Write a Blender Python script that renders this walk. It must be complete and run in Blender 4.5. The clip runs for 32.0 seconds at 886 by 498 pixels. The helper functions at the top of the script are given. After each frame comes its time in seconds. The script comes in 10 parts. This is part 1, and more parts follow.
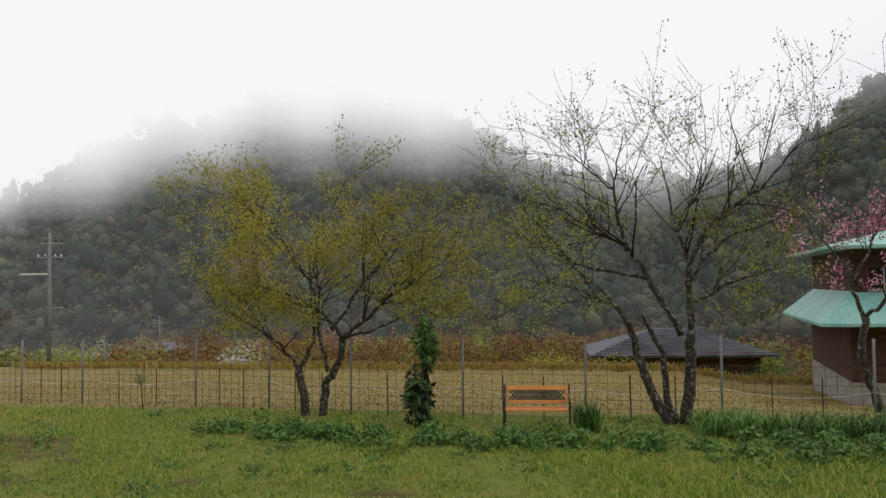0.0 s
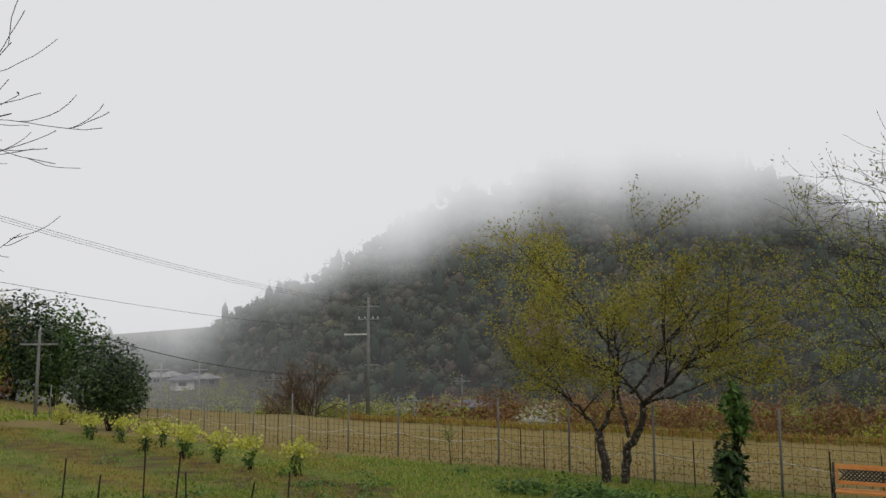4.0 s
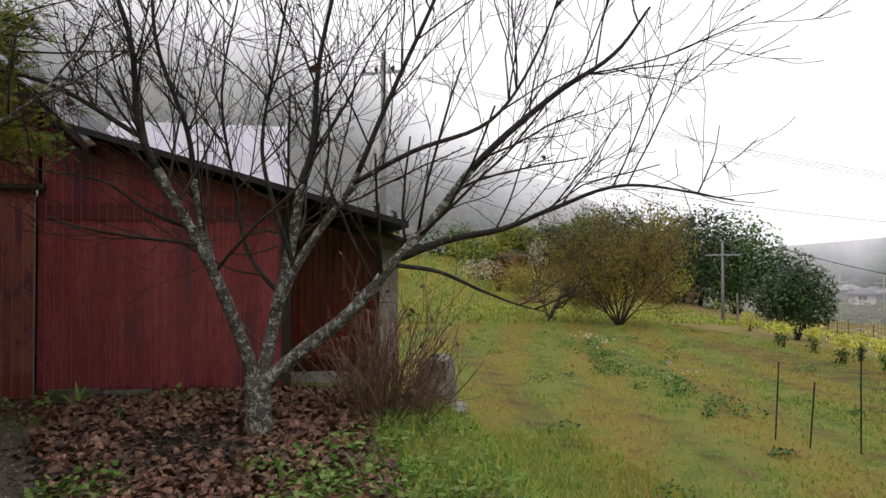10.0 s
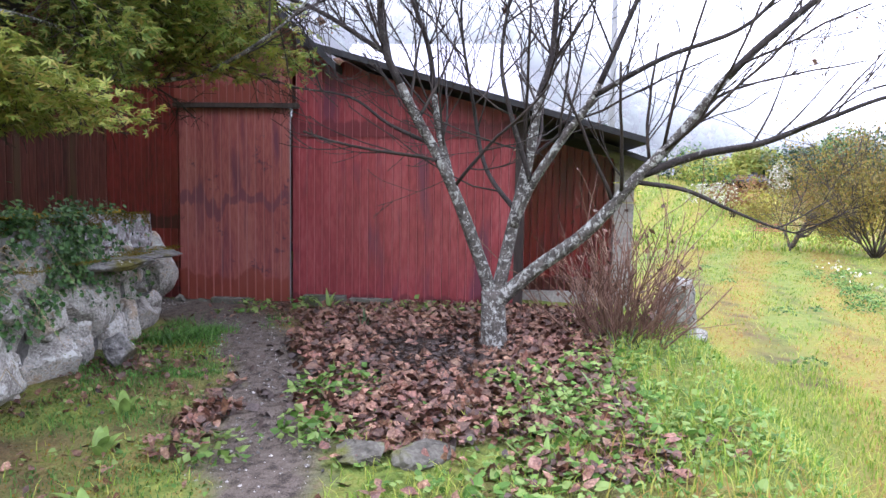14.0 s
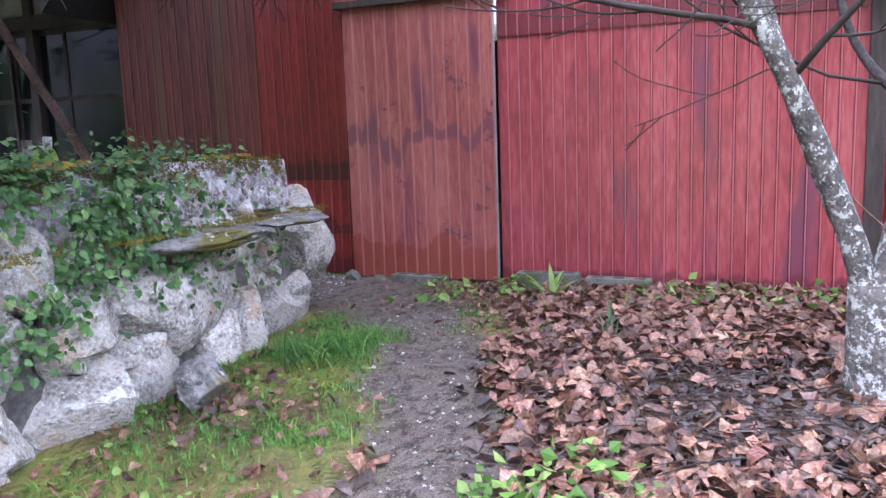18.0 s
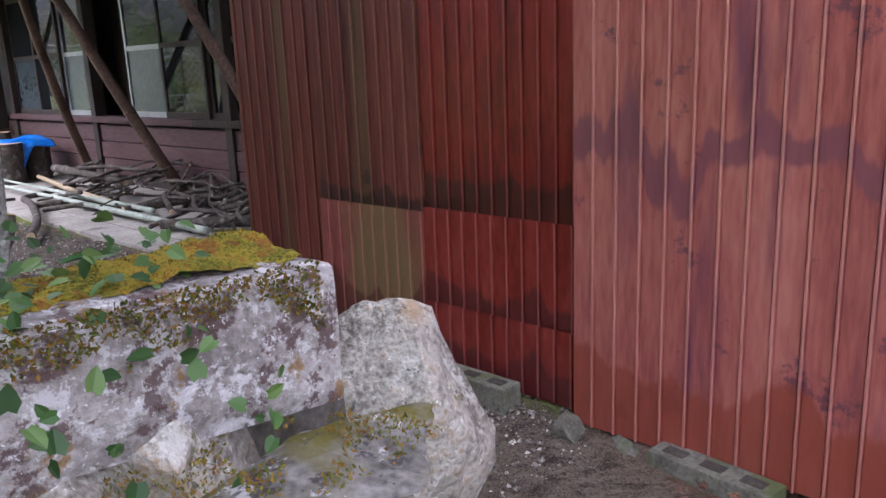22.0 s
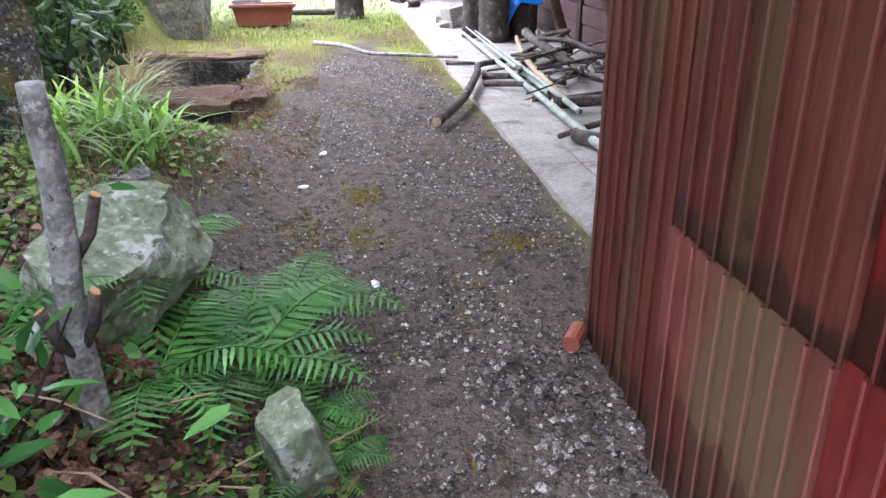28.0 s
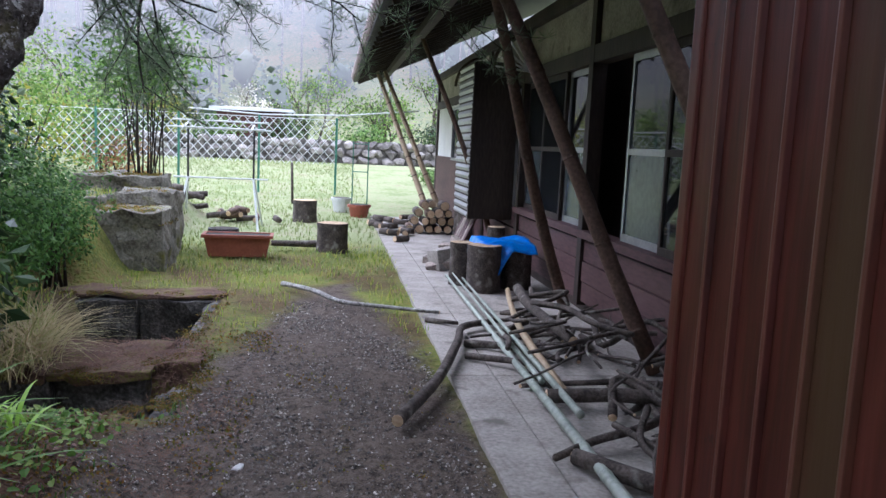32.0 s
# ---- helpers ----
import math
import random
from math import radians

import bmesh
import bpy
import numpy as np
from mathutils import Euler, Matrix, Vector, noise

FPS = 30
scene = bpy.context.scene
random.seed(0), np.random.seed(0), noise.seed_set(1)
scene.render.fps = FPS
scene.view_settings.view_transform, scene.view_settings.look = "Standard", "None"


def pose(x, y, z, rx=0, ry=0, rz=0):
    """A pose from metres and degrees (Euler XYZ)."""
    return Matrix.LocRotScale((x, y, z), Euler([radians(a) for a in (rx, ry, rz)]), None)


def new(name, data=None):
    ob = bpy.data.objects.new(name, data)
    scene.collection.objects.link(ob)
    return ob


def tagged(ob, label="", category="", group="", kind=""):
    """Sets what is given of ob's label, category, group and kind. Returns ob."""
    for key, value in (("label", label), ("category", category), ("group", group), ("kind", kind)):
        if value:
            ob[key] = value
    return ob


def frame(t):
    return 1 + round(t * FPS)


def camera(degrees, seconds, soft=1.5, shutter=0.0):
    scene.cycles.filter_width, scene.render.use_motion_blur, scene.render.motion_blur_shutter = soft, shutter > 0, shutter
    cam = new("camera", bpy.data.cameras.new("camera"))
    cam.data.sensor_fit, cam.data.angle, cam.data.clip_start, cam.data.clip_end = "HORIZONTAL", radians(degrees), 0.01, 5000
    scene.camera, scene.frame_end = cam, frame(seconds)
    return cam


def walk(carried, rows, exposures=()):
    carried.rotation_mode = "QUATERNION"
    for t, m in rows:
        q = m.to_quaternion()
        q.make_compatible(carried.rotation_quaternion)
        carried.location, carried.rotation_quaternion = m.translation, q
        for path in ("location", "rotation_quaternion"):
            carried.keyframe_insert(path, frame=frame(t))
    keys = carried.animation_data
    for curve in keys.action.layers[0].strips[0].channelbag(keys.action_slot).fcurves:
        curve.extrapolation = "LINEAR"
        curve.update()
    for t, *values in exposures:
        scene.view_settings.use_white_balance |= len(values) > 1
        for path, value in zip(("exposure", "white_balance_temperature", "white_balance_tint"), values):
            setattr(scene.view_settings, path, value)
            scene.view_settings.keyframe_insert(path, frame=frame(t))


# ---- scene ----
cam = camera(59.2, 32.0)
METRES, EYE, TILT, LEAN, TURN = 9.6, 1.2, 0.0, 0.0, 11.0
ROWS = [
    (0.0, 0.0, 0.0, 0.0, 0.05, 2.68, 0.98),
    (0.5, -0.0008, -0.0, 0.0005, 2.74, 3.67, 0.95),
    (1.0, -0.002, 0.0011, 0.0009, 5.54, 4.55, 1.03),
    (1.5, -0.0029, 0.0009, 0.0013, 8.49, 5.24, 1.09),
    (2.0, -0.0035, 0.0003, 0.0019, 11.36, 5.94, 1.09),
    (2.5, -0.0042, -0.0005, 0.0025, 14.0, 6.55, 1.04),
    (3.0, -0.0044, -0.0022, 0.0033, 16.53, 7.06, 0.92),
    (3.5, -0.0057, -0.0043, 0.0033, 19.04, 7.31, 0.66),
    (4.0, -0.008, -0.005, 0.0038, 21.29, 7.36, 0.47),
    (4.5, -0.0095, -0.0057, 0.0036, 23.82, 7.33, 0.47),
    (6.5, -0.0197, -0.0086, 0.0019, 31.93, 6.16, 0.04),
    (7.0, -0.0231, -0.0096, 0.0014, 33.98, 5.41, -0.12),
    (7.5, -0.0263, -0.0107, 0.001, 36.9, 4.78, -0.08),
    (8.0, -0.0295, -0.0117, 0.0004, 41.23, 4.21, -0.01),
    (8.5, -0.0351, -0.0132, 0.0004, 46.77, 3.55, -0.05),
    (9.0, -0.0447, -0.0163, -0.0005, 53.39, 2.86, -0.07),
    (9.5, -0.0523, -0.0213, -0.0019, 60.74, 2.01, -0.02),
    (10.0, -0.0562, -0.0273, -0.0028, 67.61, 1.11, -0.03),
    (10.5, -0.059, -0.0321, -0.0044, 73.08, 0.18, -0.22),
    (11.0, -0.0629, -0.0344, -0.0059, 77.3, -0.93, -0.44),
    (11.5, -0.0649, -0.0351, -0.007, 79.94, -2.06, -0.73),
    (12.0, -0.0671, -0.0363, -0.0074, 81.26, -2.97, -1.04),
    (12.5, -0.0683, -0.0361, -0.0076, 82.02, -3.58, -1.24),
    (13.0, -0.0683, -0.0354, -0.0073, 82.35, -3.78, -1.32),
    (13.5, -0.068, -0.0352, -0.0072, 82.83, -4.06, -1.17),
    (15.5, -0.1297, -0.0257, -0.0109, 89.49, -6.46, 0.66),
    (16.0, -0.1567, -0.0267, -0.0125, 92.02, -6.43, 0.93),
    (16.5, -0.19, -0.0277, -0.0116, 94.08, -6.84, 1.2),
    (17.0, -0.2321, -0.0245, -0.0158, 96.18, -7.1, 1.52),
    (17.5, -0.2811, -0.0297, -0.0209, 99.1, -7.4, 1.92),
    (18.0, -0.3258, -0.035, -0.0242, 100.94, -8.32, 2.04),
    (18.5, -0.3741, -0.035, -0.02, 102.47, -9.42, 2.33),
    (19.0, -0.4113, -0.0459, -0.0205, 103.92, -11.16, 2.41),
    (19.5, -0.4446, -0.0592, -0.0156, 105.67, -12.65, 2.22),
    (20.0, -0.4846, -0.0664, -0.012, 107.34, -13.52, 2.43),
    (20.5, -0.5156, -0.0778, -0.0118, 109.26, -14.31, 2.44),
    (21.0, -0.5489, -0.0921, -0.0058, 112.25, -14.74, 2.3),
    (21.5, -0.5873, -0.0996, -0.0022, 116.36, -14.19, 2.46),
    (22.0, -0.6228, -0.1082, 0.0024, 121.76, -13.27, 2.22),
    (22.5, -0.6596, -0.1247, 0.0084, 130.27, -11.98, 1.76),
    (23.0, -0.6932, -0.1352, 0.0118, 138.61, -10.95, 0.98),
    (23.5, -0.7192, -0.1421, 0.0158, 145.32, -11.32, 0.37),
    (24.0, -0.7406, -0.1531, 0.0137, 150.52, -14.95, 0.45),
    (24.5, -0.7535, -0.156, 0.0103, 153.31, -18.85, 0.8),
    (25.0, -0.7581, -0.1526, 0.007, 154.75, -22.73, 0.91),
    (25.5, -0.7593, -0.1515, 0.0059, 155.6, -25.72, 1.14),
    (27.5, -0.7817, -0.1847, 0.0085, 157.97, -24.93, 0.58),
    (28.0, -0.7887, -0.2011, 0.0124, 160.67, -22.87, 0.23),
    (28.5, -0.8026, -0.2186, 0.0141, 163.63, -20.65, 0.37),
    (29.0, -0.8144, -0.2316, 0.0171, 166.13, -17.83, 0.24),
    (29.5, -0.8178, -0.2405, 0.0208, 166.95, -14.9, -0.18),
    (30.0, -0.8183, -0.255, 0.0252, 166.31, -11.35, -0.76),
    (30.5, -0.8197, -0.2688, 0.0285, 165.14, -8.96, -1.57),
    (31.0, -0.8297, -0.2878, 0.029, 164.19, -7.39, -2.11),
    (31.5, -0.8413, -0.3029, 0.0306, 162.87, -6.62, -2.75),
    (32.0, -0.8453, -0.317, 0.0307, 161.0, -7.46, -2.7),
]
EXPO = [(0.0, 0.2, 6500, 11), (2.0, 0.0, 6500, 11), (3.0, -0.14, 6500, 11), (4.0, -0.12, 6500, 11), (7.0, -0.08, 6500, 11), (9.0, 0.0, 6500, 11), (10.0, 0.5, 6500, 14), (11.0, 1.55, 6300, 16), (12.0, 2.1, 6000, 16), (13.5, 2.25, 5600, 20), (15.5, 2.6, 5000, 28), (17.0, 2.95, 5050, 27), (18.0, 3.2, 5150, 26), (20.0, 3.25, 5400, 27), (21.0, 3.15, 5500, 26), (22.0, 2.95, 5700, 25), (23.0, 3.2, 5700, 25), (24.0, 3.15, 5600, 24), (25.5, 3.5, 5600, 24), (28.0, 3.5, 5550, 22), (29.0, 3.38, 5500, 22), (30.0, 2.8, 5500, 24), (31.0, 2.45, 5450, 22), (32.0, 2.2, 5350, 22)]
walk(cam, [(t, pose(0, 0, EYE, TILT, LEAN, TURN) @ pose(METRES * x, METRES * y, METRES * z, 90 + pitch, roll, yaw)) for t, x, y, z, yaw, pitch, roll in ROWS], EXPO)

# ---- daylight: a bright overcast sky ----
world = bpy.data.worlds.new("overcast_sky")
scene.world = world
world.use_nodes = True
wn, wl = world.node_tree.nodes, world.node_tree.links
sky = wn.new("ShaderNodeTexSky")
sky.sky_type, sky.sun_disc = "NISHITA", False
sky.sun_elevation, sky.sun_rotation = radians(50), radians(120)
pale = wn.new("ShaderNodeHueSaturation")
pale.inputs["Saturation"].default_value = 0.10
wl.new(sky.outputs[0], pale.inputs["Color"])
veil = wn.new("ShaderNodeMix")
veil.data_type = "RGBA"
veil.inputs[0].default_value = 0.8
wl.new(pale.outputs[0], veil.inputs[6])
veil.inputs[7].default_value = (8.0, 8.1, 8.35, 1)
back = wn["Background"]
back.inputs["Strength"].default_value = 0.1
wl.new(veil.outputs[2], back.inputs["Color"])
sun = new("sun", bpy.data.lights.new("sun", "SUN"))
sun.data.energy, sun.data.angle, sun.data.color = 0.6, radians(40), (1, 0.97, 0.93)
sun.matrix_world = pose(0, 0, 30, 40, 0, 60)


# ---- kit ----
def nodes_of(name):
    m = bpy.data.materials.new(name)
    m.use_nodes = True
    return m, m.node_tree.nodes, m.node_tree.links


def ramp_node(n, cols):
    r = n.new("ShaderNodeValToRGB")
    e = r.color_ramp.elements
    while len(e) < len(cols):
        e.new(0.5)
    for i, c in enumerate(cols):
        e[i].position = 0.37 + 0.26 * i / max(1, len(cols) - 1)
        e[i].color = (*c, 1)
    return r


def mat(name, cols, scale=4.0, fine=30.0, rough=0.8, metal=0.0, bump=0.3, stretch=(1, 1, 1), rnd="", vary=0.25, hue=0.0,
        spec=0.4, stain=None, stain_scale=1.0, stain_at=0.55, coat=0.0, speck=(), tides=(), deep=0.02, rib_highlight=None):
    """Two scales of noise through a colour ramp, optional per-piece variation, stains, painted rib highlights and
    relief.
    """
    m, n, l = nodes_of(name)
    b = n["Principled BSDF"]
    co = n.new("ShaderNodeTexCoord")
    mp = n.new("ShaderNodeMapping")
    mp.inputs["Scale"].default_value = stretch
    l.new(co.outputs["Object"], mp.inputs["Vector"])
    if rnd == "object":
        shift = n.new("ShaderNodeMath")
        shift.operation = "MULTIPLY"
        shift.inputs[1].default_value = 37.0
        l.new(n.new("ShaderNodeObjectInfo").outputs["Random"], shift.inputs[0]), l.new(shift.outputs[0], mp.inputs["Location"])
    big, small = n.new("ShaderNodeTexNoise"), n.new("ShaderNodeTexNoise")
    for t, s, d in ((big, scale, 5), (small, fine, 6)):
        t.inputs["Scale"].default_value, t.inputs["Detail"].default_value = s, d
        l.new(mp.outputs[0], t.inputs["Vector"])
    mix = n.new("ShaderNodeMix")
    mix.inputs[0].default_value = 0.5
    l.new(big.outputs[0], mix.inputs[2]), l.new(small.outputs[0], mix.inputs[3])
    r = ramp_node(n, cols)
    l.new(mix.outputs[0], r.inputs[0])
    out = r.outputs[0]
    if stain:
        st = n.new("ShaderNodeTexNoise")
        st.inputs["Scale"].default_value, st.inputs["Detail"].default_value = stain_scale, 5
        l.new(mp.outputs[0], st.inputs["Vector"])
        sr = n.new("ShaderNodeMapRange")
        sr.inputs[1].default_value, sr.inputs[2].default_value = stain_at, stain_at + 0.12
        l.new(st.outputs[0], sr.inputs[0])
        sm = n.new("ShaderNodeMix")
        sm.data_type = "RGBA"
        l.new(sr.outputs[0], sm.inputs[0]), l.new(out, sm.inputs[6])
        sm.inputs[7].default_value = (*stain, 1)
        out = sm.outputs[2]
    for colour, sc, at in speck:
        st = n.new("ShaderNodeTexNoise")
        st.inputs["Scale"].default_value, st.inputs["Detail"].default_value, st.inputs["Roughness"].default_value = sc, 6, 0.7
        l.new(co.outputs["Object"], st.inputs["Vector"])
        sr = n.new("ShaderNodeMapRange")
        sr.inputs[1].default_value, sr.inputs[2].default_value, sr.inputs[4].default_value = at, at + 0.045, 0.85
        l.new(st.outputs[0], sr.inputs[0])
        sm = n.new("ShaderNodeMix")
        sm.data_type = "RGBA"
        l.new(sr.outputs[0], sm.inputs[0]), l.new(out, sm.inputs[6])
        sm.inputs[7].default_value = (*colour, 1)
        out = sm.outputs[2]
    if tides:
        xyz = n.new("ShaderNodeSeparateXYZ")
        l.new(co.outputs["Object"], xyz.inputs[0])
        flat = n.new("ShaderNodeMapping")
        flat.inputs["Scale"].default_value = (1, 1, 0.25)
        l.new(co.outputs["Object"], flat.inputs["Vector"])
    for z0, half, colour, amp, freq in tides:
        st = n.new("ShaderNodeTexNoise")
        st.inputs["Scale"].default_value, st.inputs["Detail"].default_value = freq, 5
        l.new(flat.outputs[0], st.inputs["Vector"])
        off = n.new("ShaderNodeMath")
        off.operation = "MULTIPLY_ADD"
        off.inputs[1].default_value = amp
        l.new(st.outputs[0], off.inputs[0]), l.new(xyz.outputs[2], off.inputs[2])
        dist = n.new("ShaderNodeMath")
        dist.operation = "SUBTRACT"
        dist.inputs[1].default_value = z0 + amp * 0.5
        l.new(off.outputs[0], dist.inputs[0])
        val = dist.outputs[0]
        if half:
            ab = n.new("ShaderNodeMath")
            ab.operation = "ABSOLUTE"
            l.new(val, ab.inputs[0])
            val = ab.outputs[0]
        sr = n.new("ShaderNodeMapRange")
        sr.inputs[1].default_value, sr.inputs[2].default_value, sr.inputs[3].default_value, sr.inputs[4].default_value = (half or 0) + 0.015, (half or 0) - 0.01, 0, 0.8
        l.new(val, sr.inputs[0])
        sm = n.new("ShaderNodeMix")
        sm.data_type = "RGBA"
        l.new(sr.outputs[0], sm.inputs[0]), l.new(out, sm.inputs[6])
        sm.inputs[7].default_value = (*colour, 1)
        out = sm.outputs[2]
    # A highlight put into the colour: rib tops are mixed towards a paler tint.
    if rib_highlight:
        up = n.new("ShaderNodeSeparateXYZ")
        l.new(co.outputs["Object"], up.inputs[0])
        worn = n.new("ShaderNodeMapRange")
        worn.inputs[1].default_value, worn.inputs[2].default_value, worn.inputs[4].default_value = rib_highlight[1] - 0.002, rib_highlight[1], rib_highlight[2]
        l.new(up.outputs[0], worn.inputs[0])
        sm = n.new("ShaderNodeMix")
        sm.data_type = "RGBA"
        l.new(worn.outputs[0], sm.inputs[0]), l.new(out, sm.inputs[6])
        sm.inputs[7].default_value = (*rib_highlight[0], 1)
        out = sm.outputs[2]
    if rnd:
        src = n.new("ShaderNodeObjectInfo").outputs["Random"] if rnd == "object" else n.new("ShaderNodeNewGeometry").outputs["Random Per Island"]
        hs = n.new("ShaderNodeHueSaturation")
        vr = n.new("ShaderNodeMapRange")
        vr.inputs[3].default_value, vr.inputs[4].default_value = 1 - vary, 1 + vary
        l.new(src, vr.inputs[0]), l.new(vr.outputs[0], hs.inputs["Value"])
        if hue:
            wob = n.new("ShaderNodeMath")
            wob.operation = "MULTIPLY"
            wob.inputs[1].default_value = 7.31
            frac = n.new("ShaderNodeMath")
            frac.operation = "FRACT"
            l.new(src, wob.inputs[0]), l.new(wob.outputs[0], frac.inputs[0])
            hr = n.new("ShaderNodeMapRange")
            hr.inputs[3].default_value, hr.inputs[4].default_value = 0.5 - hue, 0.5 + hue
            l.new(frac.outputs[0], hr.inputs[0]), l.new(hr.outputs[0], hs.inputs["Hue"])
        l.new(out, hs.inputs["Color"])
        out = hs.outputs[0]
    l.new(out, b.inputs["Base Color"])
    b.inputs["Roughness"].default_value, b.inputs["Metallic"].default_value = rough, metal
    b.inputs["Specular IOR Level"].default_value = spec
    b.inputs["Coat Weight"].default_value = coat
    if bump:
        bp = n.new("ShaderNodeBump")
        bp.inputs["Strength"].default_value, bp.inputs["Distance"].default_value = bump, deep
        l.new(mix.outputs[0], bp.inputs["Height"]), l.new(bp.outputs[0], b.inputs["Normal"])
    return m


def leafy(name, cols, vary=0.35, hue=0.02, through_light=0.35, rough=0.5, even=False):
    """A leaf: colour by piece, some light passing through."""
    m, n, l = nodes_of(name)
    b = n["Principled BSDF"]
    src = n.new("ShaderNodeNewGeometry").outputs["Random Per Island"]
    r = ramp_node(n, cols)
    if even:
        for i, e in enumerate(r.color_ramp.elements):
            e.position = i / (len(cols) - 1)
    l.new(src, r.inputs[0])
    nz = n.new("ShaderNodeTexNoise")
    nz.inputs["Scale"].default_value = 1.3
    vr = n.new("ShaderNodeMapRange")
    vr.inputs[1].default_value, vr.inputs[2].default_value = 0.3, 0.7
    vr.inputs[3].default_value, vr.inputs[4].default_value = 1 - vary, 1 + vary
    hs = n.new("ShaderNodeHueSaturation")
    l.new(nz.outputs[0], vr.inputs[0]), l.new(vr.outputs[0], hs.inputs["Value"]), l.new(r.outputs[0], hs.inputs["Color"])
    l.new(hs.outputs[0], b.inputs["Base Color"])
    b.inputs["Roughness"].default_value = rough
    b.inputs["Specular IOR Level"].default_value = 0.25
    tr = n.new("ShaderNodeBsdfTranslucent")
    l.new(hs.outputs[0], tr.inputs["Color"])
    mx = n.new("ShaderNodeMixShader")
    mx.inputs[0].default_value = through_light
    l.new(b.outputs[0], mx.inputs[1]), l.new(tr.outputs[0], mx.inputs[2]), l.new(mx.outputs[0], n["Material Output"].inputs["Surface"])
    return m


class Soup:
    """Vertices and faces gathered for one mesh."""

    def __init__(self):
        self.v, self.f, self.n = [], [], 0

    def add(self, v, f):
        v = np.asarray(v, float).reshape(-1, 3)
        self.v.append(v)
        by = {}
        for q in f:
            by.setdefault(len(q), []).append(q)
        for q in by.values():
            self.f.append(np.asarray(q, int) + self.n)
        self.n += len(v)

    def add_many(self, v, per, faces):
        """v: pieces stacked, per vertices each; faces of one piece."""
        v = np.asarray(v, float).reshape(-1, 3)
        base = np.arange(len(v) // per) * per + self.n
        for q in faces:
            self.f.append(base[:, None] + np.asarray(q)[None, :])
        self.v.append(v)
        self.n += len(v)

    def mesh(self, name, material, smooth=False):
        me = bpy.data.meshes.new(name)
        if self.v:
            V = np.concatenate(self.v)
            sizes = np.concatenate([np.full(len(q), q.shape[1]) for q in self.f])
            loops = np.concatenate([q.ravel() for q in self.f])
            me.vertices.add(len(V))
            me.vertices.foreach_set("co", V.astype(np.float32).ravel())
            me.loops.add(len(loops))
            me.loops.foreach_set("vertex_index", loops.astype(np.int32))
            me.polygons.add(len(sizes))
            me.polygons.foreach_set("loop_start", np.concatenate([[0], np.cumsum(sizes)[:-1]]).astype(np.int32))
            me.polygons.foreach_set("use_smooth", np.full(len(sizes), smooth))
            me.update(calc_edges=True)
        if material:
            me.materials.append(material)
        return me


def thing(name, at=(0, 0, 0), label="", category="", group="", rz=0.0, kind=""):
    ob = new(name)
    ob.empty_display_size = 0.1
    ob.matrix_world = pose(*at, 0, 0, rz)
    return tagged(ob, label, category, group, kind)


def put(name, soup, material, parent=None, label="", smooth=False, category="", kind="", group="", at=None):
    """One mesh object out of a Soup, a bmesh or a mesh."""
    if isinstance(soup, Soup):
        me = soup.mesh(name, material, smooth)
    elif isinstance(soup, bmesh.types.BMesh):
        me = bpy.data.meshes.new(name)
        soup.to_mesh(me)
        soup.free()
        me.materials.append(material)
        if smooth:
            me.polygons.foreach_set("use_smooth", [True] * len(me.polygons))
    else:
        me = soup
    ob = new(name, me)
    if parent:
        ob.parent = parent
    if at is not None:
        ob.matrix_basis = at
    return tagged(ob, label, category, group, kind)


def box(lo, hi, bevel=0.0):
    bm = bmesh.new()
    bmesh.ops.create_cube(bm, size=1)
    for v in bm.verts:
        for i in range(3):
            v.co[i] = lo[i] if v.co[i] < 0 else hi[i]
    if bevel:
        bmesh.ops.bevel(bm, geom=bm.edges[:], offset=bevel, segments=2, affect="EDGES", profile=0.7)
    return bm


def bbox(s, lo, hi):
    """A plain box into a Soup."""
    x0, y0, z0 = lo
    x1, y1, z1 = hi
    s.add([(x0, y0, z0), (x1, y0, z0), (x1, y1, z0), (x0, y1, z0), (x0, y0, z1), (x1, y0, z1), (x1, y1, z1), (x0, y1, z1)],
          [(3, 2, 1, 0), (4, 5, 6, 7), (0, 1, 5, 4), (1, 2, 6, 5), (2, 3, 7, 6), (3, 0, 4, 7)])


def beam(s, a, b, w, h):
    """A straight bar of w x h between two points."""
    a, b = Vector(a), Vector(b)
    d = (b - a).normalized()
    side = d.cross(Vector((0, 0, 1)))
    side = side.normalized() if side.length > 1e-4 else Vector((1, 0, 0))
    up = side.cross(d)
    vs = [p + side * (w / 2 * i) + up * (h / 2 * j) for p in (a, b) for i, j in ((-1, -1), (1, -1), (1, 1), (-1, 1))]
    s.add(vs, [(3, 2, 1, 0), (4, 5, 6, 7), (0, 1, 5, 4), (1, 2, 6, 5), (2, 3, 7, 6), (3, 0, 4, 7)])


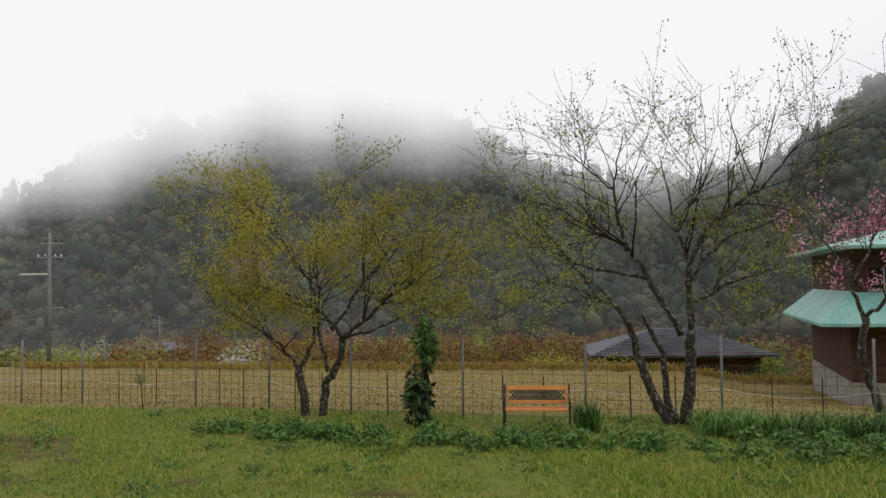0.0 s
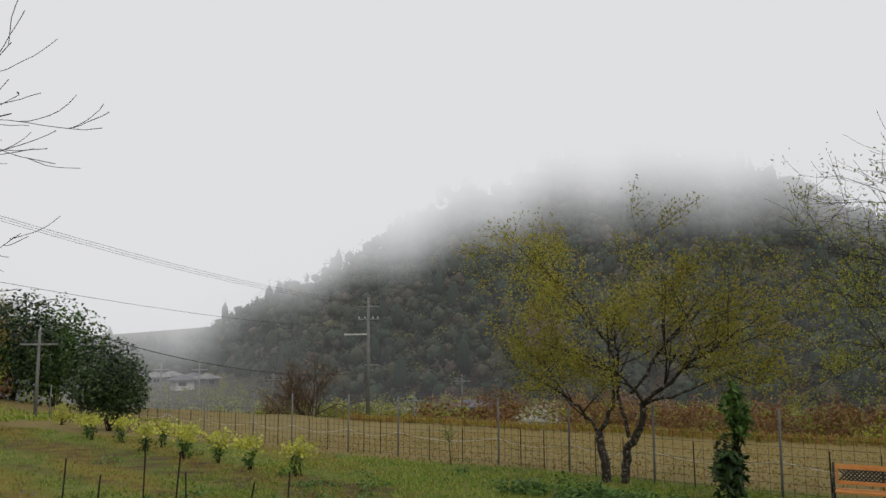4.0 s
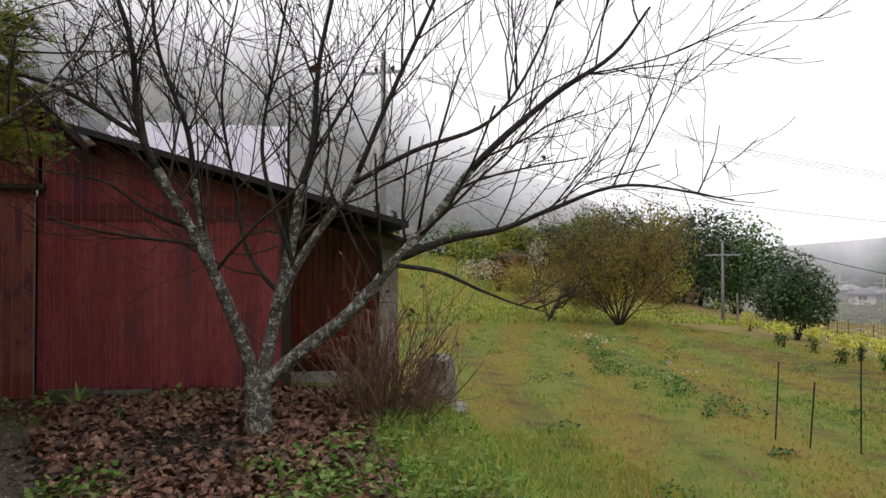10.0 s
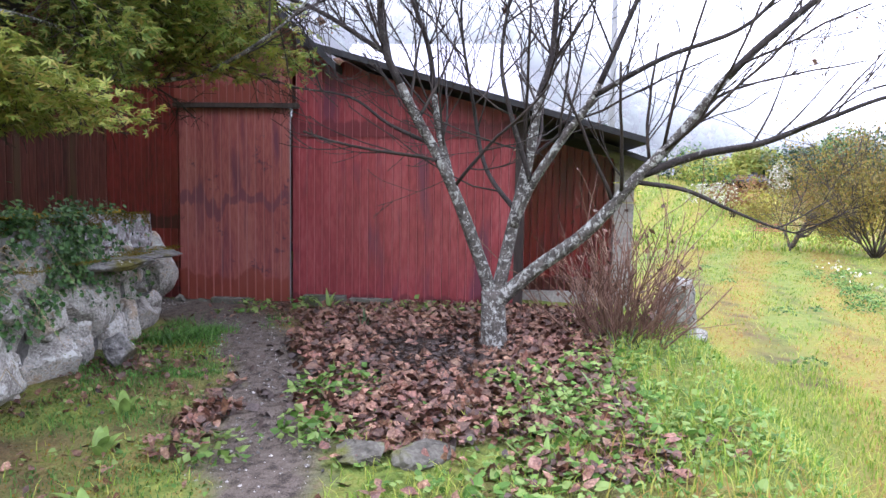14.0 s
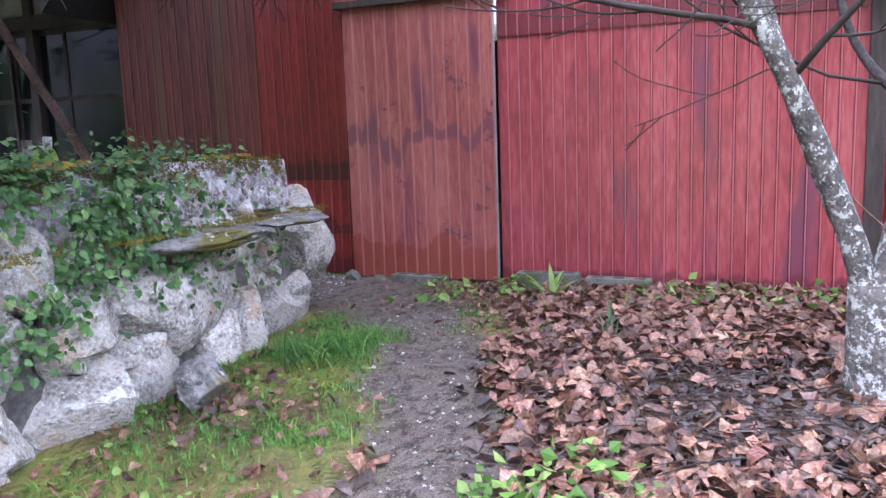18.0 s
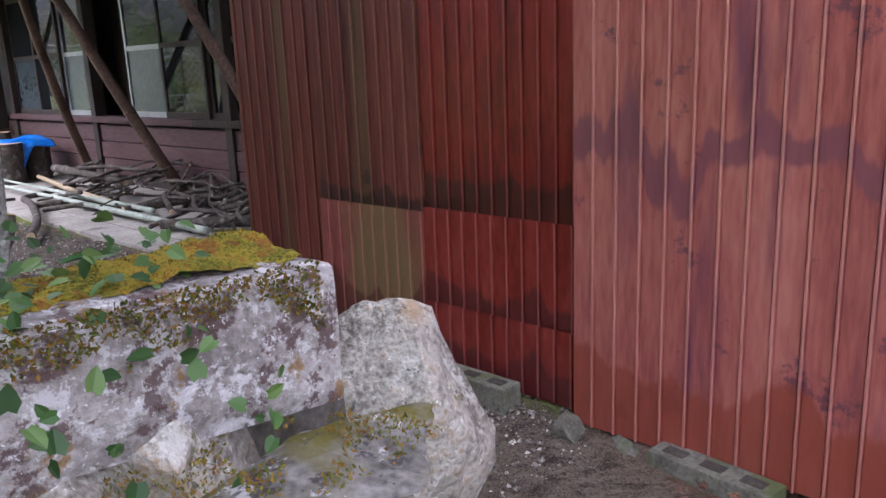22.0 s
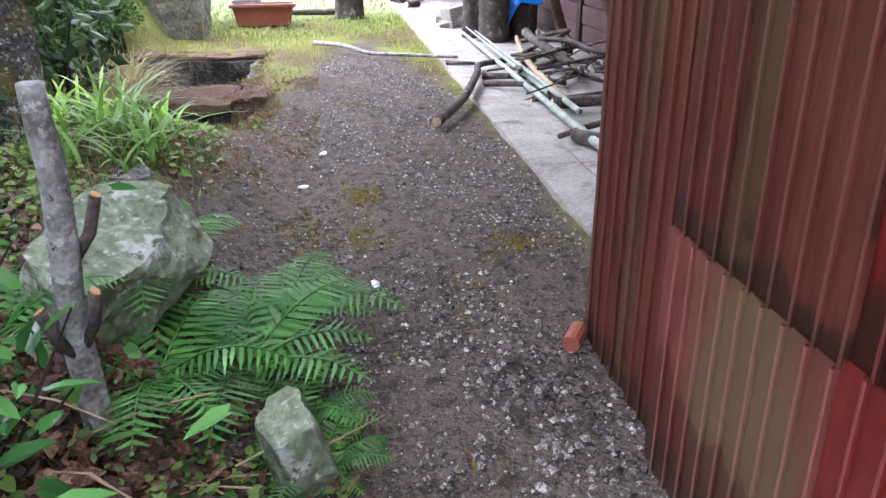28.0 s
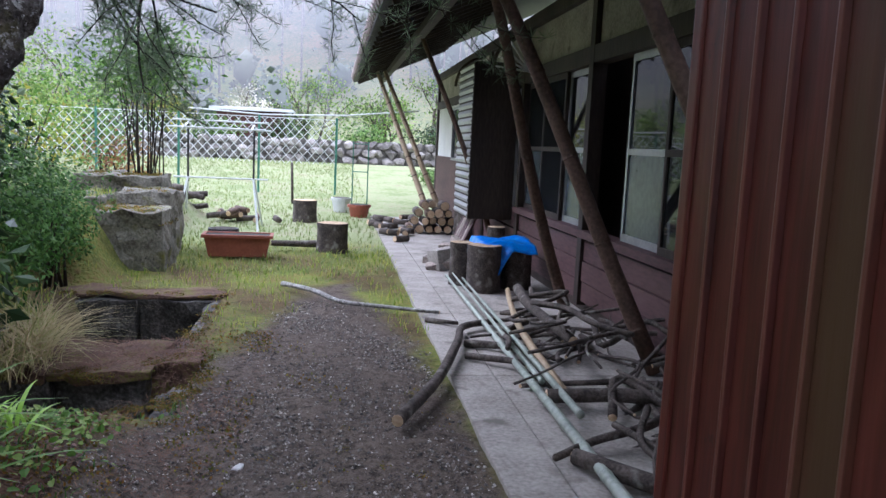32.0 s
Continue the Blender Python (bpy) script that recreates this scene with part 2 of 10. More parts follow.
def tube(s, pts, radii, sides=6, caps=True, knob=0.0):
    """A round limb along points, with a radius at each; knob: how knotted its girth is."""
    P = np.asarray([tuple(p) for p in pts], float)
    R = np.broadcast_to(np.asarray(radii, float), (len(P),))
    T = np.gradient(P, axis=0)
    T /= np.linalg.norm(T, axis=1)[:, None] + 1e-9
    ref = np.array([0.31, 0.87, 0.38]) if abs(T[0] @ [0.31, 0.87, 0.38]) < 0.9 else np.array([1.0, 0, 0])
    U = np.cross(T, ref)
    U /= np.linalg.norm(U, axis=1)[:, None] + 1e-9
    W = np.cross(T, U)
    a = np.arange(sides) * 2 * np.pi / sides
    R = R[:, None] * np.ones((1, sides))
    if knob:
        ii, jj = np.meshgrid(np.arange(len(P)), a, indexing="ij")
        R = R * (1 + knob * (np.sin(ii * 0.9 + 2 * np.cos(jj)) * np.cos(jj * 2 + ii * 0.37) + 0.6 * np.sin(jj * 3 + ii * 1.3)))
    V = P[:, None] + R[:, :, None] * (np.cos(a)[None, :, None] * U[:, None] + np.sin(a)[None, :, None] * W[:, None])
    f = [(i * sides + j, i * sides + (j + 1) % sides, (i + 1) * sides + (j + 1) % sides, (i + 1) * sides + j) for i in range(len(P) - 1) for j in range(sides)]
    if caps:
        f += [tuple(range(sides))[::-1], tuple((len(P) - 1) * sides + j for j in range(sides))]
    s.add(V, f)


def leaves(s, P, size, ratio=0.45, lift=0.0, rng=np.random, dirs=None, spread=1.0, face=None, tilt=0.45):
    """Folded leaf blades at the points P, facing every way, or about the way that face gives."""
    k = len(P)
    if not k:
        return
    d = rng.normal(size=(k, 3)) * spread + (0 if dirs is None else dirs)
    d[:, 2] += lift
    q = rng.normal(size=(k, 3))
    if face is not None:
        q = face + q * tilt
        d = np.cross(q, d)
    d /= np.linalg.norm(d, axis=1)[:, None] + 1e-9
    w = np.cross(d, q)
    w /= np.linalg.norm(w, axis=1)[:, None] + 1e-9
    nrm = np.cross(d, w)
    L = (size * rng.uniform(0.6, 1.3, k))[:, None]
    B = L * ratio / 2
    v = np.stack([P, P + d * L * 0.5 + w * B + nrm * B * 0.35, P + d * L, P + d * L * 0.5 - w * B + nrm * B * 0.35], 1)
    s.add_many(v, 4, [(0, 1, 2), (0, 2, 3)])


def smooth01(t):
    t = np.clip(t, 0, 1)
    return t * t * (3 - 2 * t)


def fbm(x, y, f=1.0, seed=0.0):
    """A cheap smooth wobble of x and y."""
    return (np.sin(x * f * 1.7 + seed) * np.cos(y * f * 1.3 + 2.1 * seed) + 0.5 * np.sin(x * f * 3.9 + y * f * 2.3 + seed * 1.7) + 0.3 * np.cos(x * f * 7.1 - y * f * 6.3 + seed)) / 1.8


# ---- the land: one height for every place ----
RIDGE = [(-180, 20), (-120, 18), (-60, 16), (-30, 14.5), (-18, 12.2), (-12, 7.6), (-5, 6.5), (2, 7.0), (8, 10.2), (13, 13.2), (18, 14.8), (23, 13.6), (27, 11.8), (33, 9.6), (39, 6.6), (46, 2.8), (51, 0.2), (54, 0.0), (58, 0.6), (62, 2.2),
         (72, 6.5), (80, 11), (90, 17), (110, 20), (140, 20), (180, 20)]


PITS = ((-6.30, -5.1, -12.30, -9.85), (-6.50, -5.3, -9.75, -8.62))
FOOT = [-180, -120, -60, -20, 44, 48, 56, 60, 75, 90, 130, 160, 180], [64, 64, 70, 95, 105, 240, 240, 105, 100, 80, 64, 64, 64]


def height(x, y):
    x, y = np.asarray(x, float), np.asarray(y, float)
    up = -0.25 + 0.25 * smooth01((-x - 1) / 6)
    up = np.where(y < -5, 0.0 * x, up) if np.ndim(x) else (0.0 if y < -5 else up)
    # planting bed behind the stone wall, then the yard
    bed = smooth01((x + 6.95) / 0.9) * smooth01((-3.35 - y) / 0.3) * smooth01((y + 9.0) / 1.8)
    up = up + 0.38 * bed
    back = smooth01((x + 5.3) / 0.6) * smooth01((-12.3 - y) / 0.5) * smooth01((y + 22) / 6)
    up = up + 0.75 * back
    for x0, x1, y0, y1 in PITS:
        pit = smooth01((x - x0) / 0.14 + 0.5) * smooth01((x1 - x) / 0.14) * smooth01((y - y0) / 0.14) * smooth01((y1 - y) / 0.14)
        up = up - 0.72 * pit
    up = up + 0.6 * smooth01((-18 - y) / 18)
    # the bank down to the garden
    edge = np.interp(x, [-60, -12, -9.2, -8.2, -7.2, -4, 0, 4, 12, 60], [-3.2, -2.0, -0.6, 0.35, 0.85, 0.75, 0.85, 0.9, 1.0, 1.2])
    low = -1.4 + 0.05 * fbm(x, y, 0.35) - 0.075 * np.clip(y - 15.5, 0, 22)
    low = np.where(y > 37.5, low - 3.0 * smooth01((y - 37.5) / 6), low)
    low = low + 0.28 * np.exp(-((y - 36.6) / 0.8) ** 2)
    low = low - 0.55 * smooth01((x - 3) / 4) * smooth01((y - 17) / 8)
    low = low + 3.6 * smooth01((-x - 44) / 22) * smooth01((34 - y) / 10)
    k = smooth01((y - edge) / 1.5)
    z = up * (1 - k) + low * k
    # hills all round
    r = np.hypot(x, y)
    az = np.degrees(np.arctan2(-x, y))
    el = np.interp(az, [a for a, _ in RIDGE], [e for _, e in RIDGE])
    r0 = np.interp(az, *FOOT)
    r1 = r0 + np.interp(az, [-180, -60, 0, 60, 90, 180], [90, 110, 115, 160, 110, 90])
    top = r1 * np.tan(np.radians(el)) + 1.2
    rise = np.clip((r - r0) / (r1 - r0), 0, 1)
    hill = (top + 5) * (rise * 0.65 + 0.35 * rise ** 2) * (1 + 0.10 * fbm(x, y, 0.03, 2.0) * (rise < 1))
    hill = hill * (1 - 0.25 * smooth01((r - r1) / 150))
    return z + np.where(rise > 0, hill, 0)


def hz(x, y):
    return float(height(np.array([x]), np.array([y]))[0])


def stops(spans):
    out = []
    for a, b, st in spans:
        out.extend(np.arange(a, b - 1e-6, st).tolist())
    return np.array(out + [spans[-1][1]])


PATH_LINE = [(1.0, -0.9), (-2.0, -1.25), (-3.85, -1.48), (-5.2, -1.9), (-6.4, -2.35), (-7.15, -3.0), (-7.4, -3.8), (-7.4, -5.0), (-7.3, -7.0), (-7.35, -9.0), (-7.4, -11.4), (-7.5, -12.6)]


def line_dist(x, y, pts):
    best = np.full(np.shape(x), 1e9)
    for (ax, ay), (bx, by) in zip(pts, pts[1:]):
        dx, dy = bx - ax, by - ay
        t = np.clip(((x - ax) * dx + (y - ay) * dy) / (dx * dx + dy * dy), 0, 1)
        best = np.minimum(best, np.hypot(x - ax - t * dx, y - ay - t * dy))
    return best


def covers(x, y):
    """How much bare path, leaf mould and dry grass lie at a place."""
    wob = 0.12 * fbm(x, y, 3.0) + 0.05 * fbm(x, y, 11.0, 4.0)
    d = line_dist(x, y, PATH_LINE) + wob
    w = np.interp(-y, [0, 2.4, 4, 5.5, 8, 10.5, 12.6], [0.22, 0.27, 0.52, 0.85, 0.9, 0.6, 0.15])
    path = smooth01((w - d) / 0.22 + 0.5)
    lit = smooth01((x + 7.9) / 0.3) * smooth01((-4.1 - x + wob * 3) / 0.6) * smooth01((y + 2.0 + wob) / 0.3) * smooth01((0.35 - y) / 0.3)
    mould = np.maximum(lit, smooth01((-3.4 - y) / 0.2) * smooth01((y + 9.0) / 1.5) * smooth01((x + 6.9) / 0.5))
    mould = np.maximum(mould, smooth01((-6.5 - x + wob * 2) / 0.4) * smooth01((y + 3.7) / 0.3) * smooth01((-1.75 - y) / 0.2))
    # Pit floors take the mould colour to paint in their deep shade.
    for x0, x1, y0, y1 in PITS:
        mould = np.maximum(mould, smooth01((x - x0 + 0.25) / 0.2) * smooth01((x1 - x) / 0.2) * smooth01((y - y0 + 0.1) / 0.2) * smooth01((y1 + 0.1 - y) / 0.2))
    mould = np.maximum(mould, 0.85 * smooth01((x + 7.1) / 0.3) * smooth01((-2.0 - x) / 1.0) * smooth01((y + 3.6) / 0.2) * smooth01((-1.65 - y) / 0.25) * np.clip(0.55 + 0.8 * fbm(x, y, 2.6, 9.0), 0, 1))
    mould = np.maximum(mould, 0.8 * smooth01((x + 4.9) / 0.4) * smooth01((-2.2 - x) / 1.0) * smooth01((y + 1.3) / 0.2) * smooth01((0.9 - y) / 0.5) * np.clip(0.3 + 0.9 * fbm(x, y, 2.2, 3.0), 0, 1))
    mould = np.maximum(mould, 0.85 * smooth01((x + 8.3) / 0.2) * smooth01((-4.2 - x) / 0.5) * smooth01((y + 16.5) / 2.5) * smooth01((-6.2 - y) / 1.0) * np.clip(0.55 + 0.8 * fbm(x, y, 1.9, 5.0), 0, 1))
    # dug soil: furrows across the strips, the bed along the rape plants, a few bare patches
    rough_ = fbm(x, y, 2.3, 7.0) + 0.6 * fbm(x, y, 6.1, 2.0)
    for ax, ay, bx, by, half in ((-31.0, 5.6, -11.0, 3.6, 0.28), (-30, 11.4, -8.0, 9.6, 0.2), (-24.5, 13.4, -9.2, 11.6, 0.95), (-28, 7.0, -9.0, 5.2, 0.12), (-26, 9.6, -9.0, 7.4, 0.14)):
        strip = smooth01((half - line_dist(x, y, [(ax, ay), (bx, by)])) / 0.3 + 0.5)
        mould = np.maximum(mould, strip * np.clip(0.45 + 0.75 * rough_, 0, 1))
    for cx, cy, rx, ry in ((-5.45, 9.9, 0.42, 0.16), (-10.4, 12.1, 1.1, 0.35), (-2.6, 9.6, 0.5, 0.2), (-8.0, 10.9, 0.4, 0.15)):
        mould = np.maximum(mould, np.clip(1.3 - ((x - cx) / rx) ** 2 - ((y - cy) / ry) ** 2 + 0.4 * rough_, 0, 1))
    dry = smooth01((y - 1.6) / 1.0) * np.clip(0.5 + 0.75 * np.sin((x * 0.35 + y * 1.0) * 2.6 + 0.6 * fbm(x, y, 0.4)) + 0.55 * fbm(x, y, 0.5, 3.0), 0, 1) * smooth01((-x - 5 - 0.5 * (y - 6)) / 4)
    field = smooth01((y - 15.9) / 0.6) * smooth01((38.5 - y) / 0.6)
    wood = smooth01((np.hypot(x, y) - 60) / 25)
    # The lawn mask marks ground whose colour is raised for open light.
    lawn = smooth01((-14.6 - y + wob * 4) / 2.5) * smooth01((y + 44) / 4)
    return path, mould, dry, field, wood, lawn


def ground_material():
    m, n, l = nodes_of("ground_soil_and_turf")
    b = n["Principled BSDF"]
    co = n.new("ShaderNodeTexCoord")

    def nz(scale, detail=4):
        t = n.new("ShaderNodeTexNoise")
        t.inputs["Scale"].default_value, t.inputs["Detail"].default_value = scale, detail
        l.new(co.outputs["Object"], t.inputs["Vector"])
        return t.outputs[0]

    def blend(fac, a, c):
        mx = n.new("ShaderNodeMix")
        mx.data_type = "RGBA"
        l.new(fac, mx.inputs[0]), l.new(a, mx.inputs[6]), l.new(c, mx.inputs[7])
        return mx.outputs[2]

    def col(scale, cols, fine=True):
        mx = n.new("ShaderNodeMix")
        mx.inputs[0].default_value = 0.5
        l.new(nz(scale), mx.inputs[2]), l.new(nz(scale * 9 if fine else scale * 3), mx.inputs[3])
        r = ramp_node(n, cols)
        l.new(mx.outputs[0], r.inputs[0])
        return r.outputs[0]

    def att(name):
        a = n.new("ShaderNodeAttribute")
        a.attribute_name = name
        return a.outputs["Fac"]

    c = col(2.2, [(0.085, 0.115, 0.022), (0.14, 0.18, 0.034), (0.20, 0.22, 0.045), (0.21, 0.165, 0.05)])
    c = blend(att("dry"), c, col(1.6, [(0.16, 0.18, 0.03), (0.235, 0.225, 0.04), (0.24, 0.18, 0.045), (0.17, 0.11, 0.038)]))
    c = blend(att("field"), c, col(1.2, [(0.20, 0.15, 0.055), (0.30, 0.225, 0.09), (0.25, 0.20, 0.075), (0.17, 0.16, 0.05)]))
    c = blend(att("mould"), c, col(5.0, [(0.035, 0.022, 0.014), (0.08, 0.045, 0.028), (0.13, 0.075, 0.045), (0.05, 0.05, 0.02)]))
    c = blend(att("path"), c, col(14.0, [(0.036, 0.028, 0.022), (0.082, 0.064, 0.051), (0.155, 0.126, 0.10), (0.056, 0.040, 0.030)]))
    # Lawn colour paled so the open sky's light is in it.
    c = blend(att("lawn"), c, col(1.1, [(0.19, 0.24, 0.10), (0.26, 0.30, 0.14), (0.32, 0.34, 0.19), (0.28, 0.25, 0.15)]))
    c = blend(att("wood"), c, col(0.4, [(0.03, 0.04, 0.018), (0.06, 0.06, 0.03), (0.11, 0.07, 0.04)]))
    l.new(c, b.inputs["Base Color"])
    b.inputs["Roughness"].default_value = 0.9
    b.inputs["Specular IOR Level"].default_value = 0.15
    bp = n.new("ShaderNodeBump")
    bp.inputs["Strength"].default_value, bp.inputs["Distance"].default_value = 0.9, 0.05
    l.new(nz(30, 7), bp.inputs["Height"]), l.new(bp.outputs[0], b.inputs["Normal"])
    return m


def build_ground():
    xs = stops([(-1500, -300, 200), (-300, -60, 6), (-60, -34, 1.0), (-34, -14, 0.4), (-14, -9.2, 0.25), (-9.2, -3.0, 0.09), (-3.0, 6, 0.2), (6, 60, 1.2), (60, 260, 6), (260, 1500, 200)])
    ys = stops([(-1500, -260, 200), (-260, -40, 6), (-40, -14, 0.5), (-14, 1.8, 0.09), (1.8, 16, 0.25), (16, 48, 0.6), (48, 260, 5), (260, 1500, 200)])
    X, Y = np.meshgrid(xs, ys)
    Z = height(X, Y)
    near = (X > -10) & (X < 3) & (Y > -16) & (Y < 3)
    Z = Z + np.where(near, 0.018 * fbm(X, Y, 4.0, 1.0) + 0.008 * fbm(X, Y, 17.0, 5.0), 0)
    ny, nx = X.shape
    i = (np.arange(ny - 1)[:, None] * nx + np.arange(nx - 1)[None, :]).ravel()
    quads = np.stack([i, i + 1, i + nx + 1, i + nx], 1)
    me = bpy.data.meshes.new("ground")
    me.from_pydata(np.stack([X.ravel(), Y.ravel(), Z.ravel()], 1).tolist(), [], quads.tolist())
    me.polygons.foreach_set("use_smooth", [True] * len(me.polygons))
    for name, val in zip(("path", "mould", "dry", "field", "wood", "lawn"), covers(X.ravel(), Y.ravel())):
        me.attributes.new(name, "FLOAT", "POINT").data.foreach_set("value", np.clip(val, 0, 1).astype(np.float32))
    me.materials.append(ground_material())
    return tagged(new("ground", me), "grassy ground with a gravel path and dry field beyond", "ground", kind="structure")


build_ground()

# ---- building materials ----
# The last colour of each sheet paints the light caught on its ribs.
RED = mat("red_painted_sheet_metal", [(0.21, 0.035, 0.04), (0.275, 0.05, 0.056), (0.335, 0.078, 0.082)], scale=2.2, fine=22, rough=0.26, bump=0.05, stretch=(1, 2.0, 0.4), rnd="object", vary=0.05, spec=0.7,
          stain=(0.15, 0.04, 0.06), stain_scale=2.6, stain_at=0.58, speck=(((0.14, 0.03, 0.035), 34, 0.68),), tides=((0.14, None, (0.12, 0.025, 0.03), 0.3, 6.0),), rib_highlight=((0.46, 0.16, 0.16), 0.0075, 0.55))
DOOR_RED = mat("worn_brown_red_sheet_metal", [(0.20, 0.05, 0.045), (0.285, 0.085, 0.072), (0.34, 0.125, 0.10)], scale=2.4, fine=26, rough=0.28, bump=0.06, stretch=(1, 2.6, 0.4), rnd="object", vary=0.06, spec=0.65,
               stain=(0.12, 0.036, 0.055), stain_scale=2.6, stain_at=0.57, speck=(((0.08, 0.028, 0.046), 4.5, 0.60), ((0.30, 0.11, 0.05), 14, 0.66)), tides=((0.95, 0.05, (0.13, 0.042, 0.06), 0.75, 4.2), (0.24, None, (0.19, 0.04, 0.022), 0.7, 3.0),), rib_highlight=((0.44, 0.20, 0.17), 0.008, 0.5))
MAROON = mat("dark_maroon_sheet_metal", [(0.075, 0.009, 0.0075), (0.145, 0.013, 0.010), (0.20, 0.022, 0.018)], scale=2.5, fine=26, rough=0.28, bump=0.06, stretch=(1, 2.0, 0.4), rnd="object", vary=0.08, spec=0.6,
             stain=(0.05, 0.014, 0.014), stain_scale=3.0, stain_at=0.60, tides=((0.14, None, (0.03, 0.012, 0.008), 0.2, 5.0),), rib_highlight=((0.24, 0.06, 0.055), 0.0075, 0.55))
MOSSY = mat("algae_stained_red_sheet_metal", [(0.045, 0.0115, 0.0085), (0.095, 0.022, 0.0155), (0.14, 0.038, 0.026)], scale=2.6, fine=26, rough=0.38, bump=0.08, stretch=(1, 2.2, 0.2), rnd="object", vary=0.05,
            stain=(0.085, 0.045, 0.022), stain_scale=2.4, stain_at=0.58, speck=(((0.03, 0.014, 0.012), 5, 0.62),), tides=((0.10, None, (0.02, 0.012, 0.008), 0.3, 5.0),), rib_highlight=((0.20, 0.085, 0.06), 0.0075, 0.5))
PATCH_RED = mat("pale_red_patch_sheet", [(0.13, 0.032, 0.026), (0.18, 0.045, 0.038), (0.23, 0.075, 0.058)], scale=3.0, fine=26, rough=0.32, bump=0.06, stretch=(1, 1.6, 0.5), rnd="object", vary=0.05, spec=0.6,
                stain=(0.15, 0.095, 0.045), stain_scale=1.6, stain_at=0.50, tides=((0.30, None, (0.06, 0.014, 0.010), 0.9, 3.0), (0.12, None, (0.035, 0.022, 0.012), 0.3, 6.0)), rib_highlight=((0.40, 0.16, 0.13), 0.0075, 0.5))
DEEP_RED = mat("deep_red_lower_sheet", [(0.12, 0.013, 0.009), (0.175, 0.022, 0.016), (0.225, 0.042, 0.032)], scale=3.0, fine=26, rough=0.28, bump=0.06, stretch=(1, 1.6, 0.5), rnd="object", vary=0.05, spec=0.6,
               stain=(0.09, 0.016, 0.018), stain_scale=2.4, stain_at=0.55, tides=((0.12, None, (0.06, 0.012, 0.012), 0.5, 4.0),), rib_highlight=((0.32, 0.11, 0.10), 0.0075, 0.5))
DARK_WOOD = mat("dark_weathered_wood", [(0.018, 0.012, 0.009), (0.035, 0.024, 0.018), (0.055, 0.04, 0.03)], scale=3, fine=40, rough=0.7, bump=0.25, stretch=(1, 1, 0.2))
BLACK_ROOF = mat("black_roofing_edge", [(0.012, 0.011, 0.011), (0.03, 0.028, 0.028)], scale=4, fine=30, rough=0.6, bump=0.1)
PALE_ROOF = mat("pale_lilac_metal_roofing", [(0.42, 0.40, 0.45), (0.55, 0.53, 0.58)], scale=0.6, fine=12, rough=0.5, bump=0.05)
CONCRETE = mat("weathered_concrete", [(0.21, 0.19, 0.165), (0.31, 0.285, 0.25), (0.40, 0.37, 0.33)], scale=3, fine=45, rough=0.85, bump=0.25, stain=(0.15, 0.135, 0.115), stain_scale=5, stain_at=0.6, speck=(((0.10, 0.09, 0.08), 60, 0.66),))
BLOCK = mat("mossy_concrete_block", [(0.07, 0.07, 0.052), (0.125, 0.12, 0.095), (0.175, 0.17, 0.135)], scale=8, fine=80, rough=0.9, bump=0.4, stain=(0.07, 0.085, 0.03), stain_scale=7, stain_at=0.55, rnd="object", vary=0.15)
PLASTER = mat("white_plaster", [(0.62, 0.62, 0.60), (0.75, 0.75, 0.73)], scale=2, fine=40, rough=0.85, bump=0.08)
GALVA = mat("galvanised_steel", [(0.30, 0.31, 0.32), (0.42, 0.43, 0.44)], scale=5, fine=40, rough=0.45, metal=0.6, bump=0.03)
PURLIN = mat("aged_brown_board", [(0.045, 0.022, 0.022), (0.085, 0.042, 0.042), (0.11, 0.06, 0.055)], scale=3, fine=40, rough=0.65, bump=0.2, stretch=(1, 0.2, 1))


def glass_material(name):
    m, n, l = nodes_of(name)
    b = n["Principled BSDF"]
    b.inputs["Base Color"].default_value = (0.012, 0.014, 0.015, 1)
    b.inputs["Roughness"].default_value = 0.03
    b.inputs["Specular IOR Level"].default_value = 0.2
    return m


PANE = glass_material("dark_window_glass")
FROST = mat("frosted_window_glass", [(0.045, 0.06, 0.068), (0.075, 0.095, 0.102)], scale=1.5, fine=20, rough=0.25, bump=0.02, spec=0.6)


def ribbed(width, h, pitch=0.0735, rib=0.009, t=0.008):
    """A wall sheet in the yz plane: flat with narrow upright ribs standing out along +x."""
    s = Soup()
    prof = []
    k = max(1, round(width / pitch))
    p = width / k
    for i in range(k):
        y = i * p
        prof += [(0.0, y), (0.0, y + p - 0.0165), (-0.005, y + p - 0.0145), (rib * 0.85, y + p - 0.0115), (rib, y + p - 0.0075), (rib * 0.85, y + p - 0.0035), (-0.004, y + p - 0.001)]
    prof.append((0.0, width))
    v = [(x, y, z) for z in (0, h) for x, y in prof] + [(-t, 0, 0), (-t, width, 0), (-t, 0, h), (-t, width, h)]
    m = len(prof)
    f = [(i, i + 1, m + i + 1, m + i) for i in range(m - 1)]
    f += [(2 * m, 2 * m + 2, 2 * m + 3, 2 * m + 1), (0, m, 2 * m + 2, 2 * m), (m - 1, 2 * m + 1, 2 * m + 3, 2 * m - 1)]
    s.add(v, f)
    return s


def sheet(parent, name, x, y0, y1, z0, z1, material, label="", slope=None):
    """slope: (z at y0, z at y1) of a slanted top."""
    s = ribbed(y1 - y0, z1 - z0)
    if slope:
        v = s.v[0]
        up = v[:, 2] > 0.5 * (z1 - z0)
        v[up, 2] = slope[0] - z0 + (slope[1] - slope[0]) * v[up, 1] / (y1 - y0)
    return put(name, s, material, parent, label, at=pose(x, y0, z0))


SX = -7.80


def shed_top(y):
    return 2.30 - 0.275 * (y + 2.25) if y > -2.25 else 2.34 + (y + 2.25) * -0.95 if y > -3.9 else 3.9 + (y + 3.9) * 0.95


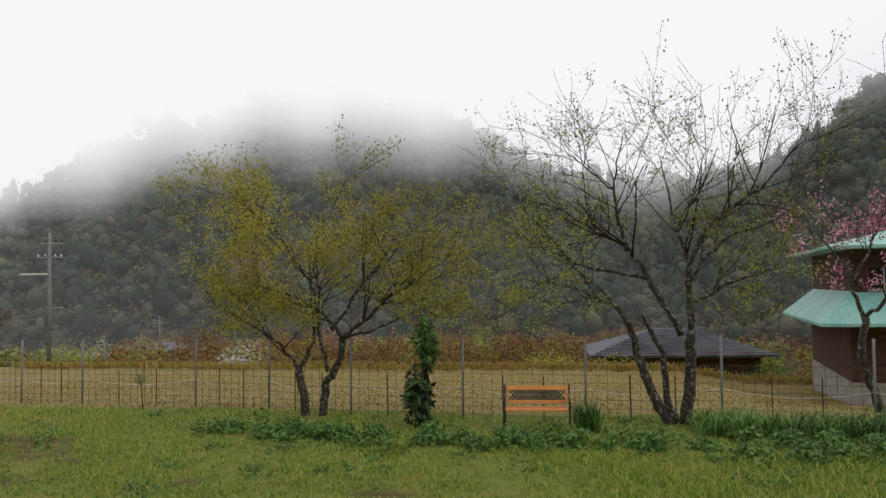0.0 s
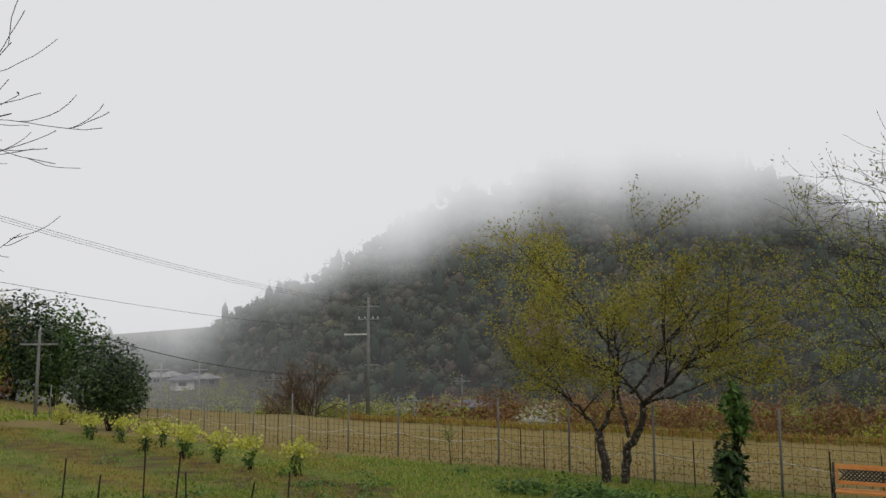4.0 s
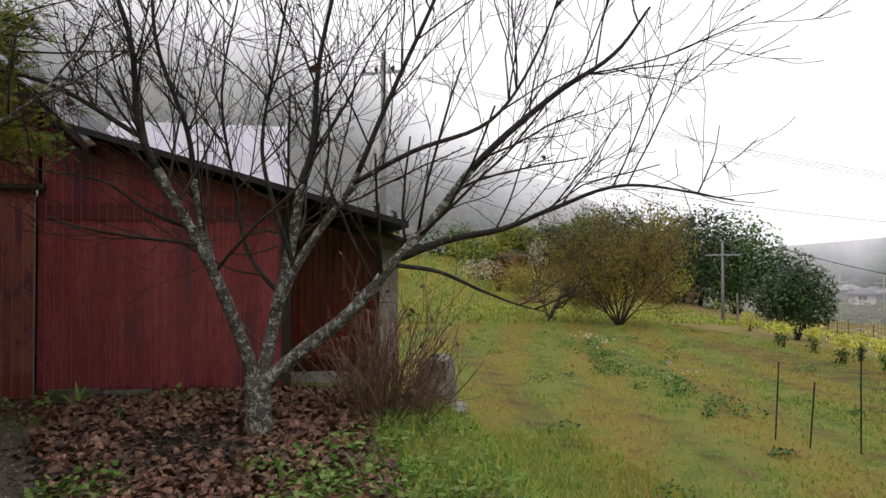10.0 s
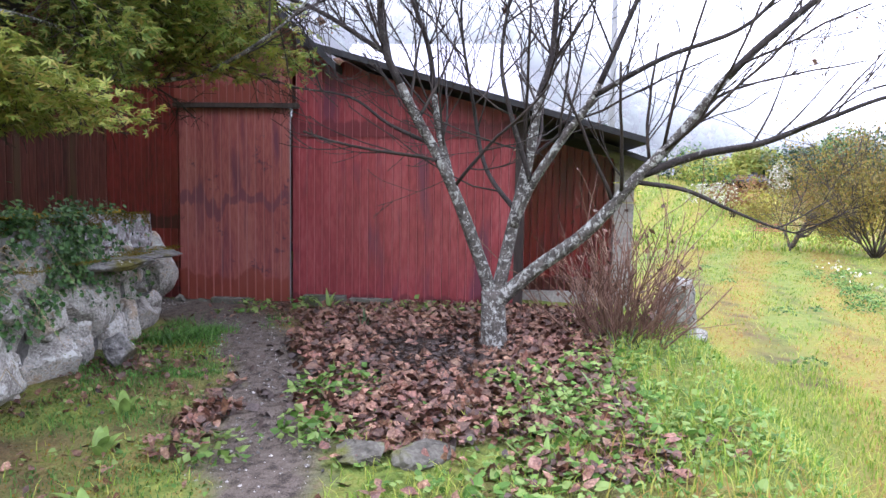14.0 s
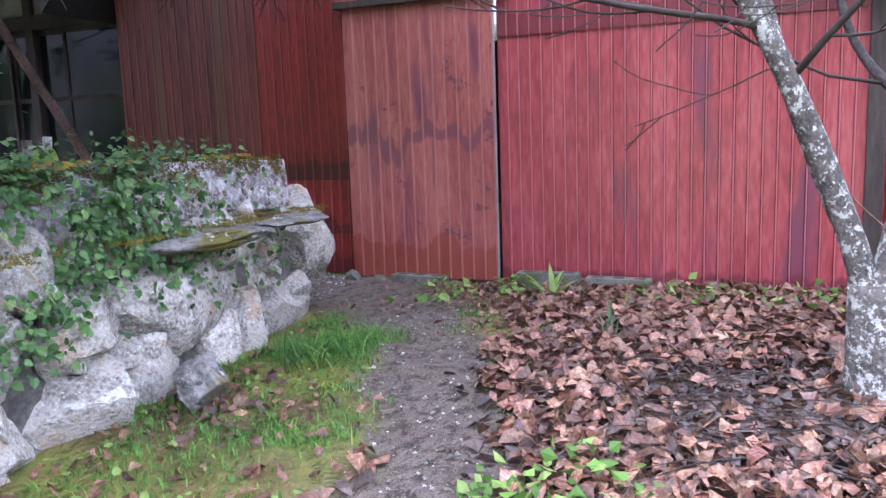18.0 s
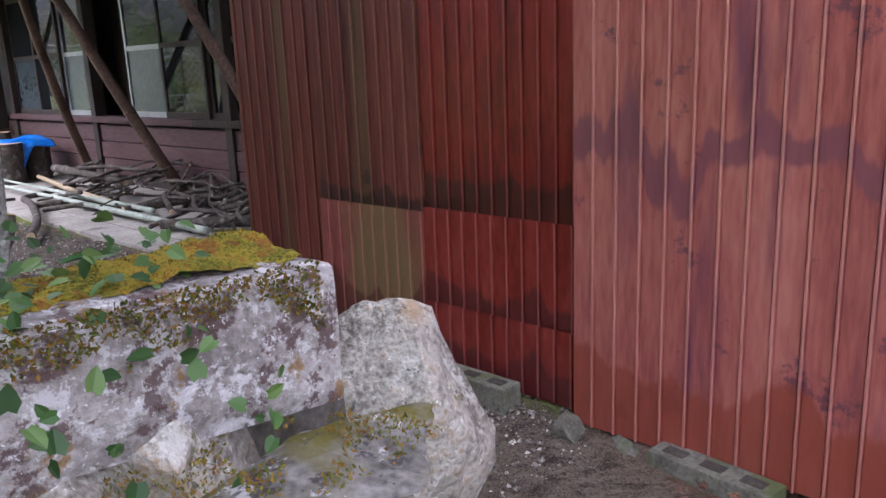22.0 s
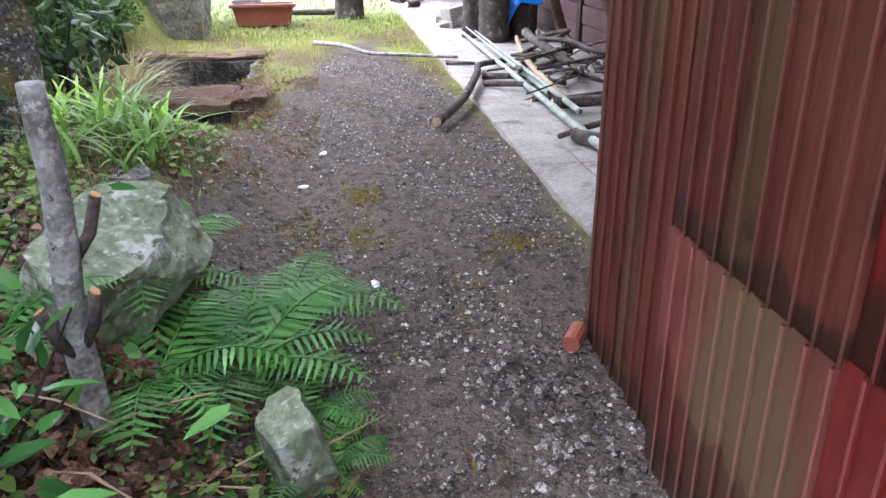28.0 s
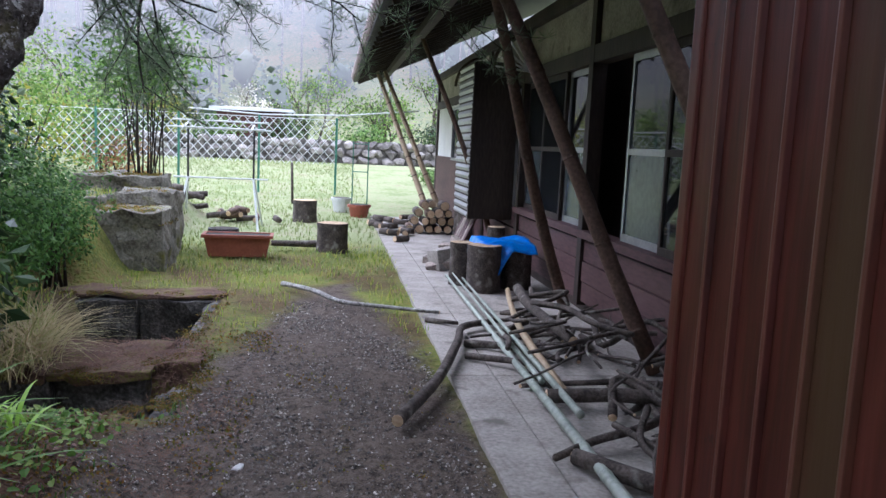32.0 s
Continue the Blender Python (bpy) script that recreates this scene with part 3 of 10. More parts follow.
def build_shed():
    shed = thing("shed", (0, 0, 0), "red corrugated metal shed with stained sheets and a sliding door", "shed")
    # upright sheets of the front, each with its own top edge
    for y0, y1 in ((-2.47, -1.75), (-1.75, -1.06), (-1.06, -0.37)):
        sheet(shed, "wall_sheet", SX, y0 + 0.002, y1, -0.06, 1.62, RED)
        sheet(shed, "upper_sheet", SX + 0.012, y0 + 0.002, y1, 1.56, 2.0, RED, slope=(shed_top(y0) - 0.02, shed_top(y1) - 0.02))
    sheet(shed, "upper_sheet", SX + 0.012, -3.60, -2.42, 1.84, 2.3, DOOR_RED, slope=(3.6, shed_top(-2.42) - 0.02))
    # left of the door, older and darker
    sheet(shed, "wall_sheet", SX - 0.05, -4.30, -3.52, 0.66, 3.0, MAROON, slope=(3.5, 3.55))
    sheet(shed, "patch_sheet", SX - 0.038, -4.30, -3.52, 0.26, 0.68, DEEP_RED)
    sheet(shed, "patch_sheet", SX - 0.03, -4.30, -3.52, 0.02, 0.30, DEEP_RED)
    sheet(shed, "wall_sheet", SX - 0.085, -5.57, -4.95, -0.02, 3.0, MOSSY, slope=(2.3, 2.9))
    sheet(shed, "wall_sheet", SX - 0.045, -4.95, -4.30, 0.62, 3.0, MOSSY, slope=(2.9, 3.5))
    sheet(shed, "patch_sheet", SX - 0.034, -4.95, -4.30, 0.0, 0.66, PATCH_RED)
    # sliding door
    door = put("sliding_door", ribbed(1.06, 1.80, 0.082, 0.010), DOOR_RED, shed, "brown-red ribbed sliding door with purple stains", at=pose(SX + 0.045, -3.54, 0.02))
    put("door_edge", box((SX + 0.046, -2.480, -0.02), (SX + 0.060, -2.472, 1.84), 0.002), GALVA, shed, "thin pale metal door edge strip")
    put("door_rail", box((SX + 0.0, -3.58, 1.815), (SX + 0.10, -2.40, 1.86), 0.006), DARK_WOOD, shed, "dark wooden door rail")
    put("corner_post", box((SX - 0.04, -0.40, -0.16), (SX + 0.03, -0.31, 1.80), 0.008), DARK_WOOD, shed)
    put("corner_flashing", box((SX - 0.10, -5.60, -0.02), (SX - 0.08, -5.572, 2.4), 0.004), MOSSY, shed)
    # side facing the yard and the far walls
    sd = ribbed(3.9, 2.3)
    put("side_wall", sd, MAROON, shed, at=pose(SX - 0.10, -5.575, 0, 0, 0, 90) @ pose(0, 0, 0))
    # recessed wall under the lean-to
    for y0, y1 in ((-0.36, 0.12), (0.12, 0.56)):
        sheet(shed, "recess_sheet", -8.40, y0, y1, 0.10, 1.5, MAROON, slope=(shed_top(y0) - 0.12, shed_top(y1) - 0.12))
    rs = Soup()
    bbox(rs, (-8.39, -0.40, -0.1), (SX - 0.01, -0.36, 1.7))
    put("recess_cheek", rs, MAROON, shed)
    fs = Soup()
    bbox(fs, (-8.46, -0.36, -0.75), (-8.34, 0.56, 0.10))
    put("foundation", fs, CONCRETE, shed, "pale concrete footing")
    # roofs
    r = Soup()
    a0, a1 = -2.35, 0.74
    v = []
    for yy in (a0, a1):
        for x in (-13.5, SX + 0.28):
            zt = 2.30 - 0.275 * (yy + 2.25) + 0.03
            v += [(x, yy, zt), (x, yy, zt + 0.055)]
    r.add(v, [(0, 2, 3, 1), (4, 5, 7, 6), (0, 1, 5, 4), (2, 6, 7, 3), (1, 3, 7, 5), (0, 4, 6, 2)])
    put("lean_to_roof", r, BLACK_ROOF, shed, "black lean-to roof")
    r = Soup()
    v = []
    for yy in (0.15, 1.02):
        for x in (-13.5, SX - 0.35):
            zt = 1.60 - 0.34 * (yy - 0.15)
            v += [(x, yy, zt), (x, yy, zt + 0.05)]
    r.add(v, [(0, 2, 3, 1), (4, 5, 7, 6), (0, 1, 5, 4), (2, 6, 7, 3), (1, 3, 7, 5), (0, 4, 6, 2)])
    put("eave_roof", r, BLACK_ROOF, shed)
    for y0, z0, y1, z1 in ((-2.0, 2.12, -3.9, 3.92), (-5.95, 1.98, -3.9, 3.92)):
        r = Soup()
        v = []
        for yy, zz in ((y0, z0), (y1, z1)):
            for x in (-13.5, SX + 0.30):
                v += [(x, yy, zz), (x, yy, zz + 0.07)]
        r.add(v, [(0, 2, 3, 1), (4, 5, 7, 6), (0, 1, 5, 4), (2, 6, 7, 3), (1, 3, 7, 5), (0, 4, 6, 2)])
        put("gable_roof", r, BLACK_ROOF, shed, "dark gable roof")
        for k in range(3):
            r = Soup()
            beam(r, (SX + 0.24 - 0.13 * k, y0, z0 + 0.09), (SX + 0.24 - 0.13 * k, y1, z1 + 0.09), 0.05, 0.04)
            put("roof_seam", r, PALE_ROOF, shed, "pale metal roof seam")
    b = Soup()
    bbox(b, (-13.4, -0.36, -0.6), (-13.3, 0.56, 1.5))
    bbox(b, (-13.4, -5.5, 0), (-13.3, -0.36, 2.2))
    put("back_wall", b, MAROON, shed)
    b = Soup()
    bbox(b, (-13.4, 0.52, -0.9), (-8.46, 0.56, 1.36))
    put("end_wall", b, MAROON, shed)
    # grey block pier at the end
    pier = thing("block_pier", (-8.42, 0.66, hz(-8.42, 0.66)), "pier of pale grey concrete blocks at the shed end", "pier")
    for i in range(9):
        put("block", box((-0.1, -0.095, i * 0.195), (0.1, 0.095, i * 0.195 + 0.185), 0.006), CONCRETE, pier)
    return shed


build_shed()

# ---- house ----
SLATE_TILE0 = mat("weathered_eave_tiles", [(0.13, 0.10, 0.09), (0.22, 0.17, 0.15), (0.28, 0.24, 0.22)], scale=6, fine=40, rough=0.6, bump=0.2, rnd="object", vary=0.2)
HX = -9.70


def build_house():
    h = thing("house", (0, 0, 0), "old single-storey timber house with white plaster and sliding windows", "house")
    w = Soup()
    bbox(w, (-16, -22.0, 0), (HX - 0.14, -21.85, 3.1))
    bbox(w, (-16, -6.3, 0), (HX - 0.14, -6.15, 3.1))
    bbox(w, (-16.1, -22.0, 0), (-16, -6.15, 3.1))
    put("back_wall", w, PLASTER, h)
    # skirting boards under the windows
    for i, z0 in enumerate((0.14, 0.33, 0.52)):
        put("skirting_board", box((HX - 0.05, -16.2, z0), (HX + 0.012 * (i % 2), -6.3, z0 + 0.18), 0.006), PURLIN, h)
    put("plinth", box((HX - 0.12, -21.9, -0.05), (HX - 0.052, -6.3, 0.75)), DARK_WOOD, h)
    put("window_sill", box((HX - 0.12, -14.1, 0.73), (HX + 0.06, -9.2, 0.80), 0.008), PURLIN, h, "grey-brown sill rail")
    # This stretch of sill is coloured darker for the deep eave's shade.
    put("window_sill", box((HX - 0.12, -9.198, 0.73), (HX + 0.06, -6.3, 0.80), 0.008), DARK_WOOD, h)
    put("head_beam", box((HX - 0.12, -21.9, 2.30), (HX + 0.03, -6.3, 2.46), 0.01), DARK_WOOD, h)
    # Grey instead of white: the eave's shade is put into the frieze colour.
    put("frieze", box((HX - 0.12, -21.9, 2.46), (HX - 0.02, -6.3, 3.05)), CONCRETE, h, "plaster frieze greyed for the shade under the eave")
    put("upper_beam", box((HX - 0.12, -21.9, 2.92), (HX + 0.05, -6.3, 3.06), 0.01), DARK_WOOD, h)
    for y in (-8.6, -11.45, -14.0, -16.2, -18.6, -21.9):
        put("post", box((HX - 0.1, y - 0.06, 0.1), (HX + 0.035, y + 0.06, 3.0), 0.008), DARK_WOOD, h)
    # sliding glass: a clear upper pane over a frosted lower one
    ys = np.arange(-13.95, -6.4, 0.83)
    for i, y in enumerate(ys):
        if abs(y + 11.5) < 0.1:
            continue
        off = -0.035 if i % 2 else -0.075
        sash = put("window_sash", Soup(), DARK_WOOD, h)
        fr = Soup()
        for lo, hi in (((0, 0), (0.04, 1.5)), ((0.79, 0), (0.83, 1.5)), ((0.04, 0), (0.79, 0.06)), ((0.04, 1.44), (0.79, 1.5)), ((0.04, 0.70), (0.79, 0.75))):
            bbox(fr, (HX + off, y + lo[0], 0.80 + lo[1]), (HX + off + 0.03, y + hi[0], 0.80 + hi[1]))
        sash.data = fr.mesh("window_sash", GALVA if i in (2, 4) else DARK_WOOD)
        up, lo = Soup(), Soup()
        bbox(up, (HX + off + 0.012, y + 0.04, 1.55), (HX + off + 0.017, y + 0.79, 2.24))
        bbox(lo, (HX + off + 0.012, y + 0.04, 0.86), (HX + off + 0.017, y + 0.79, 1.50))
        put("pane", up, PANE, sash)
        put("pane", lo, FROST if i in (0, 2, 4) else PANE, sash)
    # Dark sheet standing in for the unlit room behind the window gap.
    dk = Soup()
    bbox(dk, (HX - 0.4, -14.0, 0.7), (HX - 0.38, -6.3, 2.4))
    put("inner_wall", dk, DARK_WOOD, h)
    # shutter box
    sb = put("shutter_box", box((HX, -15.45, 0.60), (HX + 0.58, -14.35, 2.58), 0.01), DARK_WOOD, h, "dark shutter box faced with grey corrugated metal")
    s = Soup()
    z = np.linspace(0.62, 2.54, 78)
    x = HX + 0.585 + 0.010 * np.sin(np.arange(78) * np.pi / 2)
    v = [(x[i], yy, z[i]) for i in range(78) for yy in (-15.44, -14.36)]
    s.add(v, [(2 * i, 2 * i + 2, 2 * i + 3, 2 * i + 1) for i in range(77)])
    put("corrugated_face", s, GALVA, sb, "grey corrugated metal face")
    # far end: plaster, a small window, brown dado
    put("end_plaster", box((HX - 0.1, -21.85, 1.30), (HX - 0.01, -16.25, 2.3)), PLASTER, h)
    put("dado", box((HX - 0.1, -21.85, 0.1), (HX + 0.02, -16.25, 1.30), 0.006), PURLIN, h, "dark red-brown boarded dado")
    fr = Soup()
    for lo, hi in (((0, 0), (1.7, 0.05)), ((0, 0.95), (1.7, 1.0)), ((0, 0.05), (0.05, 0.95)), ((1.65, 0.05), (1.7, 0.95)), ((0.82, 0.05), (0.87, 0.95))):
        bbox(fr, (HX - 0.02, -19.6 + lo[0], 1.25 + lo[1]), (HX + 0.04, -19.6 + hi[0], 1.25 + hi[1]))
    wf = put("small_window", fr, GALVA, h)
    for a in (0.05, 0.87):
        p = Soup()
        bbox(p, (HX, -19.6 + a, 1.30), (HX + 0.008, -19.6 + a + 0.77, 2.20))
        put("pane", p, PANE, wf)
    # roof: deep eave on brackets
    r = Soup()
    v = []
    for y in (-22.7, -6.0):
        for x, z in ((-7.82, 2.84), (-13.0, 5.1), (-18.0, 2.84)):
            v += [(x, y, z), (x, y, z + 0.14)]
    r.add(v, [(0, 1, 3, 2), (2, 3, 5, 4), (6, 8, 9, 7), (8, 10, 11, 9), (1, 7, 9, 3), (3, 9, 11, 5), (0, 2, 8, 6), (2, 4, 10, 8), (0, 6, 7, 1), (4, 5, 11, 10)])
    put("roof", r, BLACK_ROOF, h, "dark tiled roof with deep eaves")
    for y in np.arange(-22.1, -6.2, 0.46):
        s = Soup()
        beam(s, (-7.9, y, 2.80), (HX - 0.1, y, 2.80 + 0.436 * (-7.9 - HX + 0.1)), 0.05, 0.07)
        put("rafter", s, DARK_WOOD, h)
    for y in np.arange(-22.6, -6.1, 0.27):
        s = Soup()
        tube(s, [(-7.78, y, 2.93), (-8.4, y, 3.19)], 0.075, 8)
        put("eave_tile", s, SLATE_TILE0, h)
    s = Soup()
    beam(s, (-8.45, -22.2, 2.90), (-8.45, -6.1, 2.90), 0.10, 0.10)
    put("eave_beam", s, DARK_WOOD, h)
    return h


build_house()

apron = tagged(thing("pavement", (0, 0, 0)), "worn pale concrete apron along the house", "pavement", kind="structure")
for y in np.arange(-20.6, -5.7, 1.87):
    for x0, x1 in ((-8.47, -8.18), (-9.85, -8.478)):
        put("slab", box((x0, y, -0.14), (x1, min(y + 1.862, -5.62), 0.03), 0.008), CONCRETE, apron)
put("bedding", box((-9.8, -20.5, -0.2), (-8.2, -5.7, 0.015)), DARK_WOOD, apron)

# ---- growing things ----
BARK = mat("grey_brown_bark", [(0.035, 0.027, 0.02), (0.075, 0.058, 0.043), (0.12, 0.10, 0.08)], scale=9, fine=60, rough=0.9, bump=0.5, stain=(0.16, 0.16, 0.13), stain_scale=11, stain_at=0.60)
TWIG = mat("dark_brown_twigs", [(0.018, 0.012, 0.009), (0.04, 0.028, 0.02)], scale=6, fine=30, rough=0.85, bump=0.1)
LEAF_OLIVE = leafy("olive_spring_leaves", [(0.26, 0.25, 0.04), (0.38, 0.37, 0.06), (0.44, 0.38, 0.075), (0.28, 0.34, 0.06)])
LEAF_YELLOW = leafy("yellow_green_spring_leaves", [(0.26, 0.28, 0.04), (0.40, 0.40, 0.055), (0.46, 0.40, 0.065), (0.36, 0.25, 0.05)], even=True)
LEAF_DARK = leafy("dark_glossy_evergreen_leaves", [(0.018, 0.04, 0.013), (0.03, 0.07, 0.02), (0.05, 0.10, 0.03), (0.08, 0.13, 0.04)], rough=0.35, through_light=0.15)
LEAF_MID = leafy("mid_green_leaves", [(0.05, 0.11, 0.022), (0.09, 0.18, 0.035), (0.13, 0.24, 0.05), (0.17, 0.28, 0.07)])
LEAF_BRIGHT = leafy("fresh_green_leaves", [(0.08, 0.16, 0.025), (0.13, 0.24, 0.04), (0.19, 0.30, 0.06), (0.22, 0.30, 0.08)])
PINK = leafy("pink_blossom", [(0.50, 0.16, 0.28), (0.66, 0.30, 0.42), (0.75, 0.45, 0.52)], through_light=0.3)
PINK_FAR = leafy("muted_pink_blossom", [(0.34, 0.19, 0.22), (0.45, 0.27, 0.31), (0.40, 0.28, 0.28)])
WHITE_BLOOM = leafy("white_blossom", [(0.55, 0.52, 0.42), (0.7, 0.68, 0.58), (0.35, 0.36, 0.2)])
YELLOW_BLOOM = leafy("yellow_blossom", [(0.62, 0.60, 0.10), (0.74, 0.72, 0.20), (0.55, 0.58, 0.12)])
LEAF_SHRUB = leafy("olive_and_russet_young_leaves", [(0.17, 0.15, 0.03), (0.26, 0.22, 0.042), (0.30, 0.19, 0.05), (0.19, 0.19, 0.04)], even=True)
LEAF_RUST = leafy("rusty_spring_leaves", [(0.24, 0.13, 0.045), (0.34, 0.20, 0.07), (0.27, 0.22, 0.06), (0.19, 0.09, 0.045)])


def turn_dir(d, ang, rng):
    q = np.cross(d, rng.normal(size=3))
    q /= np.linalg.norm(q) + 1e-9
    return d * math.cos(ang) + q * math.sin(ang)


def branch(s, tips, p, d, L, r, level, c, rng):
    """One limb and all that grows from it."""
    n = c["segs"]
    pts, dirs = [np.array(p, float)], []
    d = np.array(d, float)
    for i in range(n):
        d = d + rng.normal(size=3) * c["wander"] + np.array([0, 0, c["up"][level]])
        d /= np.linalg.norm(d)
        dirs.append(d)
        pts.append(pts[-1] + d * L / n)
    last = level == len(c["kids"])
    end = max(r * (0.35 if last else 0.55), c.get("rmin", 0.003))
    tube(s, pts, np.linspace(r, end, n + 1), max(3, 8 - 2 * level), caps=level == 0)
    if last:
        tips.extend(pts[1:])
        return
    if level >= len(c["kids"]) - 1:
        tips.extend(pts[-2:])
    for k in range(c["kids"][level]):
        t = rng.uniform(c["from"][level], 1.0)
        i = min(n - 1, int(t * n))
        q = pts[i] + (pts[i + 1] - pts[i]) * (t * n - i)
        dd = turn_dir(dirs[i], radians(rng.uniform(*c["angle"])), rng)
        branch(s, tips, q, dd, L * c["ratio"] * rng.uniform(0.7, 1.2), max(r * (1 - 0.5 * t) * c.get("thin", 0.55), c.get("rmin", 0.003)), level + 1, c, rng)


def tree(name, at, stems, c, seed, leaf=None, leaf_size=0.06, per_tip=2, fuzz=0.08, label="", category="tree", bark=None, ratio=0.45, twigs=None, group=""):
    rng = np.random.RandomState(seed)
    t = thing(name, at, label, category, group)
    s, tips = Soup(), []
    for d, L, r in stems:
        branch(s, tips, (rng.normal() * 0.03, rng.normal() * 0.03, -0.1), np.array(d, float) / np.linalg.norm(d), L, r, 0, c, rng)
    put("trunk", s, bark or BARK, t, smooth=True)
    if leaf:
        P = np.repeat(np.array(tips), per_tip, 0)
        P = P + rng.normal(size=P.shape) * fuzz
        ls = Soup()
        leaves(ls, P, leaf_size, ratio, 0.3, rng)
        put("crown", ls, leaf, t)
    return t


def bush(name, at, size, n, leaf, leaf_size, seed, label, category="shrub", lumps=7, stems=8, stem_mat=None, ratio=0.5, hollow=0.55, group=""):
    """A rounded shrub: thin stems and leaves in overlapping clumps."""
    rng = np.random.RandomState(seed)
    t = thing(name, at, label, category, group)
    S = np.array(size, float)
    s = Soup()
    C = rng.normal(size=(lumps, 3))
    C /= np.linalg.norm(C, axis=1)[:, None]
    C = C * rng.uniform(0.25, 0.62, (lumps, 1)) * S / 2 + np.array([0, 0, S[2] * 0.5])
    for k in range(stems):
        e = C[k % lumps] + rng.normal(size=3) * S * 0.06
        tube(s, [(rng.normal() * 0.05, rng.normal() * 0.05, -0.05), tuple(e * 0.5 + rng.normal(size=3) * 0.03), tuple(e)], [0.012 + 0.006 * S[2], 0.01, 0.005], 5)
    put("stem", s, stem_mat or TWIG, t, smooth=True, kind="stuff")
    i = rng.randint(0, lumps, n)
    u = rng.normal(size=(n, 3))
    u /= np.linalg.norm(u, axis=1)[:, None]
    P = C[i] + u * (rng.uniform(hollow, 1, (n, 1)) ** 0.5) * S * rng.uniform(0.26, 0.36, (lumps, 1))[i]
    P[:, 2] = np.maximum(P[:, 2], 0.02)
    ls = Soup()
    leaves(ls, P, leaf_size, ratio, -0.2, rng, face=u + np.array([0, 0, 0.5]), tilt=0.5)
    put("foliage", ls, leaf, t)
    return t


# ---- far woods on the hills ----
def wood_material():
    m, n, l = nodes_of("mixed_hillside_woodland")
    b = n["Principled BSDF"]
    a = n.new("ShaderNodeAttribute")
    a.attribute_name = "tone"
    r = ramp_node(n, [(0.014, 0.030, 0.014), (0.026, 0.045, 0.019), (0.046, 0.056, 0.024), (0.075, 0.056, 0.034), (0.085, 0.088, 0.032), (0.105, 0.075, 0.056), (0.14, 0.125, 0.085)])
    for e, pz in zip(r.color_ramp.elements, (0.0, 0.25, 0.45, 0.62, 0.76, 0.88, 1.0)):
        e.position = pz
    l.new(a.outputs["Fac"], r.inputs[0])
    hs = n.new("ShaderNodeHueSaturation")
    vr = n.new("ShaderNodeMapRange")
    vr.inputs[3].default_value, vr.inputs[4].default_value = 0.85, 1.15
    l.new(n.new("ShaderNodeNewGeometry").outputs["Random Per Island"], vr.inputs[0])
    l.new(vr.outputs[0], hs.inputs["Value"]), l.new(r.outputs[0], hs.inputs["Color"]), l.new(hs.outputs[0], b.inputs["Base Color"])
    b.inputs["Roughness"].default_value = 0.8
    return m


WOODLAND = wood_material()


def woods(name, az0, az1, count, seed, near=0, far=1.0, per=60, label="", size=(1.6, 3.2), blade=1.0, tones=(0, 1), conifer=0.25):
    """Crowns of many leaf clumps over a slice of the hills."""
    rng = np.random.RandomState(seed)
    az = np.radians(rng.uniform(az0, az1, count))
    low = np.interp(np.degrees(az), *FOOT)
    r = low - 3 + (rng.uniform(0, 1, count) ** 0.9) * 125 * far
    x, y = -r * np.sin(az), r * np.cos(az)
    z = height(x, y)
    k = len(x)
    R = rng.uniform(*size, k) * (0.8 + r / 300)
    con = rng.uniform(size=k) < conifer
    tall = np.where(con, 1.9, rng.uniform(0.8, 1.25, k))
    u = rng.normal(size=(k, per, 3))
    u /= np.linalg.norm(u, axis=2)[:, :, None]
    u[:, :, 2] = np.abs(u[:, :, 2]) * np.where(u[:, :, 2] > -0.35, 1, -1)
    taper = np.where(con[:, None], np.clip(1.1 - u[:, :, 2], 0.1, 1), 1.0)
    P = np.stack([x, y, z], 1)[:, None] + u * (R[:, None, None] * rng.uniform(0.55, 1.05, (k, per, 1))) * np.stack([taper, taper, np.broadcast_to(tall[:, None], taper.shape)], 2) + np.array([0, 0, 1.0]) * (R * tall * 0.9)[:, None, None]
    tone = np.where(con, rng.uniform(0, 0.25, k), np.clip(rng.beta(1.5, 2.8, k), 0, 1))
    tone = tones[0] + (tones[1] - tones[0]) * np.clip(tone + 0.26 * fbm(x, y, 0.045, 1.0), 0, 1)
    s = Soup()
    leaves(s, P.reshape(-1, 3), blade, 0.8, 0.0, rng, face=u.reshape(-1, 3), tilt=0.35)
    bm = bmesh.new()
    bmesh.ops.create_icosphere(bm, subdivisions=1, radius=1.0)
    ball, faces = np.array([v.co[:] for v in bm.verts]), [tuple(v.index for v in f.verts) for f in bm.faces]
    bm.free()
    nb = len(ball)
    lump = 0.60 * (1 + 0.20 * rng.normal(size=(k, nb, 1)))
    thin = np.where(con[:, None], np.clip(1.05 - ball[None, :, 2], 0.12, 1), 1.0)
    C = np.stack([x, y, z], 1)[:, None] + ball[None] * lump * R[:, None, None] * np.stack([thin, thin, np.broadcast_to(tall[:, None], thin.shape)], 2) + np.array([0, 0, 1.0]) * (R * tall * 0.9)[:, None, None]
    s.add_many(C.reshape(-1, 3), nb, faces)
    ob = put(name, s, WOODLAND, None, label, smooth=True, category="woodland", kind="stuff")
    ob.data.attributes.new("tone", "FLOAT", "POINT").data.foreach_set("value", np.concatenate([np.repeat(tone, per * 4), np.repeat(tone, nb)]).astype(np.float32))
    return ob


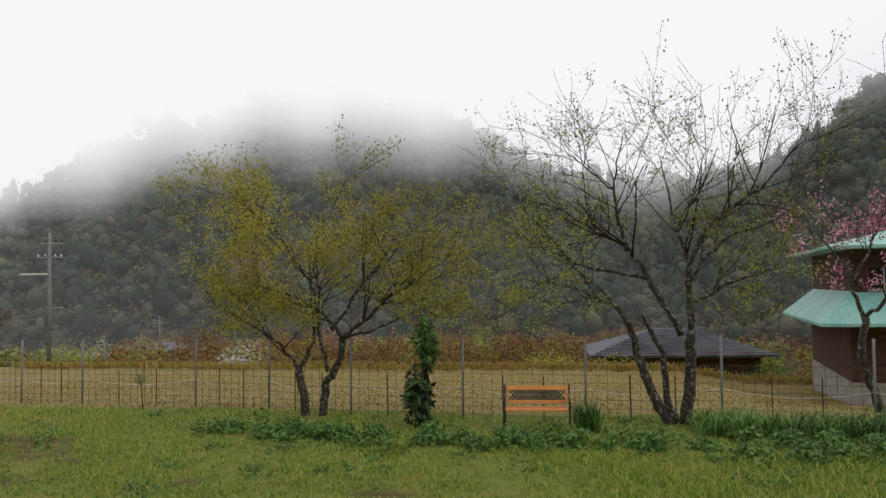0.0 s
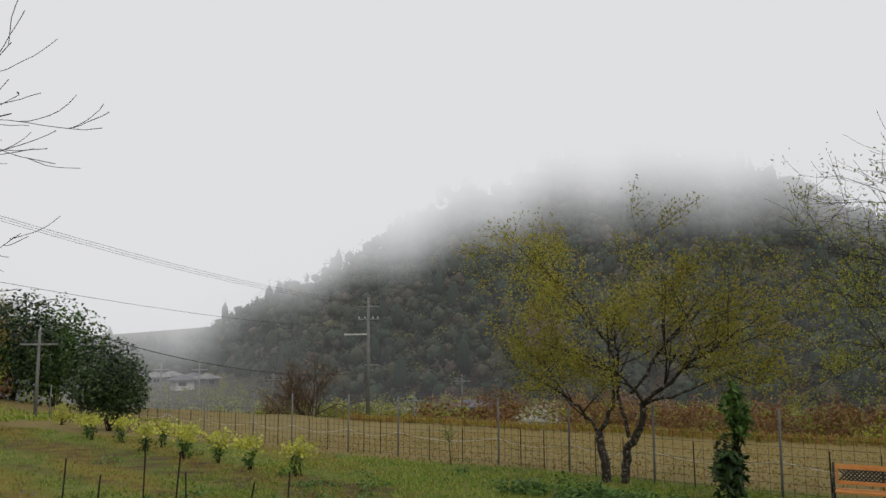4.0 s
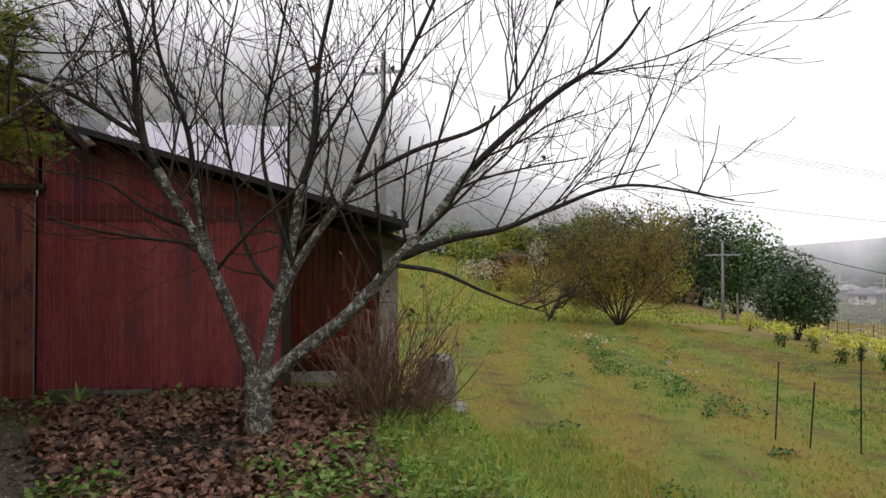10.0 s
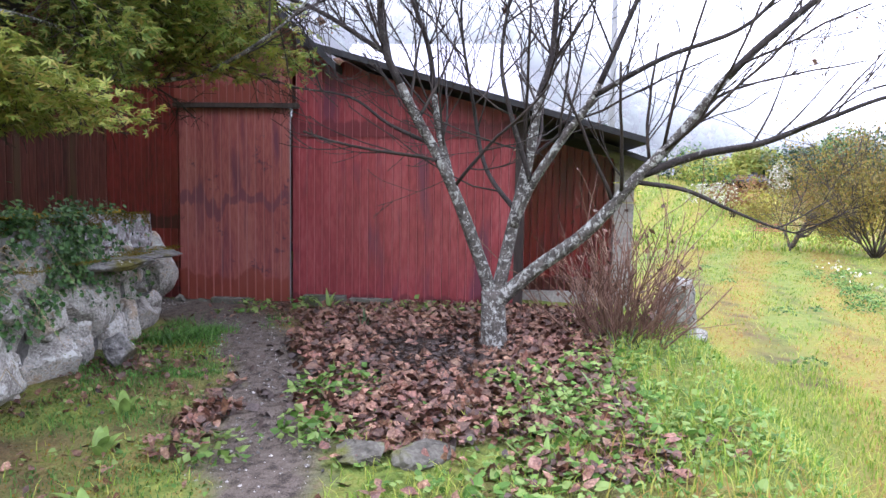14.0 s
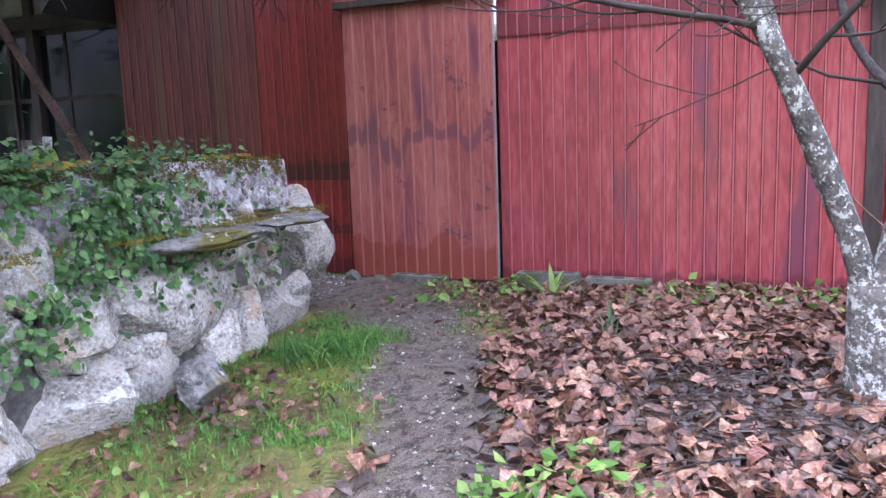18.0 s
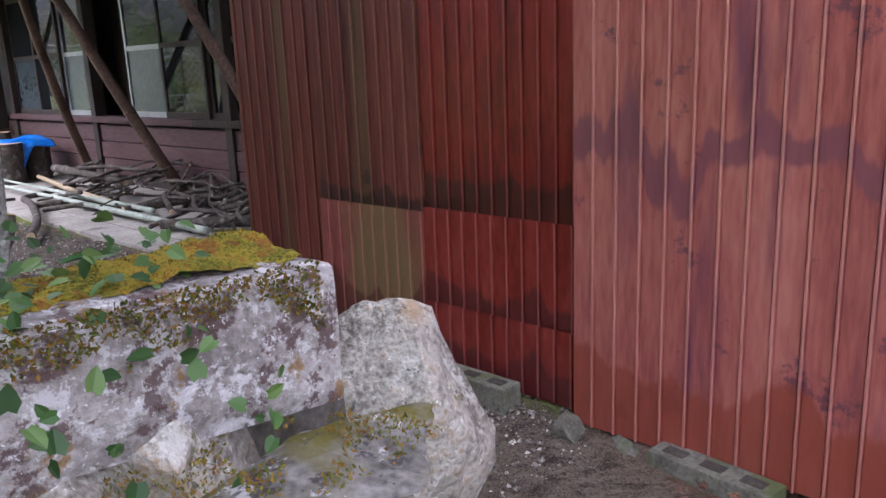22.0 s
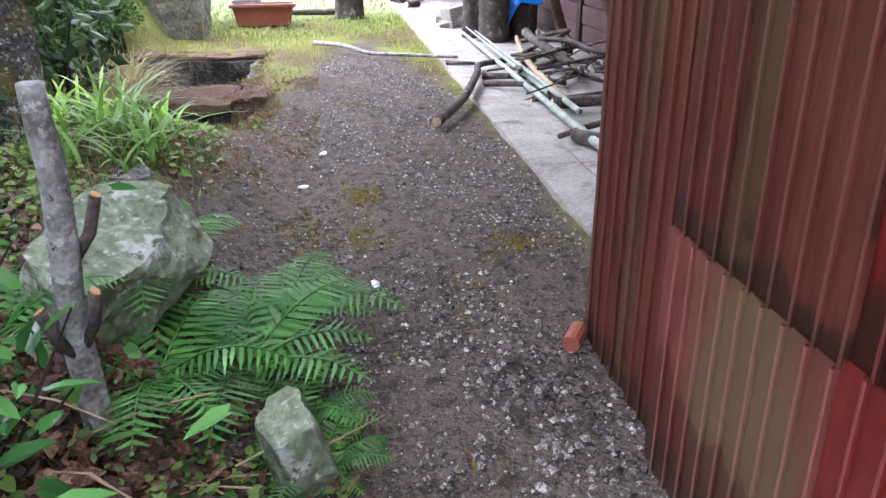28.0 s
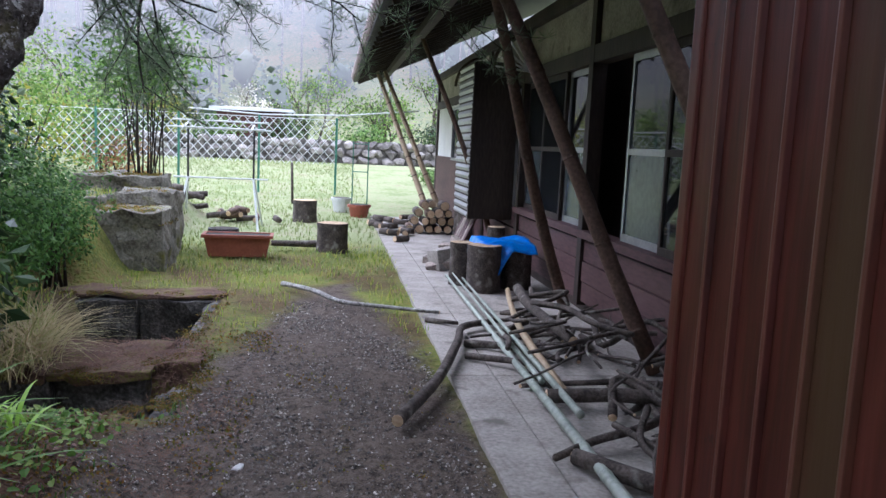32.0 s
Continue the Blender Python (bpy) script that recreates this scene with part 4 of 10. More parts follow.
woods("hillside_woods", -24, 62, 4900, 11, near=30, far=1.22, label="misty hillside covered in mixed spring woodland", per=46, blade=0.54, size=(0.95, 2.1), conifer=0.12)
woods("hillside_woods", -62, -24, 300, 14, near=30, label="misty wooded slope beyond the houses", per=60, blade=1.2)
woods("hillside_woods", 62, 128, 1400, 12, near=22, label="misty wooded slope behind the shed", per=50, blade=0.58, tones=(0, 0.8), size=(1.1, 2.2), conifer=0.2)
woods("hillside_woods", 128, 236, 620, 13, near=2, label="wooded hillside behind the yard", per=70, blade=0.5, tones=(0.1, 1), size=(1.2, 2.4))


# ---- haze painted on glowing see-through sheets in front of the hills ----
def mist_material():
    m, n, l = nodes_of("glowing_haze_sheet")
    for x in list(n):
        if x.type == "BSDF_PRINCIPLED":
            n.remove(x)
    # The sheet emits the sky's colour; veil sets how much haze it paints.
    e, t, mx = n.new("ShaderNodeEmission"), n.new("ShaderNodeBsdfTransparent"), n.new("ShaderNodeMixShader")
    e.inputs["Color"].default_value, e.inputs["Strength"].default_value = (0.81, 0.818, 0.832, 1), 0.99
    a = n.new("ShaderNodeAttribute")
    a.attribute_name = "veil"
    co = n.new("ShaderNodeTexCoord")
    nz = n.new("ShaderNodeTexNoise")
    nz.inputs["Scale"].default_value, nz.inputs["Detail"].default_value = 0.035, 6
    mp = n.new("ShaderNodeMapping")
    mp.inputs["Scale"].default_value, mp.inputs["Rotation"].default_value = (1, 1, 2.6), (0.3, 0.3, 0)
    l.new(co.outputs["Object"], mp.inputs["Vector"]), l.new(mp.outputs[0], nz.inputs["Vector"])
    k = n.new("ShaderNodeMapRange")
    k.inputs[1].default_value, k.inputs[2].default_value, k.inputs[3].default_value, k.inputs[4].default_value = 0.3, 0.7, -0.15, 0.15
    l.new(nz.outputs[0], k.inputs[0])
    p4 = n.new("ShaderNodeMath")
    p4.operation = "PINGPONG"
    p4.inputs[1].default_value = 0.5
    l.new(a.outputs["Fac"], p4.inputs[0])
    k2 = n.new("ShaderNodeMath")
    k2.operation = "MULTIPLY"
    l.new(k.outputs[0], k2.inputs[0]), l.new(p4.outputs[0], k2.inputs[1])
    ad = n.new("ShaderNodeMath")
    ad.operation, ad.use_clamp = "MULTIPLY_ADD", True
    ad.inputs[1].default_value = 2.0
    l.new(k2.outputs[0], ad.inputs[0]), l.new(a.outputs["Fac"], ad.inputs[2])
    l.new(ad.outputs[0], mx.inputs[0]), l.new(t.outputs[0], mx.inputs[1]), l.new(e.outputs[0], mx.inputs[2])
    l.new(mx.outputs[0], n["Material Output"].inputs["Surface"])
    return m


MIST = mist_material()


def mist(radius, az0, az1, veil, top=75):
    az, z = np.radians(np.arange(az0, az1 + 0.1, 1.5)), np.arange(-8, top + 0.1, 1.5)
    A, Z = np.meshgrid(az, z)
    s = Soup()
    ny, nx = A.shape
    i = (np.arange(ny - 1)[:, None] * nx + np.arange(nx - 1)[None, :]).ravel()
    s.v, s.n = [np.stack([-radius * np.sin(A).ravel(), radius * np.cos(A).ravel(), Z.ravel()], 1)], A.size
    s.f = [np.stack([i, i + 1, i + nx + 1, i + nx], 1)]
    ob = put("backdrop", s, MIST, None, "glowing see-through sheet painted as haze before the hills", smooth=True, category="mist", kind="structure")
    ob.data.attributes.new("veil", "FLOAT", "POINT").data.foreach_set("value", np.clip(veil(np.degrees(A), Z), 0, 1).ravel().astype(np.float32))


# Painted haze thickens with elevation until it hides the crest.
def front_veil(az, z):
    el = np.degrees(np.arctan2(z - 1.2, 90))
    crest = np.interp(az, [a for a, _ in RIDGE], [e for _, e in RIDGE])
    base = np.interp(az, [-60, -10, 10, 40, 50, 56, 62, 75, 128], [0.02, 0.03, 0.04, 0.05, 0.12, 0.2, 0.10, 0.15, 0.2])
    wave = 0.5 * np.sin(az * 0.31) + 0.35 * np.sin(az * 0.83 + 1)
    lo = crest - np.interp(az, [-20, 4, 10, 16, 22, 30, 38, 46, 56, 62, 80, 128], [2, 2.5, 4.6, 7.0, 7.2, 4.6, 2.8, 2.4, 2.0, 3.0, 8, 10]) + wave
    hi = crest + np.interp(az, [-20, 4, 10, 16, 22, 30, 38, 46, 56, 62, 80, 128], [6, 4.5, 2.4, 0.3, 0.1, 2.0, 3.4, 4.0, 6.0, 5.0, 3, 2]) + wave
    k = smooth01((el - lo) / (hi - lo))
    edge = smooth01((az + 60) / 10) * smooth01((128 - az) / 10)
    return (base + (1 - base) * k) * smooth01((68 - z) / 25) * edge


# A faint glowing haze laid over the woods behind the yard.
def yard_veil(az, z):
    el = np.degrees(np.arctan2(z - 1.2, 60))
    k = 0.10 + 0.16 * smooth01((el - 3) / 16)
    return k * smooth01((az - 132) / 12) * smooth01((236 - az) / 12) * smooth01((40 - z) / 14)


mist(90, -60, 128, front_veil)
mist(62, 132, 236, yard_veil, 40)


def scrub(name, az0, az1, r0, r1, count, material, size, blade, per, seed, label):
    """Low leafy clumps scattered over far ground."""
    rng = np.random.RandomState(seed)
    az, r = np.radians(rng.uniform(az0, az1, count)), rng.uniform(r0, r1, count)
    x, y = -r * np.sin(az), r * np.cos(az)
    R = rng.uniform(*size, count)
    u = rng.normal(size=(count, per, 3))
    u /= np.linalg.norm(u, axis=2)[:, :, None]
    P = np.stack([x, y, height(x, y)], 1)[:, None] + u * R[:, None, None] * rng.uniform(0.5, 1.05, (count, per, 1)) * [1, 1, 0.8] + np.array([0, 0, 1.0]) * (R * 0.55)[:, None, None]
    s = Soup()
    leaves(s, P.reshape(-1, 3), blade, 0.7, 0.0, rng, face=u.reshape(-1, 3), tilt=0.5)
    return put(name, s, material, None, label, category="scrub", kind="stuff")


scrub("valley_scrub", -24, 34, 58, 104, 420, LEAF_RUST, (0.8, 2.0), 0.4, 70, 21, "orange-brown scrub along the foot of the hill")
scrub("hill_foot_scrub", -24, 36, 94, 116, 380, LEAF_RUST, (0.5, 1.1), 0.3, 60, 24, "bare orange-brown slope at the foot of the hill")
scrub("valley_scrub", -24, 50, 66, 104, 360, LEAF_OLIVE, (0.5, 1.4), 0.35, 60, 22, "olive scrub and hedges on the valley floor")
scrub("valley_scrub", 30, 60, 70, 235, 420, LEAF_OLIVE, (0.6, 1.6), 0.3, 70, 23, "olive hedges and scrub along the valley")

# ---- garden below the bank ----
WARM_WOOD = mat("orange_varnished_slats", [(0.50, 0.17, 0.04), (0.66, 0.26, 0.06), (0.72, 0.32, 0.09)], scale=4, fine=30, rough=0.45, bump=0.1, stretch=(0.3, 1, 1), rnd="object", vary=0.1)
IRON = mat("black_cast_iron", [(0.012, 0.012, 0.013), (0.03, 0.03, 0.032)], scale=8, fine=40, rough=0.5, bump=0.1)
RED_WOOD = mat("faded_red_slats", [(0.32, 0.09, 0.06), (0.45, 0.16, 0.10)], scale=4, fine=30, rough=0.6, bump=0.1, rnd="object", vary=0.12)
RUSTY_WIRE = mat("rusty_fence_wire", [(0.07, 0.05, 0.04), (0.13, 0.09, 0.07)], scale=4, fine=30, rough=0.8, bump=0.0)
POLE_GREY = mat("concrete_utility_pole", [(0.16, 0.16, 0.155), (0.25, 0.25, 0.24)], scale=2, fine=25, rough=0.85, bump=0.1)
SLATE_TILE = mat("grey_roof_tiles", [(0.075, 0.075, 0.085), (0.13, 0.13, 0.145), (0.18, 0.18, 0.195)], scale=0.8, fine=14, rough=0.8, bump=0.15, spec=0.2)
TURQUOISE = mat("weathered_turquoise_roof", [(0.17, 0.38, 0.34), (0.25, 0.50, 0.45), (0.34, 0.56, 0.50)], scale=1.2, fine=12, rough=0.5, bump=0.08)
BROWN_WALL = mat("dark_red_brown_boards", [(0.04, 0.016, 0.012), (0.075, 0.03, 0.022), (0.10, 0.045, 0.032)], scale=2, fine=18, rough=0.75, bump=0.15, stretch=(1, 1, 4))
OLD_WALL = mat("grey_weathered_wall", [(0.13, 0.125, 0.12), (0.22, 0.21, 0.20), (0.32, 0.31, 0.29)], scale=1.2, fine=15, rough=0.85, bump=0.1)
BLACK_WIRE = mat("black_cable", [(0.012, 0.012, 0.013), (0.02, 0.02, 0.02)], rough=0.6, bump=0)


def park_bench(at, rz, wood, label, width=1.16):
    t = thing("garden_bench", at, label, "bench", rz=rz)
    w = width / 2
    for i in range(4):
        put("seat_slat", box((-w + 0.03, -0.20 + i * 0.10, 0.385 + 0.006 * abs(i - 1.5)), (w - 0.03, -0.115 + i * 0.10, 0.412 + 0.006 * abs(i - 1.5)), 0.005), wood, t)
    back = thing("backrest", (0, 0, 0), "orange-framed back with a black lattice panel")
    back.parent = t
    tilt = pose(0, 0.215, 0.42, -14)
    for lo, hi in (((-w + 0.03, -0.015, 0.05), (w - 0.03, 0.015, 0.11)), ((-w + 0.03, -0.015, 0.29), (w - 0.03, 0.015, 0.37)), ((-w + 0.03, -0.015, 0.11), (-w + 0.07, 0.015, 0.29)), ((w - 0.07, -0.015, 0.11), (w - 0.03, 0.015, 0.29))):
        put("rail", box(lo, hi, 0.006), wood, back, at=tilt)
    s = Soup()
    n = 17
    for i in range(n + 3):
        x = -w + 0.07 + (i - 2) * (2 * w - 0.14) / n
        for sg in (1, -1):
            a, b = (x, 0, 0.11), (x + sg * 0.18, 0, 0.29)
            if -w + 0.06 <= min(a[0], b[0]) and max(a[0], b[0]) <= w - 0.06:
                beam(s, a, b, 0.016, 0.020)
    put("lattice", s, IRON, back, "black cast lattice", at=tilt)
    for sx in (-w, w):
        s = Soup()
        tube(s, [(sx, -0.24, 0), (sx, -0.20, 0.2), (sx, -0.22, 0.40)], 0.018, 6)
        tube(s, [(sx, 0.26, 0), (sx, 0.20, 0.2), (sx, 0.22, 0.42), (sx, 0.31, 0.80)], 0.018, 6)
        tube(s, [(sx, -0.22, 0.39), (sx, 0.22, 0.41)], 0.016, 6)
        tube(s, [(sx, -0.22, 0.40), (sx, -0.25, 0.55), (sx, -0.18, 0.61), (sx, 0.26, 0.62)], 0.016, 6)
        put("end_frame", s, IRON, t, smooth=True)
    return t


park_bench((-1.08, 14.05, hz(-1.08, 14.05)), 3, WARM_WOOD, "orange slatted garden bench with black iron ends on grass")
park_bench((-42.0, 13.0, hz(-42, 13.0)), 60, RED_WOOD, "faded red slatted bench at the garden's far end", 1.5)

FENCE = [(9.5, 14.2), (7.2, 14.5), (4.7, 14.8), (2.2, 15.0), (-0.24, 15.1), (-2.63, 15.3), (-5.0, 15.5), (-7.1, 16.2), (-9.07, 16.6), (-12.2, 16.9), (-13.95, 17.0), (-16.5, 17.5), (-18.3, 17.7), (-21, 18.1), (-23.6, 18.7), (-26, 19.3), (-28.4, 19.9), (-31, 20.2), (-34, 20.6)]


def build_fence():
    f = thing("garden_fence", (0, 0, 0), "grey posts carrying rusty square wire mesh", "fence")
    for x, y in FENCE:
        z = hz(x, y)
        s = Soup()
        tube(s, [(x, y, z - 0.2), (x + 0.02, y, z + 1.55)], 0.024, 8)
        put("post", s, POLE_GREY, f, smooth=True)
    for (ax, ay), (bx, by) in zip(FENCE, FENCE[1:]):
        s = Soup()
        L = math.hypot(bx - ax, by - ay)
        za, zb = hz(ax, ay), hz(bx, by)
        for h in (0.08, 0.24, 0.40, 0.56, 0.72, 0.88, 1.04):
            beam(s, (ax, ay, za + h), (bx, by, zb + h), 0.006, 0.006)
        k = int(L / 0.19)
        for i in range(1, k):
            t = i / k
            x, y, z = ax + (bx - ax) * t, ay + (by - ay) * t, za + (zb - za) * t
            beam(s, (x, y, z + 0.02), (x, y, z + 1.05), 0.006, 0.006)
        put("mesh_bay", s, RUSTY_WIRE, f)
        s = Soup()
        pts = [(ax + (bx - ax) * t, ay + (by - ay) * t, za + (zb - za) * t + 0.62 - 0.14 * math.sin(t * math.pi)) for t in np.linspace(0, 1, 7)]
        tube(s, pts, 0.005, 4)
        put("rope", s, PLASTER, f, "sagging pale rope")
        for t in (0.33, 0.66):
            x, y = ax + (bx - ax) * t, ay + (by - ay) * t
            s = Soup()
            tube(s, [(x, y - 0.02, hz(x, y) - 0.1), (x, y - 0.02, hz(x, y) + 0.85)], 0.011, 5)
            put("stake", s, TWIG, f)


build_fence()

PLUM = dict(segs=5, wander=0.13, up=[0.03, 0.01, 0.02, 0.03], kids=[6, 5, 5], angle=(30, 68), ratio=0.76, **{"from": [0.3, 0.2, 0.15]}, rmin=0.003, thin=0.52)
BIGC = dict(segs=6, wander=0.11, up=[0.03, 0.03, 0.05, 0.05], kids=[6, 5, 5], angle=(24, 58), ratio=0.74, **{"from": [0.3, 0.2, 0.15]}, rmin=0.003, thin=0.52)
ORCHARD_BARK = mat("dark_orchard_bark", [(0.022, 0.016, 0.012), (0.05, 0.037, 0.028), (0.085, 0.068, 0.054)], scale=9, fine=60, rough=0.9, bump=0.6, speck=(((0.30, 0.29, 0.25), 14, 0.55),))


def soft_curve(pts, n=5):
    """A soft curve through a few points."""
    P = np.array(pts, float)
    Q = np.vstack([2 * P[0] - P[1], P, 2 * P[-1] - P[-2]])
    out = []
    for i in range(1, len(Q) - 2):
        for t in np.linspace(0, 1, n, endpoint=False):
            a, b, c, d = Q[i - 1:i + 3]
            out.append(0.5 * ((2 * b) + (c - a) * t + (2 * a - 5 * b + 4 * c - d) * t * t + (3 * b - a - 3 * c + d) * t ** 3))
    return np.array(out + [P[-1]])


def garden_fruit_tree(name, at, limbs, c, seed, leaf, size, per_tip, fuzz, twigs, length, label, thin_top=9.0, grow=1.0):
    """limbs: (run of (sideways, up), depth reached, butt radius, tip radius); twigs and leaves grow along them."""
    rng = np.random.RandomState(seed)
    t = thing(name, at, label, "tree")
    tips = []
    for run, deep, r0, r1 in limbs:
        k = len(run)
        L = soft_curve([(x * (1 + grow) / 2, deep * (i / (k - 1)) ** 1.3 + rng.normal() * 0.04, min(z, 2.5) + max(0.0, z - 2.5) * grow) for i, (x, z) in enumerate(run)])
        L[1:-1] += rng.normal(size=(len(L) - 2, 3)) * 0.018
        s = Soup()
        tube(s, L, np.linspace(r0, r1, len(L)) * 0.84, 9, knob=0.11)
        put("trunk" if r0 > 0.08 else "limb", s, ORCHARD_BARK, t, smooth=True)
        if r0 > 0.08:
            continue
        s = Soup()
        for j in range(int(twigs * len(L))):
            f = rng.uniform(0.12, 1.0) ** 0.8
            i = min(len(L) - 2, int(f * (len(L) - 1)))
            d = (L[i + 1] - L[i]) / (np.linalg.norm(L[i + 1] - L[i]) + 1e-9)
            d = turn_dir(d, radians(rng.uniform(25, 75)), rng) + np.array([0, 0, 0.25])
            branch(s, tips, L[i], d / np.linalg.norm(d), length * rng.uniform(0.5, 1.15), max(0.006, 0.4 * (r0 + (r1 - r0) * f)), 0, c, rng)
        put("twig", s, TWIG, t, smooth=True, kind="stuff")
    P = np.array(tips)
    P = P[rng.uniform(size=len(P)) < np.clip((thin_top - P[:, 2]) / 1.5, 0.22, 1)]
    P = np.repeat(P, per_tip, 0)
    ls = Soup()
    leaves(ls, P + rng.normal(size=P.shape) * fuzz, size, 0.45, 0.3, rng)
    put("crown", ls, leaf, t)
    return t


ORCHARD = dict(segs=4, wander=0.10, up=[0.04, 0.05, 0.05], kids=[4, 3], angle=(25, 60), ratio=0.6, **{"from": [0.25, 0.2]}, rmin=0.003, thin=0.55)
garden_fruit_tree("plum_tree", (-5.85, 15.25, hz(-5.85, 15.25)), [
    ([(-0.02, -0.1), (-0.08, 0.5), (-0.2, 0.98)], 0.0, 0.12, 0.09), ([(0.28, -0.1), (0.38, 0.6), (0.68, 1.1), (0.8, 1.6)], 0.1, 0.11, 0.07),
    ([(-0.2, 0.95), (-0.5, 1.35), (-0.85, 1.75), (-1.5, 2.2)], -0.5, 0.05, 0.012), ([(-0.2, 0.95), (0.08, 1.5), (0.14, 2.6), (-0.4, 3.3), (-0.8, 3.9), (-1.5, 4.25)], 0.2, 0.055, 0.01),
    ([(0.8, 1.58), (1.35, 2.02), (1.85, 2.45), (2.5, 2.8), (3.25, 3.3)], -0.3, 0.06, 0.01), ([(0.8, 1.55), (0.4, 2.1), (-0.2, 2.5), (-1.1, 2.75)], -0.7, 0.045, 0.01),
    ([(0.5, 1.75), (1.2, 2.7), (1.75, 3.5), (1.9, 3.9)], 0.6, 0.045, 0.01), ([(0.45, 0.9), (0.25, 1.7), (0.2, 2.6), (0.05, 3.4), (0.2, 3.95)], 0.5, 0.05, 0.01), ([(0.8, 1.55), (1.6, 1.85), (2.4, 2.2)], 0.8, 0.04, 0.01)],
    ORCHARD, 21, LEAF_YELLOW, 0.068, 7, 0.10, 0.58, 1.5, "low spreading fruit tree with small yellow-green leaves")
garden_fruit_tree("garden_tree", (1.42, 14.75, hz(1.42, 14.75)), [
    ([(-0.1, -0.1), (-0.55, 0.6), (-0.8, 1.25), (-0.97, 1.85)], 0.1, 0.12, 0.07), ([(0.15, -0.1), (0.24, 0.9), (0.3, 1.7)], 0.0, 0.14, 0.1), ([(-0.05, -0.1), (-0.25, 0.6), (-0.35, 1.3), (-0.7, 2.0)], -0.3, 0.085, 0.05),
    ([(-0.97, 1.8), (-1.3, 2.15), (-2.15, 2.5), (-3.3, 2.75)], -0.4, 0.055, 0.01), ([(0.1, 1.6), (-0.55, 2.75), (-0.97, 3.5), (-1.6, 3.95), (-2.4, 4.6), (-3.5, 5.0)], 0.4, 0.075, 0.01),
    ([(-0.97, 3.4), (-1.15, 4.3), (-1.2, 5.2), (-1.0, 6.4)], -0.3, 0.05, 0.008), ([(0.3, 1.65), (0.27, 3.0), (0.0, 4.4), (-0.2, 6.0)], 0.5, 0.07, 0.008), ([(0.32, 1.7), (0.3, 3.0), (0.75, 4.0), (1.4, 4.6), (1.95, 5.1), (2.5, 5.9), (2.95, 6.2)], -0.2, 0.065, 0.008),
    ([(0.3, 2.6), (1.0, 3.6), (2.1, 4.1), (2.75, 4.55)], 0.7, 0.045, 0.01), ([(-0.55, 2.7), (-1.6, 2.95), (-2.4, 3.3), (-3.1, 3.9)], 0.6, 0.045, 0.01), ([(0.4, 2.2), (1.2, 2.6), (2.0, 2.9)], -0.7, 0.035, 0.008), ([(-1.2, 5.0), (-1.8, 5.6), (-2.1, 6.0)], 0.2, 0.025, 0.008), ([(0.1, 4.0), (0.6, 5.0), (0.9, 5.9)], -0.3, 0.03, 0.008)],
    ORCHARD, 5, LEAF_OLIVE, 0.062, 5, 0.09, 0.55, 1.6, "tall many-stemmed tree with lichened trunks and sparse spring leaves", 4.6, 0.72)
garden_fruit_tree("cherry_tree", (5.05, 15.1, hz(5.05, 15.1)), [
    ([(0.0, -0.1), (-0.25, 0.6), (-0.45, 1.2), (-0.35, 1.9)], 0.0, 0.10, 0.07), ([(0.05, -0.1), (0.25, 0.5), (0.5, 1.1)], 0.1, 0.09, 0.06),
    ([(-0.35, 1.85), (-0.5, 2.5), (-0.15, 3.2), (0.1, 3.8)], 0.2, 0.05, 0.01), ([(-0.35, 1.9), (0.1, 2.3), (0.5, 2.8), (0.9, 3.9)], -0.2, 0.05, 0.01), ([(-0.4, 2.4), (-0.9, 3.2), (-1.2, 3.5)], 0.1, 0.03, 0.008), ([(0.5, 1.1), (0.8, 2.0), (1.2, 3.2), (1.0, 4.0)], 0.2, 0.045, 0.008)],
    dict(ORCHARD, kids=[3, 2]), 8, PINK, 0.075, 3, 0.09, 0.5, 0.6, "dark-stemmed cherry tree with pink blossom")
slim = bush("column_evergreen", (-3.2, 14.2, hz(-3.2, 14.2)), (0.72, 0.72, 1.25), 600, LEAF_DARK, 0.17, 31, "slim upright evergreen shrub with glossy leaves", lumps=7, ratio=0.42)
top = bush("column_evergreen", (-3.15, 14.22, hz(-3.2, 14.2) + 0.8), (0.56, 0.56, 1.35), 420, LEAF_MID, 0.16, 32, "slim upright evergreen shrub's leafy upper part", lumps=6, ratio=0.42)
for ob in list(top.children):
    ob.parent = slim
    ob.location = (0.05, 0.02, 0.8)
bpy.data.objects.remove(top)

# far corner of the garden
SHRUBC = dict(segs=5, wander=0.07, up=[0.03, 0.04, 0.04], kids=[6, 6], angle=(14, 38), ratio=0.55, **{"from": [0.25, 0.2]}, rmin=0.008, thin=0.5)
rng = np.random.RandomState(3)
tree("flowering_shrub", (-31.2, 13.4, hz(-31.2, 13.4)), [((math.cos(a) * rng.uniform(0.3, 1.4), math.sin(a) * rng.uniform(0.3, 1.4), 1), rng.uniform(2.6, 3.5), 0.035) for a in np.arange(0, 6.28, 0.36)], dict(SHRUBC, ratio=0.68), 41, LEAF_SHRUB, 0.11, 4, 0.30,
     "broad many-stemmed shrub in orange and yellow young leaf", category="shrub", ratio=0.6)
tree("small_tree", (-34.5, 11.4, hz(-34.5, 11.4)), [((0.1, 0.1, 1), 2.0, 0.12), ((-0.4, 0.1, 1), 1.8, 0.07)], PLUM, 42, LEAF_SHRUB, 0.10, 4, 0.2, "small bare-stemmed tree with rusty buds")
bush("round_evergreen", (-25.9, 18.0, hz(-25.9, 18.0)), (2.9, 2.9, 3.0), 3600, LEAF_DARK, 0.17, 43, "dense rounded dark evergreen by the fence", lumps=12)
